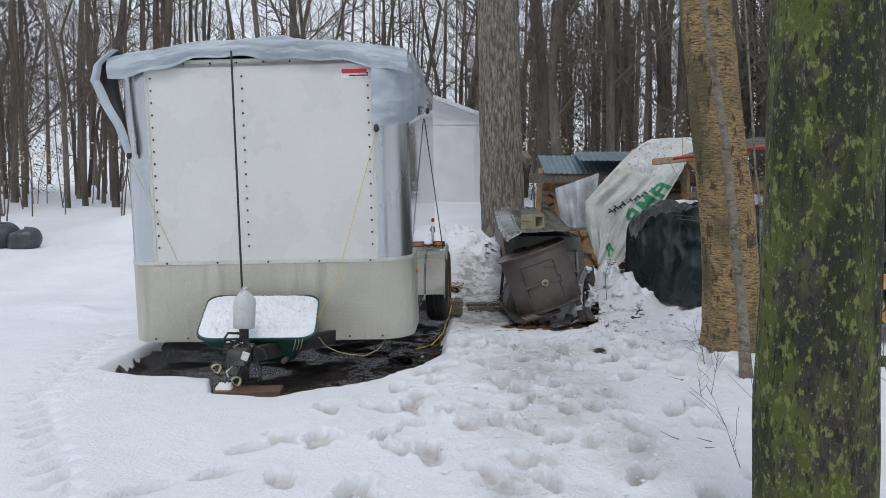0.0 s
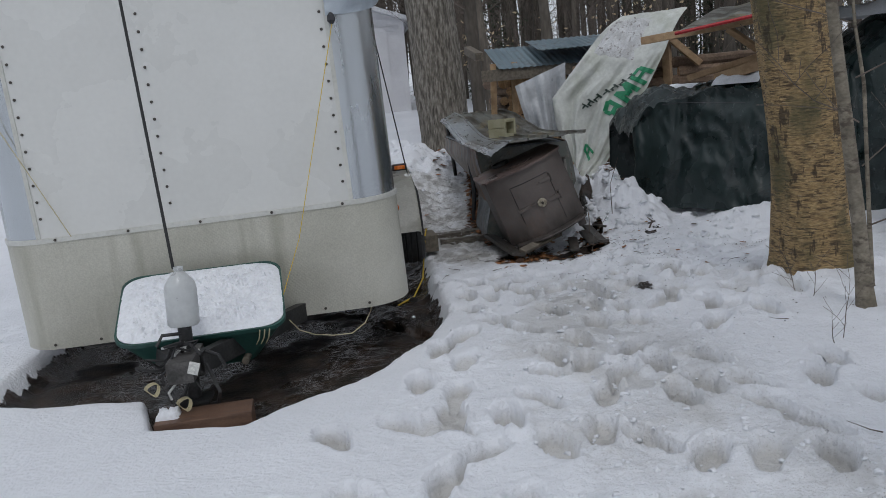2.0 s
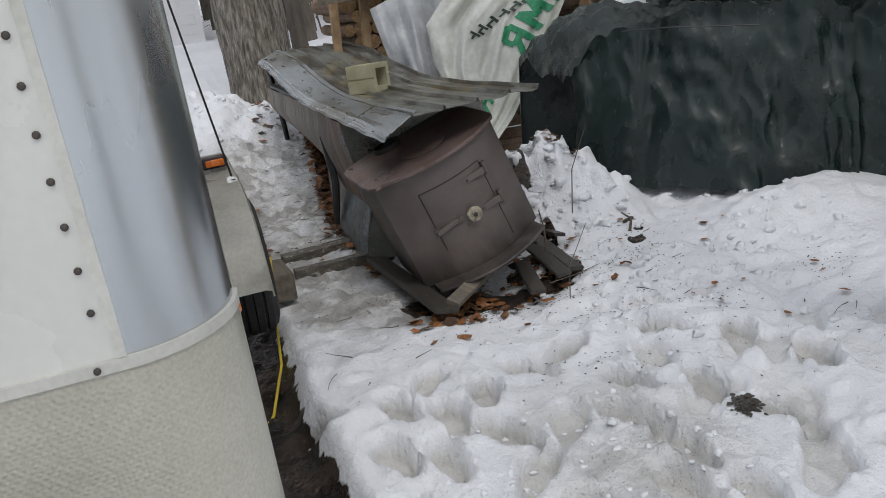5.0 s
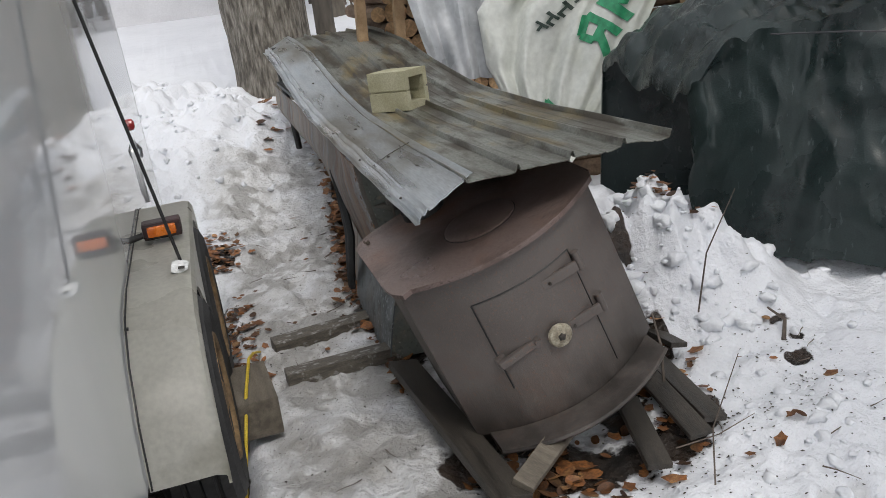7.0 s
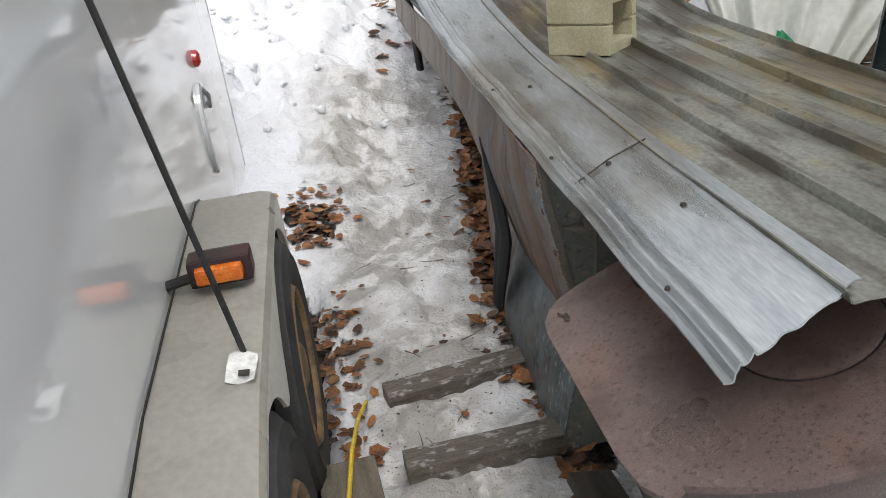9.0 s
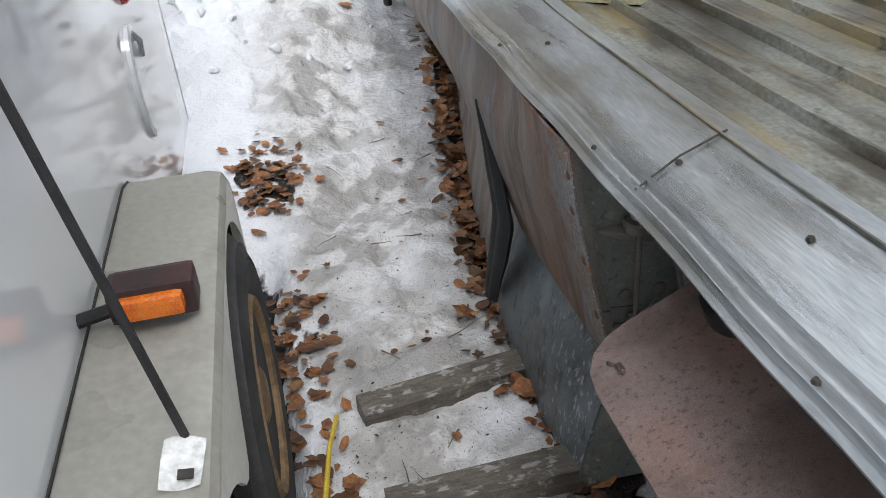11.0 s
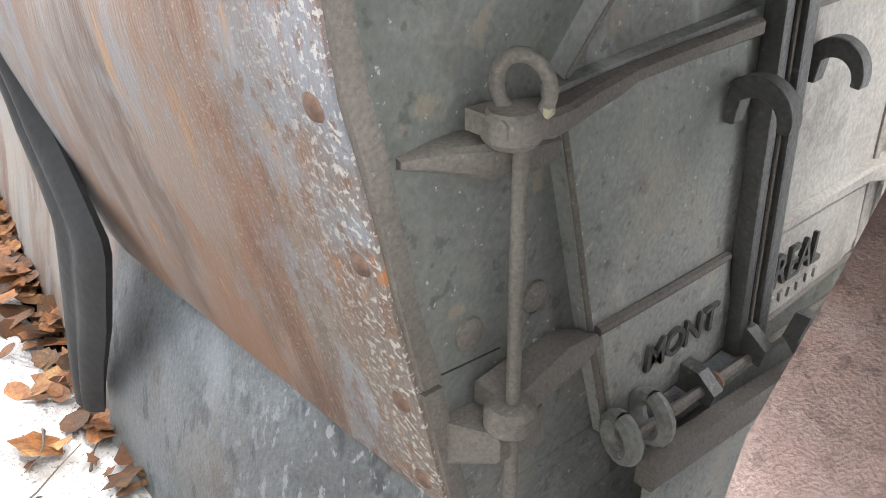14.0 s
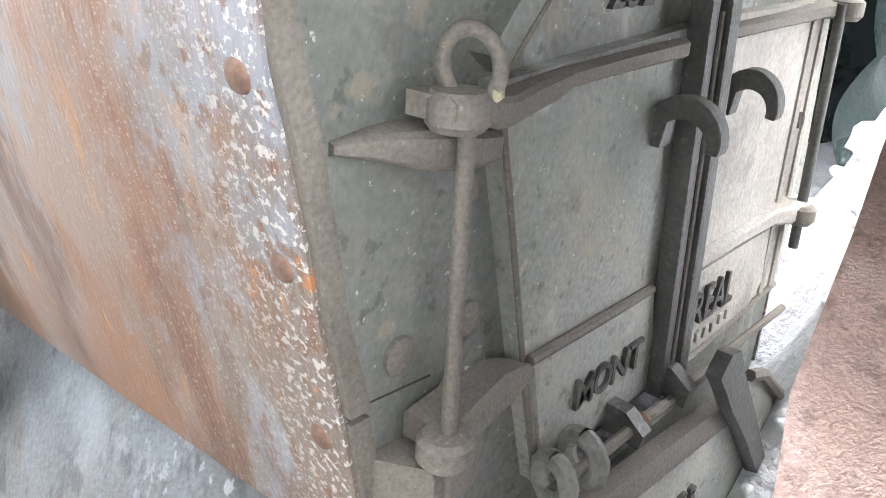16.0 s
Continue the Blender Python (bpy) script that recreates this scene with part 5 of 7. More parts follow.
def big_tree(name, label, path, radii, material, crown=None, seed=1, seg=40, rough_amp=.03, rings=90, flare=.25, ridges=0.0, forks=3):
    t = thing(name, label, "tree", *path[0])
    o = Vector(path[0])
    v, f = trunk_mesh([Vector(p) - o for p in path], radii, seg, rough_amp, seed, flare, rings, ridges)
    raw("trunk", v, f, material, t, "", True)
    if crown:
        rs = random.Random(seed)
        v, f = [], []
        for h, az, ln, r in crown:
            k = max(0, min(1, h / (path[-1][2] - path[0][2])))
            p = Vector(path[0]).lerp(Vector(path[-1]), k) - o
            twigs(v, f, p, (math.cos(az), math.sin(az), .45), ln, r, forks, rs)
        raw("crown", v, f, TWIG, t, "bare branches")
    return t


big_tree("maple_tree", "grey-barked maple trunk with old flaky bark, standing in snow", [(.97, 14.2, .38), (.90, 14.2, 2.5), (.82, 14.25, 5), (.75, 14.3, 11)], (.37, .30), MAPLE_BARK,
         [(5.5, .3, 3.2, .07), (6.5, 2.6, 3.0, .07), (8, 4.2, 3.2, .06), (9.5, 1.2, 3, .06), (10.5, 5.5, 3, .06)], 3, 44, .035, 120, .34, .07)
big_tree("yellow_birch", "yellow birch with peeling horizontally banded bark", [(2.50, 6.30, -.03), (2.43, 6.27, .7), (2.30, 6.22, 1.6), (2.09, 6.15, 3.2), (1.8, 6.1, 8)], (.24, .17), BIRCH_BARK,
         [(5, 1, 2.4, .05), (6, 3.4, 2.4, .05), (7, 5.2, 2.4, .05)], 7, 44, .05, 120, .38)
big_tree("mossy_tree", "dark tree trunk coated with green moss and lichen", [(1.52, 2.42, -.02), (1.515, 2.42, 1.2), (1.52, 2.42, 2.4), (1.55, 2.45, 8)], (.202, .18), MOSSY_BARK,
         [(5, 1, 2.4, .05), (6, 4, 2.4, .05)], 9, 56, .05, 150, .12, .03)
big_tree("sapling", "slim young birch sapling with a bent stem", [(2.29, 5.42, -.03), (2.24, 5.41, .5), (2.16, 5.4, 1.1), (2.08, 5.4, 1.75), (1.90, 5.4, 2.7), (1.8, 5.4, 4.6)], (.044, .020), SAPLING_BARK,
         [(3.2, .4, 1.0, .012), (3.8, 3, 1.0, .012)], 12, 14, .05, 60, .5)


big_tree("sapling", "thin grey sapling with bare side twigs beside the birch", [(2.50, 5.70, -.03), (2.475, 5.7, .55), (2.45, 5.7, 1.23), (2.40, 5.7, 1.55), (2.25, 5.7, 3.2)], (.014, .007), SAPLING_BARK,
         [(.45, 5.6, .8, .006), (.8, .4, .9, .006), (1.05, 3.6, .8, .006), (1.3, 5.9, .9, .006), (1.6, 2.4, .8, .005), (2.0, .8, .9, .005), (2.5, 4, .8, .004)], 15, 10, .05, 40, .4, 0.0, 1)


def brush(name, label, x, y, stems, seed, height):
    rs = random.Random(seed)
    v, f = [], []
    for k in range(stems):
        a = rs.uniform(0, 6.28)
        twigs(v, f, (rs.uniform(-.12, .12), rs.uniform(-.12, .12), -.02), (.35 * math.cos(a), .35 * math.sin(a), 1), height * rs.uniform(.6, 1.1), .003, 1, rs, 0, 4, .0011)
    o = raw(name, v, f, TWIG)
    o.location = (x, y, gz(x, y))
    tagged(o, label, "shrub", "bare shoots in the snow")


brush("bare_shrub", "bare thin shoots standing in snow", 2.52, 5.35, 3, 3, 1.4)
brush("bare_shrub", "bare thin shoots standing in snow", 2.02, 4.55, 1, 5, .35)
brush("bare_shrub", "bare thin shoots standing in snow", 2.75, 4.6, 2, 8, .7)
brush("bare_shrub", "bare thin shoots standing in snow", 1.86, 4.98, 2, 14, .30)
brush("bare_shrub", "bare thin shoots standing in snow", 2.05, 5.75, 3, 17, .32)
brush("bare_shrub", "bare thin shoots standing in snow", 3.0, 5.65, 1, 19, .6)
brush("bare_shrub", "bare thin shoots standing in snow", 1.62, 3.35, 1, 11, .5)


def woods():
    """Bare woodland round the yard: some trees as things of their own, the rest as one mass."""
    rs = random.Random(21)
    protos = []
    for k in range(9):
        t = thing("forest_tree", "tall bare dark-stemmed forest tree in snow", "tree", 0, 0, 0, group="trees of the surrounding wood")
        h, r = rs.uniform(12, 19), rs.uniform(.05, .16)
        bend = [(rs.uniform(-.4, .4) * i, rs.uniform(-.4, .4) * i, h * i / 4) for i in range(5)]
        bend[0] = (0, 0, -.4)
        v, f = trunk_mesh(bend, (r, r * .35), 9, .04, k, .25, 16)
        raw("trunk", v, f, FAR_BARK, t, "", True)
        v, f = [], []
        for b in range(11):
            z = h * rs.uniform(.14, .98)
            a = rs.uniform(0, 6.28)
            i = min(int(z / h * 4), 3)
            p = Vector(bend[i]).lerp(Vector(bend[i + 1]), z / h * 4 - i)
            twigs(v, f, p, (math.cos(a), math.sin(a), rs.uniform(.3, .9)), rs.uniform(1.5, 3.4) * (1.2 - .5 * z / h), .035, 2, rs, 0, 3, .006)
        raw("crown", v, f, TWIG, t, "bare branches")
        protos.append(t)
    spots = []

    def ok(x, y):
        if 9 > x > -7.5 and y < 19.5:
            return False
        if -4 < x < 1.6 and y < 31:
            return False
        if x < -4 and y < 21:
            return False
        if x < -5 and rs.random() < .55 or 1.6 < x < 12 and rs.random() < .3:
            return False
        return True
    while len(spots) < 120:
        x, y = rs.uniform(-26, 22), rs.uniform(17, 40)
        if x > 4 and rs.random() < .4:
            y = rs.uniform(14, 26)
        if ok(x, y) and all((x - a) ** 2 + (y - b) ** 2 > 1.2 for a, b in spots):
            spots.append((x, y))
    spots += [(5.2, 12.6), (6.5, 10.8), (7.4, 8.6), (6.0, 14.2), (3.4, 17.5), (1.9, 16.8), (2.6, 19.5), (8.5, 6), (9, 3), (-9, -6), (5, -7), (-3, -11), (10, -3), (1, -9), (-13, 2), (-12, -3), (8, -8), (3, -6), (-6, -8), (7, -5), (12, 1), (11, 6), (13, 9), (4, -12), (-8, -12), (0, -14), (9, -12), (14, -6), (6.5, 0.5), (7.5, -2)]
    for k, (x, y) in enumerate(spots):
        m = pose(x, y, float(base_height(np.array([x]), np.array([y]))[0]), 0, 0, rs.uniform(0, 360))
        if k < len(protos):
            protos[k].matrix_basis = m
        else:
            copy_thing(protos[k % len(protos)], m)
    v, f = [], []
    for k in range(420):
        a = rs.uniform(0, 2 * math.pi)
        d = rs.uniform(40, 95)
        x, y = d * math.sin(a), d * math.cos(a)
        h, r = rs.uniform(12, 20), rs.uniform(.08, .24)
        g = 1.9 if y > 0 else 0
        b = len(v)
        for z, q in ((-1, r), (h * .5, r * .7), (h, r * .2)):
            for j in range(5):
                v.append((x + q * math.cos(j * 1.2566) + .3 * math.sin(k) * z / h, y + q * math.sin(j * 1.2566), g + z))
        for i in range(2):
            for j in range(5):
                f.append((b + i * 5 + j, b + i * 5 + (j + 1) % 5, b + (i + 1) * 5 + (j + 1) % 5, b + (i + 1) * 5 + j))
        for s in range(4):
            zz = h * rs.uniform(.25, .95)
            aa = rs.uniform(0, 6.28)
            twigs(v, f, (x, y, g + zz), (math.cos(aa), math.sin(aa), rs.uniform(.2, .9)), rs.uniform(1.5, 4), .05, 1, rs, 0, 3, .016)
    for k in range(300):
        a = rs.uniform(-.75, .75)
        d = rs.uniform(31, 62)
        x, y = d * math.sin(a), d * math.cos(a)
        if -5.5 < x < 1.4 and y < 33 or x < -5 and rs.random() < .6:
            continue
        h, r = rs.uniform(7, 16), rs.uniform(.04, .16)
        g = float(base_height(np.array([x]), np.array([y]))[0])
        lx, ly = rs.uniform(-.06, .06) * h, rs.uniform(-.06, .06) * h
        tri = len(v)
        for z, q, w in ((-.5, r, 0), (h * .5, r * .7, .4), (h, r * .2, 1)):
            for j in range(4):
                v.append((x + w * lx + q * math.cos(j * 1.571), y + w * ly + q * math.sin(j * 1.571), g + z))
        for i in range(2):
            for j in range(4):
                f.append((tri + i * 4 + j, tri + i * 4 + (j + 1) % 4, tri + (i + 1) * 4 + (j + 1) % 4, tri + (i + 1) * 4 + j))
        for s in range(5):
            w = rs.uniform(.12, .95)
            aa = rs.uniform(0, 6.28)
            twigs(v, f, (x + w * lx * w, y, g + h * w), (math.cos(aa), math.sin(aa), rs.uniform(.1, .9)), rs.uniform(1.2, 3.2), .028, 1, rs, 0, 3, .010)
    o = raw("far_woods", v, f, FAR_BARK)
    tagged(o, "far bare winter woods beyond the yard", "woods", kind="stuff")


woods()


def undergrowth():
    """Thin bare saplings and pale beech leaves at the edge of the wood."""
    rs = random.Random(5)
    v, f, lv, lf = [], [], [], []
    for k in range(230):
        x, y = rs.uniform(-22, 18), rs.uniform(18, 30)
        if -7 < x < 1.5 and y < 29:
            continue
        g = float(base_height(np.array([x]), np.array([y]))[0])
        twigs(v, f, (x, y, g - .1), (rs.uniform(-.15, .15), rs.uniform(-.15, .15), 1), rs.uniform(1.5, 5), .022, 2, rs, 0, 3, .004)
        if rs.random() < .45:
            cx, cz = rs.uniform(-.6, .6), rs.uniform(.8, 2.2)
            for s in range(rs.randint(8, 40)):
                p = Vector((x + cx + rs.gauss(0, .5), y + rs.gauss(0, .4), g + cz + rs.gauss(0, .22)))
                a, b = Vector((rs.uniform(-1, 1), rs.uniform(-1, 1), rs.uniform(-1, 1))).normalized() * .05, Vector((rs.uniform(-1, 1), rs.uniform(-1, 1), rs.uniform(-1, 1))).normalized() * .03
                n = len(lv)
                lv += [tuple(p - a), tuple(p + b), tuple(p + a), tuple(p - b)]
                lf.append((n, n + 1, n + 2, n + 3))
    tagged(raw("undergrowth", v, f, TWIG), "bare brush and saplings at the wood's edge", "undergrowth", kind="stuff")
    tagged(raw("beech_leaves", lv, lf, BEECH_LEAF), "pale dry beech leaves still on twigs", "leaves", kind="stuff")
    # dark evergreens deep in the wood
    v, f = [], []
    for k in range(34):
        x, y = rs.uniform(3, 34), rs.uniform(25, 46)
        if k % 6 == 0:
            x = rs.uniform(-34, -16)
        h = rs.uniform(9, 17)
        for s in range(1500):
            z = h * (1 - rs.random() ** .6)
            r = (1 - z / h) * 2.6 * rs.uniform(.15, 1)
            a = rs.uniform(0, 6.28)
            p = Vector((x + r * math.cos(a), y + r * math.sin(a), 1.2 + z - .25 * r))
            d = Vector((math.cos(a), math.sin(a), -.35)) * rs.uniform(.14, .3)
            e = Vector((-math.sin(a), math.cos(a), rs.uniform(-.3, .3))) * rs.uniform(.015, .05)
            n = len(v)
            v += [tuple(p), tuple(p + d * .6 + e), tuple(p + d * 1.3), tuple(p + d * .6 - e)]
            f.append((n, n + 1, n + 2, n + 3))
    tagged(raw("evergreens", v, f, NEEDLES), "dark hemlocks deep in the wood", "evergreens", kind="stuff")


undergrowth()


# ---- the garage ----
def garage():
    t = thing("white_garage", "pale white garage with horizontal siding and a low gable roof", "garage", 0, 0, 0)
    SIDING = mat("white_siding", [(.62, .62, .64), (.70, .70, .72)], 2, .55, 0, .1, 40, fine=.05)
    y, z0 = 22.6, 1.02
    x0, x1 = -5.2, 1.02
    wall = [(x0, z0 - .3), (x1, z0 - .3), (x1, 3.27), ((x0 + x1) / 2, 4.40), (x0, 3.27)]
    w = part("gable_wall", plate(wall, "y", y, y + .15), SIDING, t)
    for k in range(12):
        z = z0 + .1 + k * .19
        part("siding_board", boxed(((x0 + x1) / 2, y - .008, z), (x1 - x0 - .02, .012, .176), Matrix.Rotation(radians(2.5), 4, "X")), SIDING, w)
    part("side_wall", boxed((x1 - .075, y + 4.07, 1.95), (.15, 7.84, 2.5)), SIDING, t)
    part("side_wall", boxed((x0 + .075, y + 4.07, 1.95), (.15, 7.84, 2.5)), SIDING, t)
    for s, mid in ((1, ((x0 + x1) / 2 + x1 + .2) / 2), (-1, ((x0 + x1) / 2 + x0 - .2) / 2)):
        ang = math.atan2(1.13, (x1 - x0) / 2)
        part("roof_slope", boxed((mid, y + 4, 3.83), ((x1 - x0) / 2 / math.cos(ang) + .35, 8.6, .10), Matrix.Rotation(s * ang, 4, "Y")), mat("snowy_roof", [(.55, .56, .58), (.72, .74, .77)], 1, .7, 0, .3, 20), t)
    part("door_trim", boxed((-1.7, y - .02, 3.05), (5.0, .04, .10)), SIDING, t)
    part("garage_door", boxed((-1.7, y - .015, 2.0), (4.6, .03, 2.0)), SIDING, t)
    part("corner_board", boxed((x1 - .05, y - .02, 2.05), (.12, .04, 2.4)), SIDING, t)


garage()


# ---- tarped heaps and the log pile ----
def drape(name, label, fn, nu, nv, material, category="tarp", thick=.004):
    o = part(name, sheet(fn, nu, nv, thick), material, None, "", True)
    return tagged(o, label, category)


def crumple(x, y, z, amp):
    p = Vector((x, y, z))
    return amp * (noise.noise(p * 2.1) + 1.1 * abs(noise.noise(p * 3.7)) + .45 * abs(noise.noise(p * 7.1)))


def tarp_heap(name, label, x0, y0, x1, y1, depth, top, foot, sag, seed):
    """A tarp hung over a long heap: face towards the path, top, and back."""
    dx, dy = x1 - x0, y1 - y0
    ln = math.hypot(dx, dy)
    ex, ey = dx / ln, dy / ln
    nx, ny = .05, 1.0

    def fn(u, v):
        s = u * ln
        endl = min(1.0, u * 5.5) ** .5 if u < .18 else 1.0
        endr = min(1.0, (1 - u) * 6) ** .5
        e = min(endl, endr)
        h = top(u) * (.84 + .16 * e)
        k = v * 3
        if k < 1:
            a, z = .0 + .16 * k, foot + (h - foot) * k
            a += .07 * (1 - k) * math.sin(s * 4 + seed)
        elif k < 2:
            a, z = .16 + (depth - .3) * (k - 1), h + .06 * math.sin((k - 1) * math.pi) * e + sag * math.sin(u * 9)
        else:
            a, z = depth - .14 + .14 * (k - 2), foot + (h - foot) * (3 - k)
        s2 = s if e >= 1 else s + (ln * .5 - s) * .05 * (1 - e)
        a2 = depth / 2 + (a - depth / 2) * (.86 + .14 * e)
        c = crumple(s * 1.3 + seed, a * 1.6, z * .9, .085)
        fold = .022 * math.sin(s * 13 + 3 * noise.noise(Vector((s * 2, seed, z)))) * (1 if k < 1 else .2)
        return (x0 + ex * s2 + nx * (a2 + (c + fold if k < 1 else 0) * 1.0), y0 + ey * s2 + ny * (a2 + (c + fold if k < 1 else 0)), z + (c if 1 <= k < 2 else c * .3))
    return drape(name, label, fn, 118, 92, BLACK_TARP)


HEAP = tarp_heap("black_tarp", "shiny black-green tarp over a stacked heap, dusted with snow", 2.25, 9.10, 3.55, 7.98, 1.40,
          lambda u: 1.00 + .15 * smooth01(.0, .40, u) - .03 * smooth01(.6, 1, u), .10, .02, 1.0)
tarp_heap("black_tarp", "large black-green tarp over a tall woodpile", 3.42, 8.25, 5.6, 6.25, 1.6,
          lambda u: 1.10 + .75 * smooth01(.0, .6, u), .06, .02, 4.0)


part("tie_cord", tubed([(2.50, 9.02, 1.10), (2.62, 8.70, 1.11), (2.80, 8.56, 1.09), (3.02, 8.40, 1.07)], .004, 5), TARP_UNDER, HEAP, "thin cord tied across the tarp")


def snow_cap(name, label, x, y, z, sx, sy, h, seed, rz=0, material=None, rx=0):
    """A thin uneven layer of snow lying on something."""
    def fn(u, v):
        a, b = (u - .5) * 2, (v - .5) * 2
        edge = max(abs(a), abs(b))
        e = 1 - max(0, (edge - .7) / .3) ** 2
        n = noise.noise(Vector((a * 2 + seed, b * 2, 1))) * .5 + noise.noise(Vector((a * 6 + seed, b * 6, 2))) * .3
        w = 1 + .12 * noise.noise(Vector((a * 3 + seed, b * 3, 7)))
        return (a * sx / 2 * w, b * sy / 2 * w, h * max(e, 0) * (1 + n) - .004)
    o = part(name, sheet(fn, 24, 24, .004), material or FRESH_SNOW, None, "", True)
    o.matrix_basis = pose(x, y, z, rx, 0, rz)
    return tagged(o, label, "snow")


DIRTY_SNOW = streaked(mat("dirty_snow", [(.50, .50, .49), (.66, .67, .68)], 6, .7, 0, .6, 60, fine=.12, depth=.01), (1, 1, 1), (.16, .14, .12), .55, .63, 22, .7)
FRESH_SNOW = mat("clean_snow", [(.76, .78, .82), (.82, .84, .87)], 3, .6, 0, .5, 60, fine=.06, depth=.01)
snow_cap("snow_patch", "patch of snow lying on a black tarp", 3.10, 9.42, 1.17, 1.1, .6, .05, 3, -36, None, 10)
snow_cap("snow_patch", "patch of snow lying on a black tarp", 3.45, 8.95, 1.24, .8, .6, .08, 6, -36)
snow_cap("snow_patch", "snow lying on top of the tarped woodpile", 4.4, 8.3, 1.72, 1.3, .7, .10, 9, -42)


def log_pile():
    """Cordwood stacked lengthwise, behind the sheet, with posts and a lean-to roof."""
    rs = random.Random(8)
    side = []
    for k in range(4):
        me = bpy.data.meshes.new("log")
        bm = bmesh.new()
        r = (.055, .065, .075, .085)[k]
        tube(bm, [(0, 0, 0), (.25, .006, .004), (.5, -.004, .006), (.8, .004, 0), (1.15, 0, .004)], [r * f for f in (1, .97, 1.02, .96, .98)], 10)
        bm.to_mesh(me)
        bm.free()
        me.materials.append(LOG)
        me.materials.append(LOG_END)
        me.polygons[len(me.polygons) - 1].material_index = 1
        me.polygons[len(me.polygons) - 2].material_index = 1
        side.append(me)
    t = thing("log_pile", "long stack of split and round firewood with bark on", "woodpile", 0, 0, 0)
    # lengthwise logs seen from the side, along the line of the pile
    ax, ay, bx, by = 2.15, 11.10, 4.4, 10.62
    ang = math.atan2(by - ay, bx - ax)
    for row in range(13):
        z = .12 + row * .115
        for col in range(2):
            s = .05 + col * 1.17 + rs.uniform(-.06, .06)
            o = new("log", side[rs.randrange(4)])
            o.parent = t
            o.matrix_basis = pose(ax + s * math.cos(ang), ay + s * math.sin(ang), z, rs.uniform(0, 360), 0, math.degrees(ang) + rs.uniform(-2, 2))
    # ends of the stack by the maple
    for row in range(11):
        for col in range(7):
            o = new("log", side[rs.randrange(4)])
            o.parent = t
            o.matrix_basis = pose(1.55 + col * .125 + rs.uniform(-.02, .02) + (.06 if row % 2 else 0), 12.05 + rs.uniform(-.05, .06), .28 + row * .118, rs.uniform(0, 360), 0, 90 + rs.uniform(-3, 3))
    return t


log_pile()


def lean_to():
    t = thing("lean_to_roof", "low roof of bluish corrugated tin over a woodpile", "roof", 0, 0, 0)

    def tin(x0, y0, z0, w, d, fall, rz):
        c, s = math.cos(radians(rz)), math.sin(radians(rz))

        def fn(u, v):
            a, b = u * w, v * d
            return (x0 + a * c - b * s, y0 + a * s + b * c, z0 + fall * v + .006 * math.sin(a * 2 * math.pi / .076))
        return sheet(fn, 80, 6, .003)
    BLUE_TIN = streaked(mat("blue_grey_tin", [(.15, .21, .245), (.24, .31, .35)], 4, .45, .3, .1, 60, fine=.1), (1, 1, 1), (.12, .09, .06), .52, .7, 4, .7)
    part("tin_sheet", tin(1.42, 11.62, 1.62, 1.5, 1.1, .30, 0), BLUE_TIN, t)
    part("tin_sheet", tin(1.9, 11.5, 1.80, 1.1, 1.2, .18, -4), BLUE_TIN, t, "darker overlapping tin sheet")
    part("rafter", boxed((1.2, 12.2, 1.86), (.10, 1.0, .10), Matrix.Rotation(radians(8), 4, "X"), .006), OLD_WOOD, t)
    part("edge_board", boxed((1.95, 11.66, 1.55), (1.5, .03, .14), None, .004), OLD_WOOD, t)
    for x in (1.35, 1.62):
        part("post", boxed((x, 11.9, .9), (.07, .07, 1.6), Matrix.Rotation(radians(3), 4, "Y"), .006), RAW_WOOD, t, "upright pole")
    return t


lean_to()


def red_roof():
    t = thing("lumber_frame", "rough lumber frame with a red metal roof edge over the woodpile", "frame", 0, 0, 0)
    RED = mat("red_metal_edge", [(.42, .03, .035), (.52, .05, .05)], 4, .4, .2, .1, 60)
    part("red_edge", tubed([(2.55, 8.75, 1.73), (3.3, 8.25, 1.83), (4.6, 7.2, 1.95), (6.4, 5.8, 2.1)], .035, 6, True, .5), RED, t, "red painted metal roof edge")

    part("roof_sheet", sheet(lambda u, v: (2.6 + 3.8 * u + .9 * v, 8.8 - 2.95 * u + 1.3 * v, 1.75 + .36 * u + .25 * v + .01 * math.sin(u * 90)), 60, 4, .004), ROOF_TIN, t)
    for p, q, w in (((3.24, 10.80, .1), (3.22, 10.78, 1.78), .09), ((3.22, 10.74, 1.80), (3.58, 10.70, 1.46), .09), ((2.5, 9.5, 1.72), (3.4, 8.8, 1.80), .09), ((2.85, 9.25, 1.32), (3.6, 8.75, 1.52), .07), ((3.5, 8.9, 1.45), (3.3, 9.3, 1.75), .07)):
        d = Vector(q) - Vector(p)
        rot = d.to_track_quat("X", "Z").to_matrix().to_4x4()
        part("beam", boxed((Vector(p) + Vector(q)) / 2, (d.length, w, w * .8), rot, .005), RAW_WOOD, t, "bare sawn beam")
    part("snowy_plank", boxed((3.35, 8.85, 1.38), (.75, .16, .10), Matrix.Rotation(radians(-35), 4, "Z") @ Matrix.Rotation(radians(-14), 4, "Y"), .005), RAW_WOOD, t, "reddish plank with snow on it")
    return t


red_roof()

WRAP = streaked(mat("white_wrap_film", [(.50, .52, .49), (.64, .66, .62)], 3, .38, 0, .3, 30, fine=.08, depth=.01), (1, 1, .6), (.33, .35, .26), .52, .74, 3, .7)
GREY_FILM = mat("grey_film", [(.42, .44, .46), (.56, .58, .60)], 4, .35, 0, .2, 30, fine=.08)
GREEN = mat("green_print", [(.02, .22, .10), (.03, .28, .13)], 6, .45, 0, .1, 40)
BLACK_PRINT = mat("dark_print", [(.03, .05, .04), (.05, .07, .06)], 6, .5, 0, .1, 40)


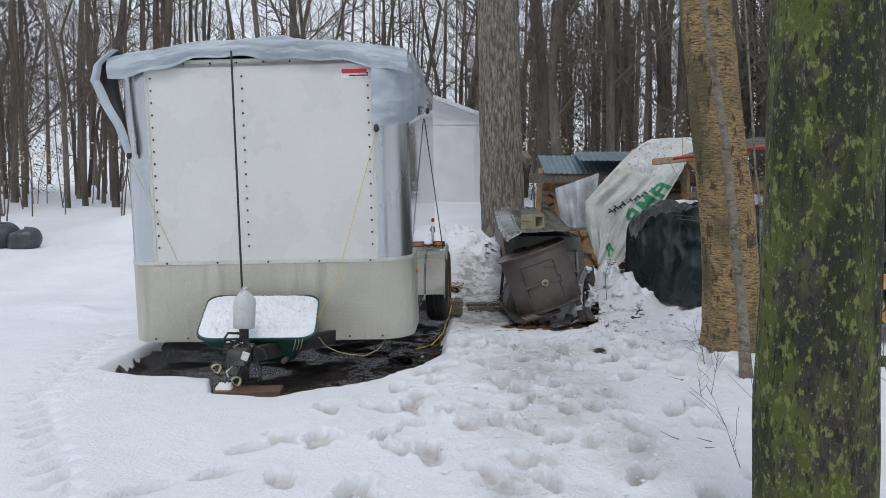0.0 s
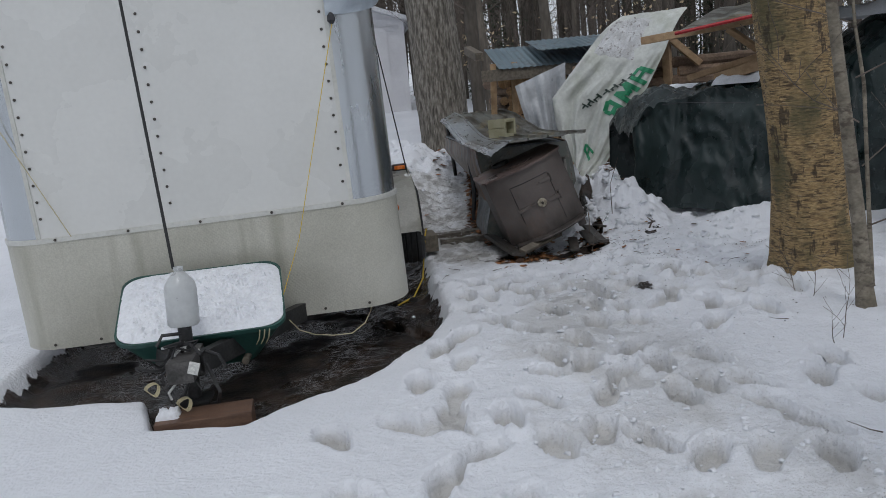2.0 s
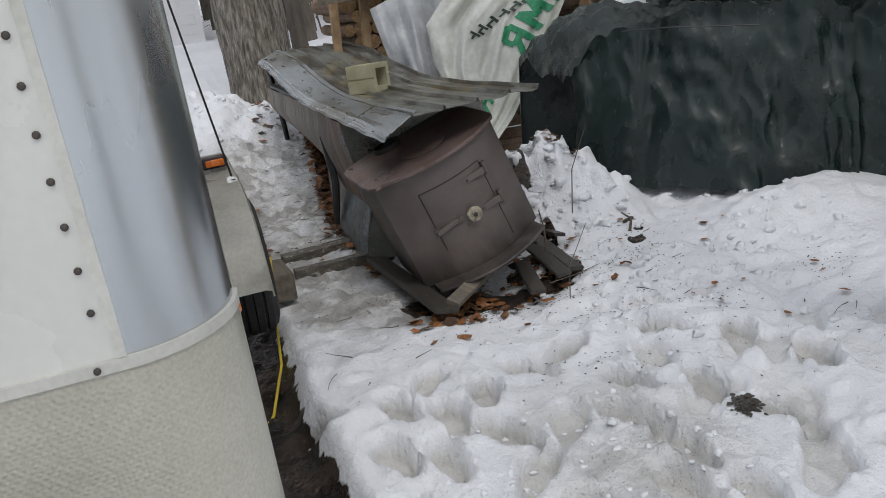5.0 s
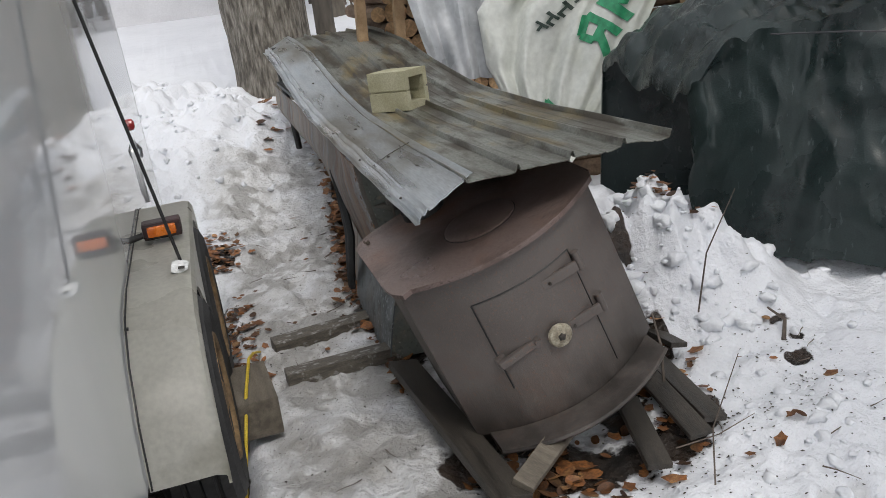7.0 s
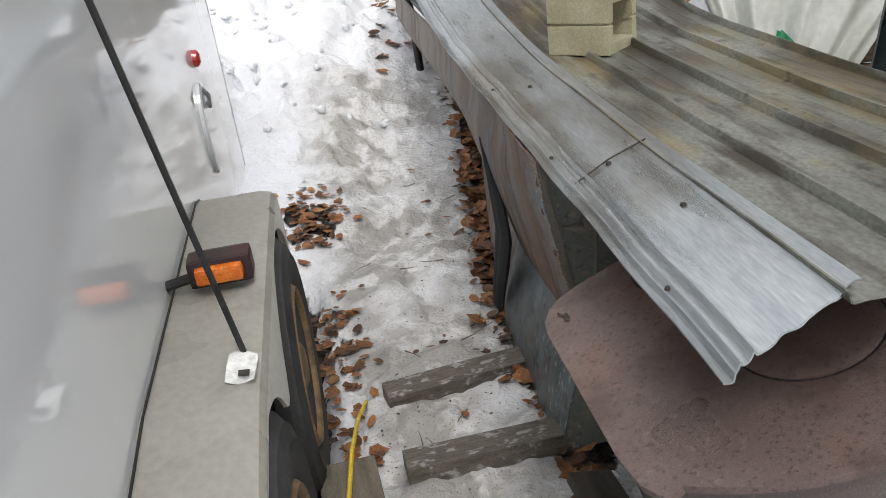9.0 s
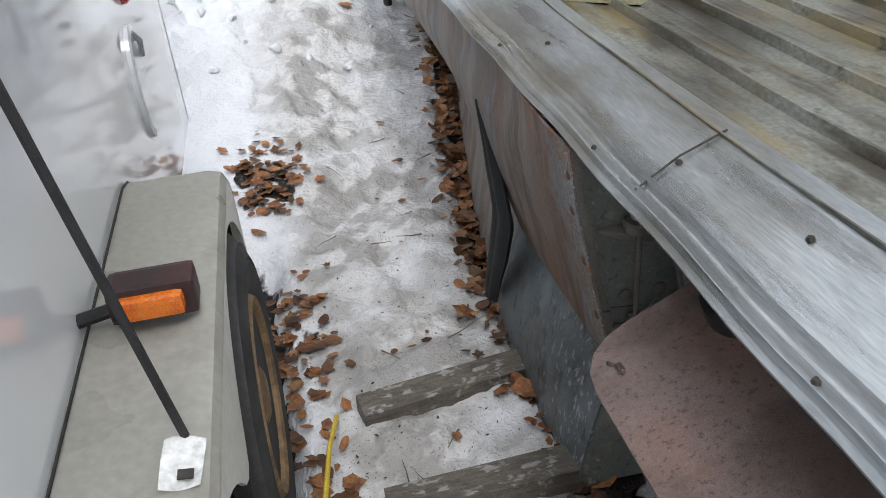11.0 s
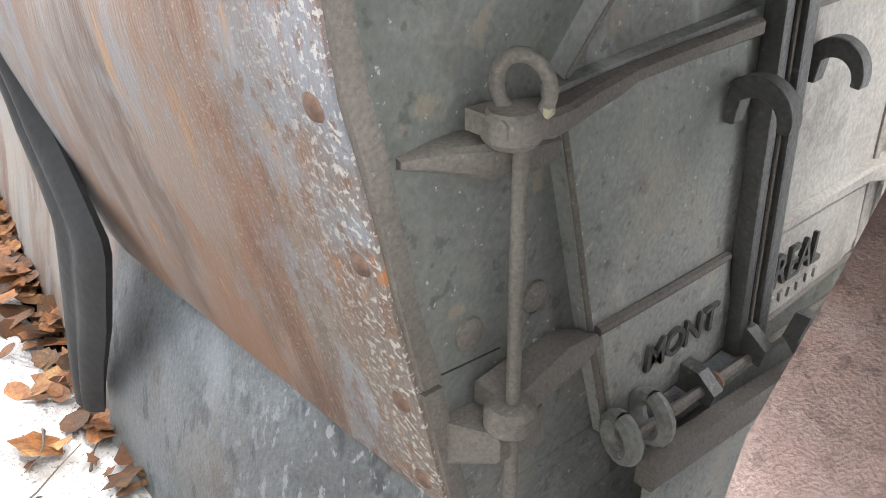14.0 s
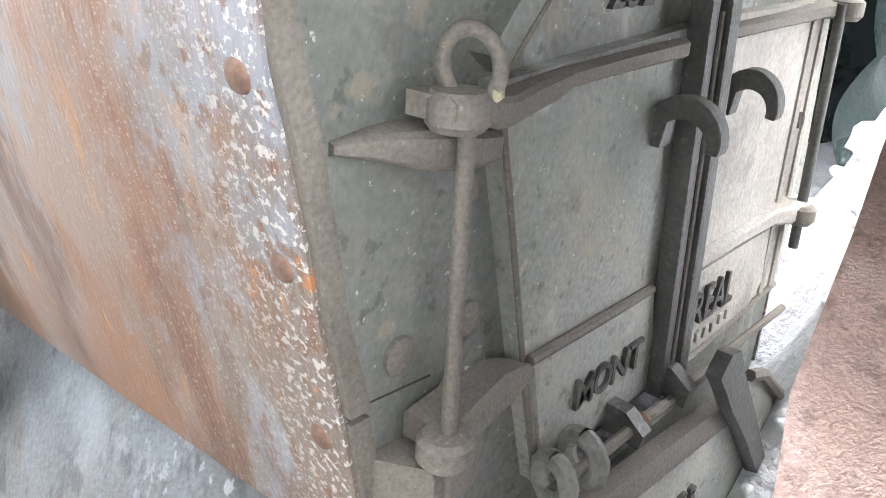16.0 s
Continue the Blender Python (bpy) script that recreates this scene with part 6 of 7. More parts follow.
WRAP_LEFT = [(0, (2.85, 11.15, 2.09)), (.38, (2.32, 10.95, 1.69)), (.60, (1.92, 11.05, 1.22)), (.80, (1.93, 11.0, .90)), (1, (2.02, 10.8, .55))]
WRAP_RIGHT = [(0, (3.48, 10.75, 2.10)), (.38, (3.10, 10.50, 1.64)), (.60, (2.78, 10.5, 1.09)), (.78, (2.52, 10.5, .685)), (.90, (2.345, 10.48, .45)), (1, (2.09, 10.4, .24))]


def along(line, v):
    """A point on a line of (share, point) pairs."""
    ks = [k for k, p in line]
    return Vector([float(np.interp(v, ks, [p[i] for k, p in line])) for i in range(3)])


def wrap_at(u, v):
    """The hanging wrap: u along its width, v from the ridge down to its foot."""
    p = along(WRAP_LEFT, v).lerp(along(WRAP_RIGHT, v), u)
    p.z += .05 * math.sin(min(v / .38, 1) * math.pi) - .10 * math.sin(math.pi * u) * smooth01(.2, .38, v) * smooth01(.6, .38, v)
    hang = smooth01(.3, .6, v)
    fold = (.040 * math.sin(u * 19 + 2.5 * noise.noise(Vector((u * 3, v * 2, 1)))) * (1 - .75 * smooth01(.5, .75, u)) + .016 * math.sin(u * 43 + 3 * noise.noise(Vector((u * 4, v * 3, 6))))) * hang + .035 * noise.noise(Vector((u * 5, v * 5, 4))) + .014 * abs(noise.noise(Vector((u * 14, v * 14, 8))))
    return p + Vector((-.35, -.9, .15)) * fold


def wrap_sheet():
    t = thing("plastic_wrap", "dirty white plastic lumber wrap with green print hung over the woodpile", "plastic sheet", 0, 0, 0)
    part("film", sheet(lambda u, v: wrap_at(1 - u, v), 90, 70, .003), WRAP, t, "", True)

    def second(u, v):
        p = Vector((1.53, 11.25, 1.40)).lerp(Vector((2.12, 11.12, 1.62)), u).lerp(Vector((1.64, 11.15, .84)).lerp(Vector((2.05, 11.02, .80)), u), v)
        return p + Vector((-.2, -.9, 0)) * (.045 * math.sin(u * 13 + v * 2) + .02 * math.sin(u * 31 - v * 3) + .03 * noise.noise(Vector((u * 4, v * 4, 2))))
    part("film", sheet(lambda u, v: second(u, v), 40, 24, .003), GREY_FILM, t, "greyish loose end of film", True)

    # printed strokes follow the film
    def stroke(u0, v0, u1, v1, w0, material, label, name="printed_stroke"):
        du, dv = (u1 - u0) * .8, (v1 - v0) * 2.2
        l = math.hypot(du, dv) or 1

        def fn(a, b):
            g = w0 * (b - .5)
            u, v = u0 + (u1 - u0) * a - dv / l * g / .8, v0 + (v1 - v0) * a + du / l * g / 2.2
            return wrap_at(u, v) + Vector((-.35, -.9, .15)) * .008
        part(name, sheet(fn, 12, 4, .002), material, t, label, True)
    # bold green blocks in a slanting row, a dark row beside them, and one block low down
    blocks = ([(-.75, -1, -.75, 1), (.75, -1, .75, 1), (-.75, .1, .75, .1), (-.75, 1, .75, 1)],
              [(-.8, -1, -.8, 1), (.8, -1, .8, 1), (-.8, 1, .0, -.4), (.0, -.4, .8, 1)],
              [(-.75, -1, -.75, 1), (-.75, 1, .75, .8), (.75, .8, .6, .05), (-.75, .0, .6, .0), (.0, .0, .9, -1)])
    for cu, cv, k, size in ((.86, .475, 0, .95), (.80, .555, 1, 1.0), (.755, .645, 2, 1.0), (.60, .885, 0, .75)):
        au, av, hu, hv = -.012 * size, .034 * size, -.115 * size, -.020 * size
        for p0, q0, p1, q1 in blocks[k]:
            stroke(cu + au * p0 + hu * q0, cv + av * p0 + hv * q0, cu + au * p1 + hu * q1, cv + av * p1 + hv * q1, .042 * size, GREEN, "bold green printed stroke")
    for k in range(7):
        cu, cv = .72 - .055 * k, .475 + .028 * k
        au, av, hu, hv = -.012, .010, -.040, -.008
        stroke(cu - au - hu, cv - av - hv, cu - au + hu, cv - av + hv, .018, BLACK_PRINT, "dark printed stroke")
        if k % 3:
            stroke(cu + au - hu, cv + av - hv, cu + au + hu * .2, cv + av + hv * .2, .018, BLACK_PRINT, "dark printed stroke")
        stroke(cu - au, cv - av, cu + au, cv + av, .016, BLACK_PRINT, "dark printed stroke")
    return t


wrap_sheet()


def wrap_snow():
    def fn(u, v):
        w = 1 + .18 * noise.noise(Vector((u * 5, v * 5, 3)))
        a, b = .08 + .52 * u * w, .12 + .24 * v * w
        e = min(u, 1 - u, v, 1 - v)
        p = wrap_at(a, b) + Vector((0, 0, .05 * min(1, e * 8) * (1 + noise.noise(Vector((u * 9, v * 9, 5)))) - .004))
        return p
    o = part("snow_patch", sheet(fn, 40, 24, .004), DIRTY_SNOW, None, "", True)
    tagged(o, "dirty snow lying on the plastic wrap", "snow")


wrap_snow()


# ---- things on and round the trailer ----
def place(lx, ly, lz):
    """A point of the trailer's own frame, in the world."""
    return TRAILER.matrix_basis @ Vector((lx, ly, lz))


def roof_tarp():
    half, top = TW / 2 + .02, TT + .05
    t = thing("roof_tarp", "grey-blue tarp tied over the roof of the trailer", "tarp", 0, 0, 0)
    t.matrix_basis = TRAILER.matrix_basis.copy()

    def wrinkle(x, y, z, amp):
        p = Vector((x, y, z))
        return amp * (noise.noise(p * 3.1) + .7 * abs(noise.noise(p * 6.7)) + .4 * noise.noise(p * 15))

    def over(u, v):
        q = (u - .5) * 2
        x = q * half
        arch = .13 * (1 - q * q)
        if v < .25:
            f = 1 - v / .25
            lip = .15 - .055 * math.exp(-((q + .1) / .45) ** 2) + .018 * math.sin(q * 7 + 1) + .012 * math.sin(q * 19)
            return (x, -.045 - .02 * math.sin(f * 3) + wrinkle(x, 0, f, .02), top + arch * (1 - .3 * f) - lip * f)
        y = -.04 + (TL + .1) * ((v - .25) / .75) ** 1.6
        return (x, y, top + arch + wrinkle(x, y * .7, 0, .022))
    part("tarp_sheet", sheet(lambda u, v: over(1 - u, v), 120, 60, .004), GREY_TARP, t, "", True)

    # flap round the corner and along the side
    path = corner_arc(1, 12) + [(TW / 2, TR + .06 * k) for k in range(1, 38)]
    way = [0.0]
    for (ax, ay), (bx, by) in zip(path, path[1:]):
        way.append(way[-1] + math.hypot(bx - ax, by - ay))

    def side(u, v):
        s0 = u * way[-1]
        x, y = float(np.interp(s0, way, [p[0] for p in path])), float(np.interp(s0, way, [p[1] for p in path]))
        drop = .60 - .26 * min(s0 / 1.5, 1) + .03 * math.sin(s0 * 5)
        z = top + .02 - drop * v
        nx, ny = (x - (TW / 2 - TR)) / TR, (y - TR) / TR
        if y > TR:
            nx, ny = 1, 0
        puff = .018 + .035 * math.exp(-((s0 - .55) / .3) ** 2) * math.sin(v * 2.6) + .025 * v * math.sin(s0 * 9 + v * 2) + wrinkle(s0, v, 5, .03)
        return (x + nx * puff, y + ny * puff - .02 * (1 - u), z)
    part("side_flap", sheet(lambda u, v: side(u, v), 90, 26, .004), GREY_TARP, t, "side of the tarp hanging over the corner", True)
    part("side_flap", sheet(lambda u, v: (-TW / 2 - .03 - wrinkle(u * 3, v, 2, .02), .35 + (1 - u) * 4.0, top + .02 - .16 * v), 40, 8, .004), GREY_TARP, t, "", True)

    # twisted corner on the other side, its dark back turned out
    outer = [(-1.14, 2.52), (-1.30, 2.40), (-1.335, 2.28), (-1.27, 2.13), (-1.18, 1.95), (-1.12, 1.82), (-1.085, 1.69)]
    inner = [(-1.02, 2.46), (-1.12, 2.42), (-1.15, 2.32), (-1.14, 2.18), (-1.11, 2.0), (-1.09, 1.84), (-1.075, 1.69)]

    def at(line, v):
        f = v * (len(line) - 1)
        k = min(int(f), len(line) - 2)
        g = f - k
        g = g * g * (3 - 2 * g)
        return line[k][0] + (line[k + 1][0] - line[k][0]) * g, line[k][1] + (line[k + 1][1] - line[k][1]) * g

    def twist(u, v):
        (xa, za), (xb, zb) = at(outer, v), at(inner, v)
        return (xa + (xb - xa) * u, .02 + .10 * math.sin(u * 3.1) * (1 - v) - .05 * (1 - u), za + (zb - za) * u)
    part("tarp_back", sheet(twist, 12, 36, .005), TARP_UNDER, t, "dark underside of the twisted tarp corner", True)

    def hem(u, v):
        xa, za = at(outer, v)
        w = .045 + .03 * math.sin(v * 3)
        return (xa - .012 + w * u, -.045 - .03 * math.sin(u * 3.1), za + .01 * math.sin(v * 20))
    part("tarp_hem", sheet(hem, 8, 40, .005), GREY_TARP, t, "grey outer hem of the twisted corner", True)
    for p in ((TW / 2 - TR + .03, -.06, top - .60), (TW / 2 + .05, 2.32, top - .34), (-1.08, -.02, 1.68)):
        part("tie_knot", lathe([(.008, -.03), (.024, -.01), (.02, .02), (.006, .035)], 8, None, Matrix.Translation(p)), TARP_UNDER, t, "dark knotted tarp corner")
    return t


roof_tarp()

YELLOW = mat("yellow_cord", [(.62, .44, .03), (.74, .55, .06)], 30, .6, 0, .2, 300)
BLACK_CORD = mat("black_cord", [(.012, .012, .013), (.025, .025, .025)], 30, .6, 0, .2, 300)
PALE_CORD = mat("pale_rope", [(.45, .40, .25), (.55, .50, .33)], 30, .8, 0, .2, 300)


def cord(name, label, pts, r, material, sub=8, sag=0.0):
    """A cord through the points, each stretch hanging a little."""
    out = []
    pts = [Vector(p) for p in pts]
    for a, b in zip(pts, pts[1:]):
        for k in range(sub):
            f = k / sub
            p = a.lerp(b, f)
            p.z -= sag * 4 * f * (1 - f)
            out.append(p)
    out.append(pts[-1])
    o = part(name, tubed(out, r, 6), material, None, "", True)
    return tagged(o, label, "cord")


half = TW / 2
cord("elastic_cord", "black elastic cord tying the tarp down at the front", [place(-.19, -.07, 2.48), (-1.38, 5.42, .66)], .0085, BLACK_CORD)
cord("elastic_cord", "black elastic cord tying the tarp down to the fender", [(-.19, 8.62, 2.15), (.02, 8.735, .697)], .006, BLACK_CORD)
cord("rope", "thin yellow cord tied from the tarp to the tongue", [place(half - .24, -.07, 1.82), place(.58, -.05, .62), (-.93, 5.75, .30)], .0025, YELLOW)
cord("rope", "thin yellow cord tied from the tarp corner", [place(-1.08, -.02, 1.66), place(-.72, -.03, .80)], .003, PALE_CORD)
cord("rope", "yellow cord lying along the ground past the wheels", [(.22, 9.62, gz(.22, 9.62) + .01), (.19, 9.4, .05), (.165, 9.14, .142), (.13, 8.84, .142), (.10, 8.72, .03), (.03, 8.2, gz(.03, 8.2) + .01), (-.08, 7.8, gz(-.08, 7.8) + .01), (-.22, 7.5, gz(-.22, 7.5) + .01)], .0065, YELLOW, 5)
cord("rope", "pale rope sagging from the barrow to the trailer corner", [(-.87, 5.70, .26), (-.83, 5.80, .17), (-.76, 5.9, .11), (-.66, 5.98, .07), (-.55, 6.05, .05), (-.47, 6.18, .07), (-.43, 6.3, .11), (-.40, 6.36, .18)], .0035, PALE_CORD, 5)

tag = part("price_tag", sheet(lambda u, v: (.052 * u, -.080 * v, .006 * math.sin(u * 4 + v * 3) + .004 * v), 8, 10, .001), mat("paper_tag", [(.62, .63, .62), (.74, .75, .74)], 10, .6, 0, .1, 80), None, "", True)
tag.matrix_basis = pose(-.01, 8.735, place(1.37, 2.47, .585).z + .016, 10, 4, -4)
tagged(tag, "white paper tag tied on the fender", "tag")
part("barcode", boxed((.033, -.064, .010), (.020, .014, .003)), DARK_SCREW, tag, "dark printed bars")


def wheelbarrow():
    t = thing("wheelbarrow", "green plastic wheelbarrow tray filled with snow, leaning on the trailer tongue", "wheelbarrow", -1.31, 5.50, .285, 23, 0, 5.5)
    GREENP = mat("dark_green_plastic", [(.012, .055, .045), (.025, .085, .07)], 4, .45, 0, .1, 60, fine=.1)
    W, D, H = .86, .62, .26

    def outline(w, d, cy, r, n=6):
        pts = []
        for sx, sy, a0 in ((1, 1, 0), (-1, 1, 90), (-1, -1, 180), (1, -1, 270)):
            for k in range(n + 1):
                a = radians(a0 + 90 * k / n)
                pts.append((sx * (w / 2 - r) + r * math.cos(a), cy + sy * (d / 2 - r) + r * math.sin(a)))
        return pts
    bm = bmesh.new()
    levels = [(W + .022, D + .022, D / 2, .105, -.022), (W + .022, D + .022, D / 2, .105, 0.0), (W, D, D / 2, .10, 0.0), (W - .02, D - .02, D / 2, .10, -.03), (W * .62, D * .66, D / 2 - .03, .08, -H)]
    inner = [[bm.verts.new((x, y, z)) for x, y in outline(w, d, cy, r)] for w, d, cy, r, z in levels]
    outer = [[bm.verts.new((x, y, z)) for x, y in outline(w, d, cy, r)] for w, d, cy, r, z in ((W * .64, D * .69, D / 2 - .03, .08, -H - .008), (W - .005, D - .005, D / 2, .10, -.03))]
    seq = inner + outer
    n = len(seq[0])
    for a, b in zip(seq, seq[1:]):
        for k in range(n):
            try:
                bm.faces.new((a[k], a[(k + 1) % n], b[(k + 1) % n], b[k]))
            except ValueError:
                pass
    bm.faces.new(inner[-1])
    bm.faces.new(outer[0])
    for k in range(n):
        bm.faces.new((seq[-1][k], seq[-1][(k + 1) % n], seq[0][(k + 1) % n], seq[0][k]))
    bmesh.ops.recalc_face_normals(bm, faces=bm.faces)
    part("tray", bm, GREENP, t, "", True)
    for sx in (-1, 1):
        part("handle", tubed([(sx * .20, -.02, -.20), (sx * .27, .35, -.30), (sx * .30, .60, -.30)], .02, 8), OLD_WOOD, t)
    for dx in (.30, .325, .35):
        part("tie", tubed([(dx, -.03, .0), (dx - .01, -.02, -.06), (dx - .03, .01, -.12)], .0035, 5), PALE_CORD, t, "loop of yellow cord round the rim")
    return t


wheelbarrow()


def tray_snow():
    def fn(u, v):
        a, b = (u - .5) * 2, (v - .5) * 2
        e = 1 - max(abs(a), abs(b)) ** 8
        q = 1 / (a ** 6 + b ** 6 + 1e-6) ** (1 / 6) * max(abs(a), abs(b)) if (a or b) else 1
        h = .018 * noise.noise(Vector((a * 9, b * 7, 0))) + .034 * abs(noise.noise(Vector((a * 17, b * 13, 3)))) - .012
        return (a * .437 * min(q, 1), .31 + b * .314 * min(q, 1), -.002 + .030 * e + h * e)
    o = part("barrow_snow", sheet(fn, 110, 84, .01), FRESH_SNOW, None, "", True)
    o.matrix_basis = pose(-1.31, 5.50, .285, 23, 0, 5.5)
    tagged(o, "old pitted snow filling the barrow tray", "snow")


tray_snow()


def jug():
    t = thing("plastic_jug", "cloudy white plastic jug upturned on the jack", "jug", -1.36, 5.38, .375, -4, 3, 20)
    JUG = mat("cloudy_plastic", [(.60, .62, .62), (.70, .72, .72)], 5, .35, 0, .1, 40, fine=.05)
    JUG.node_tree.nodes["Principled BSDF"].inputs["Transmission Weight"].default_value = .25
    m = Matrix.Diagonal((.86, .72, .96, 1))
    part("jug_body", lathe([(.082, 0), (.092, .012), (.093, .19), (.085, .225), (.045, .272), (.026, .285), (.026, .30)], 20, None, m), JUG, t, "", True)
    part("jug_cap", lathe([(.028, .293), (.028, .312), (.01, .314)], 16, None, m), JUG, t)
    return t


jug()


def tongue():
    t = thing("trailer_tongue", "dirty black steel tongue with coupler, jack and tangled wiring", "trailer tongue", -1.36, 5.32, 0, 0, 0, 0)
    for sx in (-1, 1):
        p, q = Vector((sx * .06, .0, .19)), Vector((sx * .52, .92, .17))
        d = q - p
        part("frame_rail", boxed((p + q) / 2, (d.length, .055, .11), d.to_track_quat("X", "Z").to_matrix().to_4x4(), .006), BLACK_METAL, t)
    part("coupler", boxed((0, -.02, .20), (.13, .34, .11), None, .02), mat("greasy_steel", [(.05, .048, .045), (.13, .125, .12)], 12, .55, .4, .3, 80), t, "greasy steel coupler")
    part("jack_tube", tubed([(0, .06, -.02), (0, .06, .40)], .034, 14), BLACK_METAL, t, "upright jack tube", True)
    part("jack_foot", boxed((0, .06, -.015), (.17, .15, .02), None, .004), BLACK_METAL, t)
    part("jack_crank", tubed([(0, .04, .34), (-.10, .0, .35), (-.13, -.02, .30)], .009, 8), BLACK_METAL, t)
    rs = random.Random(4)
    for k in range(9):
        pts = [(rs.uniform(-.05, .05), -.02, .30)]
        for i in range(5):
            pts.append((pts[-1][0] + rs.uniform(-.09, .09), pts[-1][1] + rs.uniform(-.06, .05), pts[-1][2] + rs.uniform(-.09, .03)))
        part("wire", tubed(pts, rs.choice((.005, .007, .009)), 5), BLACK_CORD if k < 7 else mat("pale_wire", [(.5, .5, .48), (.6, .6, .58)], 5, .5, 0, 0), t, "", True)
    for cx, cz in ((-.16, .12), (-.02, .03)):
        for j in range(4):
            loop = [(cx + .030 * math.cos(a) + .006 * j, -.12 + .02 * math.sin(a * 2) - .01 * j, cz + .030 * math.sin(a)) for a in (2 * math.pi * k / 14 for k in range(15))]
            part("yellow_coil", tubed(loop, .0025, 5, False), PALE_CORD, t, "coil of yellow cord", True)
    part("safety_chain", tubed([(.10, -.05, .20), (.16, -.10, .06), (.13, -.02, -.02), (.09, .03, -.04)], .010, 6), BLACK_METAL, t)
    part("breakaway_tag", boxed((.07, -.19, .22), (.05, .006, .06), Matrix.Rotation(radians(20), 4, "Y")), mat("pale_label", [(.55, .55, .52), (.66, .66, .62)], 10, .6, 0, 0), t, "small pale label")
    return t


tongue()
b = part("timber_block", boxed((0, 0, 0), (.46, .20, .12), None, .008), mat("wet_brown_timber", [(.10, .055, .035), (.17, .10, .065)], 6, .6, 0, .4, 60, (1, 6, 6), fine=.2), None)
b.matrix_basis = pose(-1.28, 5.18, -.08, 0, 0, 4)
tagged(b, "wet brown timber block under the jack", "block")
snow_cap("snow_patch", "lump of snow on the timber block", -1.45, 5.17, -.025, .11, .10, .04, 12)
b = part("timber_block", boxed((0, 0, 0), (.15, .34, .15), None, .008), OLD_WOOD, None)
b.matrix_basis = pose(.155, 8.95, .055, 0, 0, 3)
tagged(b, "weathered timber block chocking the trailer wheel", "block")

# ---- boards, sticks and posts ----
for name, label, x, y, z, sx, sy, sz, rx, ry, rz in (
        ("board", "weathered board frozen into the icy path", .53, 9.62, -.022, .50, .085, .06, 6, 0, 9),
        ("board", "weathered board frozen into the icy path", .55, 9.24, -.022, .50, .10, .06, -4, 0, 3),
        ("board", "wet broken board under the stove", .79, 8.48, .03, .12, 1.05, .03, 0, 12, 4),
        ("board", "split board propped before the stove", 1.06, 8.14, .08, .50, .07, .03, 18, -8, 38),
        ("board", "dark broken board under the stove", 1.585, 8.36, .065, .085, .62, .022, 4, 10, -2),
        ("board", "dark broken board under the stove", 1.485, 8.20, .070, .075, .46, .020, 3, -8, -5),
        ("board", "dark board beside the stove", 1.69, 8.70, .080, .07, .46, .020, -5, 12, 1),
        ("board", "dark broken board under the stove", 1.33, 8.10, .04, .08, .36, .022, 6, 4, -12),
        ("board", "short board beside the furnace post", .83, 12.42, .12, .22, .06, .05, 0, 0, 10)):
    b = part(name, boxed((0, 0, 0), (sx, sy, sz), None, .004), ICY_WOOD if y > 9 and y < 10 else WET_WOOD if "dark" in label or "wet" in label else OLD_WOOD, None)
    b.matrix_basis = pose(x, y, z, rx, ry, rz)
    tagged(b, label, "board", "broken boards")
t = thing("pipe_post", "rusty iron pipe post holding up the tin cover", "post", .875, 12.5, .12)
part("pipe", tubed([(0, 0, 0), (-.03, 0, .5), (-.075, 0, .95)], .024, 12), BLACK_METAL, t, "", True)
part("pipe_joint", tubed([(-.03, 0, .44), (-.035, 0, .53)], .036, 12), BLACK_METAL, t, "", True)
part("pipe_foot", tubed([(.002, 0, -.04), (0, 0, .05)], .034, 12), BLACK_METAL, t, "", True)


# ---- logs, bags and the stand at the wood's edge ----
def round_log(x, y, z, ln, r, rz, label, endmat=ORANGE_END):
    t = thing("cut_log", label, "log", x, y, z, 0, 0, rz, group="cut logs")
    part("bark", tubed([(0, 0, 0), (ln * .3, .01, .005), (ln * .7, -.008, 0), (ln, 0, .006)], [r, r * .97, r * 1.02, r * .98], 16), MOSSY_BARK, t, "", True)
    part("cut_end", lathe([(r * .96, -.006), (r * .93, .002)], 20, None, Matrix.Translation((-.001, 0, 0)) @ Matrix.Rotation(radians(-90), 4, "Y")), endmat, t, "fresh orange cut end")


for x, y, z, r in ((3.44, 6.48, .71, .085), (3.69, 6.50, .81, .075), (3.57, 6.52, .54, .06), (3.71, 6.48, .42, .07), (3.84, 6.50, .32, .07), (3.92, 6.5, .17, .085), (3.80, 6.52, .62, .07), (3.95, 6.5, .48, .08)):
    round_log(x, y, z, 1.1, r, 58, "mossy log with a fresh orange cut end, stacked")
round_log(3.1, 6.02, .05, 1.1, .085, -40, "mossy log lying in the snow", LOG_END)
b = part("plank", boxed((0, 0, 0), (1.2, .2, .035), None, .004), OLD_WOOD, None)
b.matrix_basis = pose(4.3, 6.5, .98, 0, -6, -12)
tagged(b, "grey plank lying over the logs", "plank")


def sack(x, y, r, h, rz, seed):
    def fn(u, v):
        a, q = 2 * math.pi * u, v * math.pi
        rr = r * math.sin(q) ** .55 * (1 + .12 * noise.noise(Vector((math.cos(a) * 2 + seed, math.sin(a) * 2, v * 3))))
        return (rr * math.cos(a), rr * .8 * math.sin(a), h * (1 - math.cos(q)) / 2 * (1 + .1 * math.cos(a)))
    o = part("plastic_barrel", sheet(fn, 24, 14, .006), mat("slate_plastic", [(.035, .045, .055), (.07, .085, .10)], 3, .4, 0, .2, 30), None, "", True)
    o.matrix_basis = pose(x, y, gz(x, y) - .05, 0, 0, rz)
    tagged(o, "slate-coloured plastic barrel lying in snow", "barrel", "barrels by the stand")


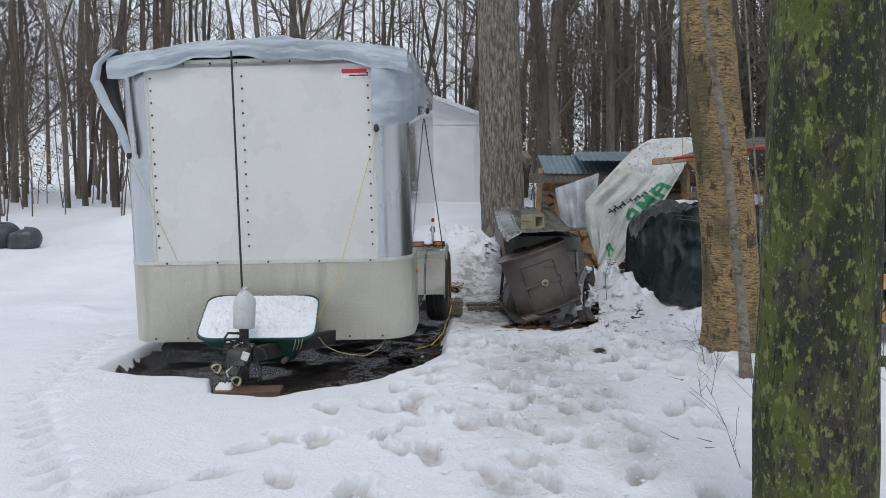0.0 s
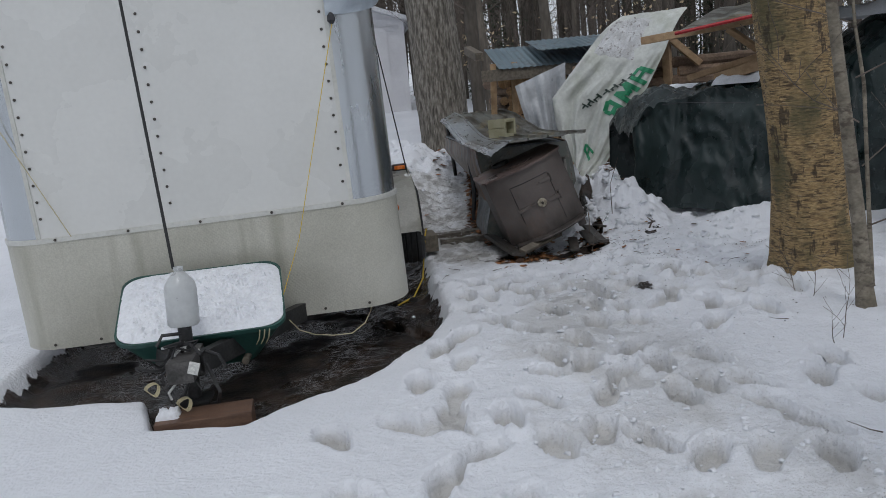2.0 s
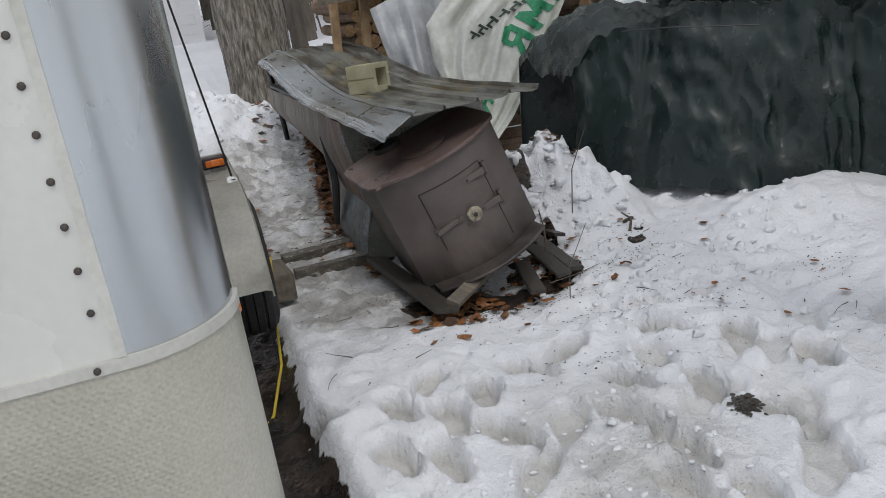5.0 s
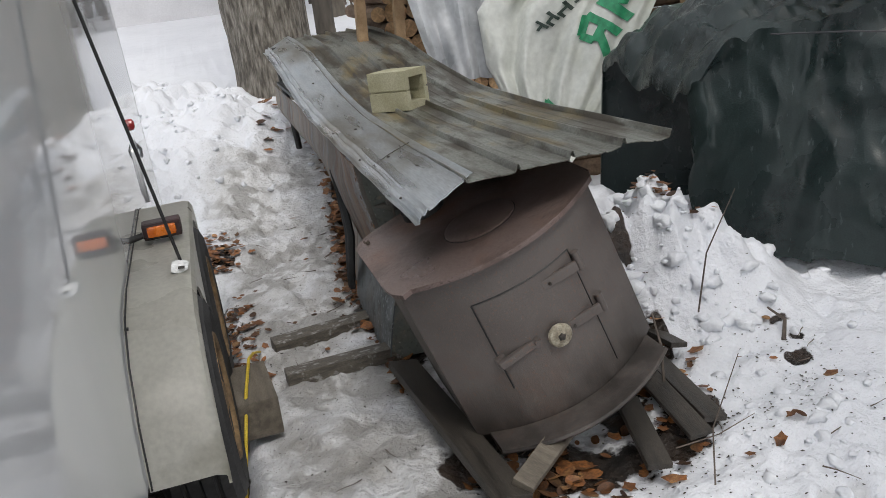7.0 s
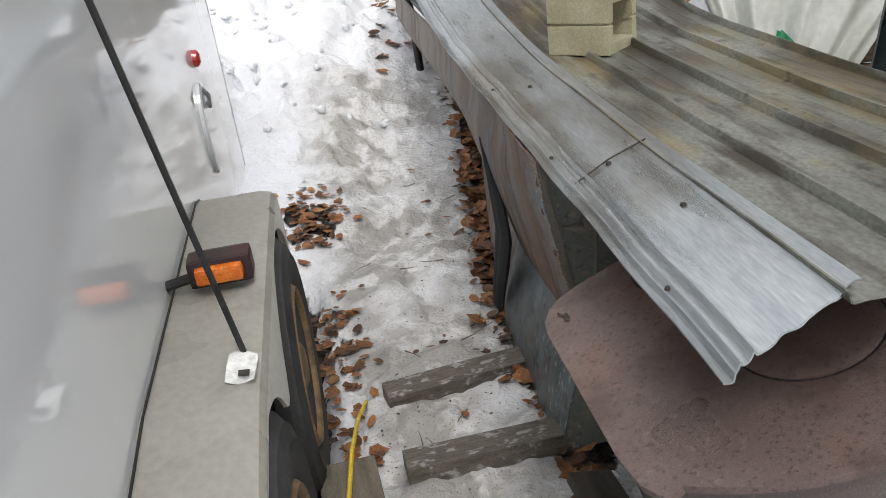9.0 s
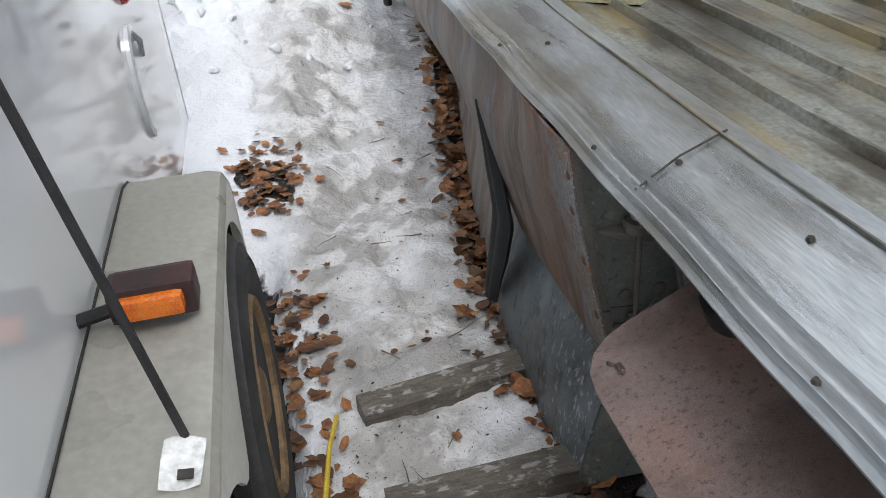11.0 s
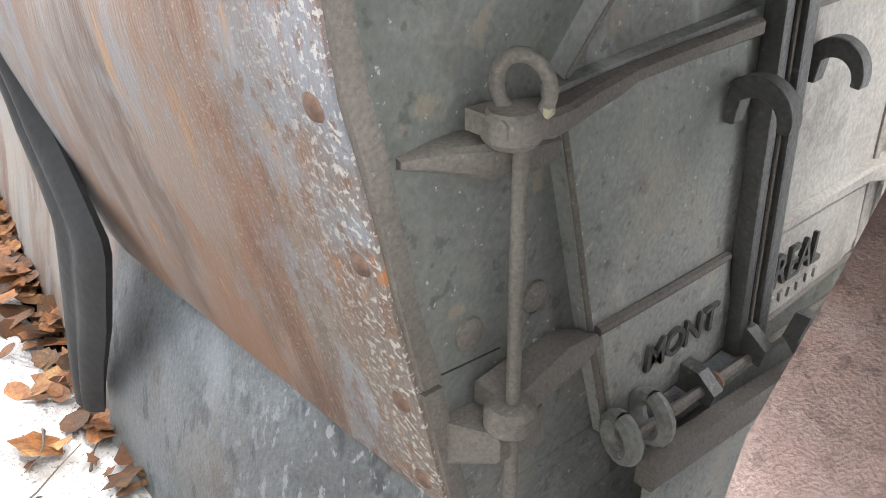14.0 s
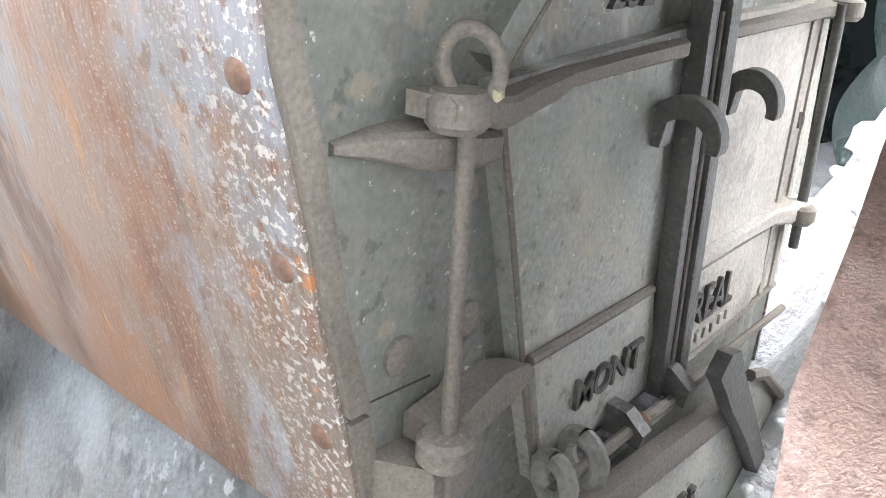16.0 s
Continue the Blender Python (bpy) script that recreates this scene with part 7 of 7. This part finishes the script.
for x, y, r, h, rz, sd in ((-7.72, 14.6, .30, .40, 10, 1), (-8.25, 14.8, .34, .48, 40, 2), (-8.85, 14.8, .36, .52, 80, 3)):
    sack(x, y, r, h, rz, sd)


def old_stand():
    t = thing("timber_stand", "weathered timber stand with an old tank and clutter", "stand", -9.75, 15.6, 0)
    g = gz(-9.75, 15.6)
    for x, y, h, lean in ((-.55, 0, 1.4, 2), (.55, 0, 1.6, -3), (-.55, .8, 1.4, 0), (.55, .8, 1.5, 2)):
        part("post", boxed((x, y, g + h / 2 - .1), (.11, .11, h), Matrix.Rotation(radians(lean), 4, "Y"), .006), OLD_WOOD, t)
    for z in (.55, 1.0):
        part("shelf_board", boxed((0, .4, g + z), (1.35, .95, .06), None, .006), OLD_WOOD, t)
    part("brace", boxed((.1, -.08, g + .5), (1.5, .05, .10), Matrix.Rotation(radians(-28), 4, "Y"), .004), OLD_WOOD, t)
    part("old_tank", boxed((-.25, .3, g + 1.28), (.62, .5, .48), None, .06), mat("dull_grey_tank", [(.14, .16, .15), (.22, .24, .23)], 4, .5, .3, .2, 40), t, "dull grey tank", True)
    part("box", boxed((.38, .35, g + 1.2), (.32, .4, .32), None, .01), RAW_WOOD, t)
    return t


old_stand()
v, f = trunk_mesh([(0, 0, -.2), (-.05, 0, 3), (-.2, .1, 12)], (.36, .28), 28, .04, 31, .3, 60, .035)
t = thing("roadside_tree", "thick grey-barked tree at the yard's edge", "tree", -8.50, 12.4, gz(-8.50, 12.4))
raw("trunk", v, f, MAPLE_BARK, t, "", True)
t = thing("fuel_drum", "weathered grey drum beside the thick tree", "drum", -8.3, 11.9, gz(-8.3, 11.9) + .28, 0, 90, 70)
part("drum_shell", lathe([(.26, -.42), (.28, -.41), (.28, -.15), (.29, -.14), (.28, -.12), (.28, .13), (.29, .14), (.28, .16), (.28, .41), (.26, .42)], 24), bpy.data.materials["dull_grey_tank"], t, "", True)
t = thing("snow_marker", "yellow snow marker stake with a red tip", "stake", -7.35, 11.2, gz(-7.35, 11.2), 0, -14, 0)
part("stake", tubed([(0, 0, -.1), (0, 0, .62)], .014, 8), YELLOW, t)
part("stake_tip", tubed([(0, 0, .62), (0, 0, .85)], .015, 8), mat("red_tape", [(.55, .06, .03), (.62, .08, .05)], 5, .5, 0, 0), t, "red reflective tip")


# ---- leaves, twigs and crumbs of bark ----
def litter():
    rs = random.Random(77)
    v, f = [], []

    def leaf(x, y, size, lift=.012, tilt=.28):
        a = rs.uniform(0, 6.28)
        z = gz(x, y) + lift
        c, s = math.cos(a), math.sin(a)
        n = len(v)
        curl, slim, lobes = rs.uniform(-.25, .55), rs.uniform(.5, .85), rs.choice((0, 0, .14, .22))
        ux, uz = rs.uniform(-tilt, tilt), rs.uniform(-tilt, tilt)
        v.append((x, y, z + .002))
        for k in range(10):
            b = 2 * math.pi * k / 10
            r = size * (1 + lobes * math.cos(b * 5) + rs.uniform(-.10, .10) + .18 * math.cos(b))
            qx, qy = r * math.cos(b), r * slim * math.sin(b)
            v.append((x + qx * c - qy * s, y + qx * s + qy * c, z + ux * qx + uz * qy + curl * qy * qy / size + .3 * abs(curl) * qx * qx / size + .002))
        f.extend((n, n + 1 + k, n + 1 + (k + 1) % 10) for k in range(10))
    for k in range(1050):
        y = rs.uniform(8.9, 12.8)
        if y < 9.9 and k % 3:
            continue
        leaf(rs.gauss(.755, .028 if y < 9.9 else .052) + .13 * max(0, y - 9.85), y, rs.uniform(.009, .040), .006 + rs.random() * .02, .45)
    for k in range(100):
        leaf(rs.gauss(.97, .15), rs.gauss(8.10, .13), rs.uniform(.014, .042), .012, .5)
    for k in range(70):
        leaf(rs.gauss(1.98, .08), rs.gauss(9.0, .06), rs.uniform(.010, .028))
    for k in range(60):
        leaf(rs.gauss(1.5, .15), rs.gauss(8.3, .2), rs.uniform(.015, .035))
    for k in range(240):
        leaf(rs.gauss(.11, .075), rs.choice((rs.gauss(10.0, .20), rs.gauss(11.05, .15))), rs.uniform(.014, .03))
    for k in range(30):
        leaf(rs.gauss(.17, .04), rs.gauss(9.3, .15), rs.uniform(.014, .03))
    for k in range(24):
        leaf(rs.gauss(.62, .12), rs.uniform(9.2, 11.5), rs.uniform(.008, .022))
    for k in range(22):
        leaf(rs.uniform(1.2, 2.6), rs.uniform(7.0, 8.6), rs.uniform(.01, .028))
    for k in range(30):
        leaf(rs.uniform(.6, 1.2), rs.uniform(12.4, 13.4), rs.uniform(.03, .05))
    tagged(raw("leaf_litter", v, f, DEAD_LEAF), "brown dead leaves strewn over snow and ice", "leaves", kind="stuff")
    v2, f2 = [], []
    spots = [(rs.gauss(1.7, .4), rs.gauss(8.2, .5)) for k in range(26)]
    for k in range(1700):
        cx, cy = spots[k % 26]
        x, y = (rs.gauss(cx, .10), rs.gauss(cy, .10)) if k % 4 else (rs.gauss(1.6, .5), rs.gauss(8.0, .6))
        if k % 7 == 0:
            x, y = rs.uniform(.2, .85), rs.uniform(8.4, 12)
        if k % 13 == 0:
            x, y = rs.gauss(2.3, .4), rs.gauss(6.0, .6)
        z = gz(x, y) + .004
        s = rs.uniform(.002, .0065)
        n = len(v2)
        a = rs.uniform(0, 6.28)
        for px, py, pz in ((-1, 0, 0), (0, -.6, 0), (1.6, 0, .2), (0, .6, 0), (0, 0, .7)):
            v2.append((x + s * (px * math.cos(a) - py * math.sin(a)), y + s * (px * math.sin(a) + py * math.cos(a)), z + s * pz))
        f2 += [(n, n + 1, n + 4), (n + 1, n + 2, n + 4), (n + 2, n + 3, n + 4), (n + 3, n, n + 4)]
    tagged(raw("bark_crumbs", v2, f2, DARK_SCREW), "dark crumbs of bark and soil on the snow", "debris", kind="stuff")
    for k in range(46):
        x, y = rs.choice(((rs.uniform(.3, .8), rs.uniform(9, 11.6)), (rs.uniform(1.2, 2.4), rs.uniform(6.9, 8.6)), (rs.uniform(1.3, 2.3), rs.uniform(3.6, 6.0)), (rs.uniform(.2, .6), rs.uniform(7.2, 8.6))))
        v3, f3 = [], []
        a = rs.uniform(0, 6.28)
        twigs(v3, f3, (0, 0, .012), (math.cos(a), math.sin(a), .05), rs.uniform(.05, .14), .0028, 0, rs, .03, 4, .001)
        o = raw("twig", v3, f3, TWIG)
        o.location = (x, y, gz(x, y))
        tagged(o, "small dark twig lying on the snow", "twig", "twigs on the snow")
    # ash-black smudge and a fallen stick
    for pts, r in (([(1.80, 8.5, .2), (1.76, 8.38, .48), (1.82, 8.30, .72)], .0035), ([(1.40, 7.80, .0), (1.46, 7.90, .12), (1.62, 8.0, .29)], .0028), ([(1.51, 8.26, .04), (1.54, 8.33, .20), (1.55, 8.40, .29)], .006), ([(1.38, 7.98, .03), (1.52, 7.96, .05), (1.68, 8.0, .06)], .0025), ([(2.10, 8.40, .05), (2.15, 8.46, .10), (2.14, 8.55, .12)], .009),):
        o = part("stick", tubed(pts, [r, r * .8, r * .5], 6), TWIG, None)
        tagged(o, "thin bare stick poking from the snow", "stick", "sticks in the snow")
    o = raw("ash_smudge", *blob(1.43, 6.50, .10, .07, rs), DARK_SCREW)
    tagged(o, "black smudge of ash melted into the snow", "ash", kind="stuff")


def blob(x, y, rx, ry, rs):
    v, f = [], []
    for k in range(260):
        px, py = x + rs.gauss(0, rx * .4), y + rs.gauss(0, ry * .4)
        s, z, n = rs.uniform(.004, .014), gz(px, py) + .004, len(v)
        v += [(px - s, py, z), (px, py - s, z + .002), (px + s, py, z), (px, py + s, z + .002), (px, py, z + s * .6)]
        f += [(n, n + 1, n + 4), (n + 1, n + 2, n + 4), (n + 2, n + 3, n + 4), (n + 3, n, n + 4)]
    return v, f


def snow_chunks():
    """Broken lumps of crusted snow thrown up beside the path."""
    rs = random.Random(13)
    v, f = [], []
    shape = bmesh.new()
    bmesh.ops.create_icosphere(shape, subdivisions=2, radius=1)
    vv = [p.co.copy() for p in shape.verts]
    ff = [[p.index for p in q.verts] for q in shape.faces]
    shape.free()

    def chunk(x, y, s):
        z, n = gz(x, y), len(v)
        q = (rs.uniform(.7, 1.3), rs.uniform(.7, 1.3), rs.uniform(.5, .9))
        for p in vv:
            k = s * (1 + .9 * noise.noise(p * 1.3 + Vector((n * .37, 0, 0))) + .25 * noise.noise(p * 3.1 + Vector((0, n * .21, 0))))
            v.append((x + p.x * q[0] * k, y + p.y * q[1] * k, z + s * .05 + p.z * q[2] * k))
        f.extend([[n + i for i in face] for face in ff])
    for k in range(150):
        chunk(rs.gauss(1.90, .26), rs.gauss(8.86, .22), rs.choice((.010, .015, .02, .035)) * rs.uniform(.7, 1.3))
    for k in range(120):
        chunk(rs.uniform(1.35, 3.2), rs.gauss(7.9, .35), rs.uniform(.008, .028))
    for k in range(120):
        chunk(rs.gauss(-.1, .55), rs.gauss(13.2, .6), rs.uniform(.012, .035))
    for k in range(520):
        chunk(rs.gauss(.80, .42), rs.uniform(1.8, 7.6), rs.uniform(.005, .015))
    tagged(raw("snow_chunks", v, f, FRESH_SNOW, None, "", True), "broken lumps of crusted snow beside the path", "snow", kind="stuff")


snow_chunks()
litter()
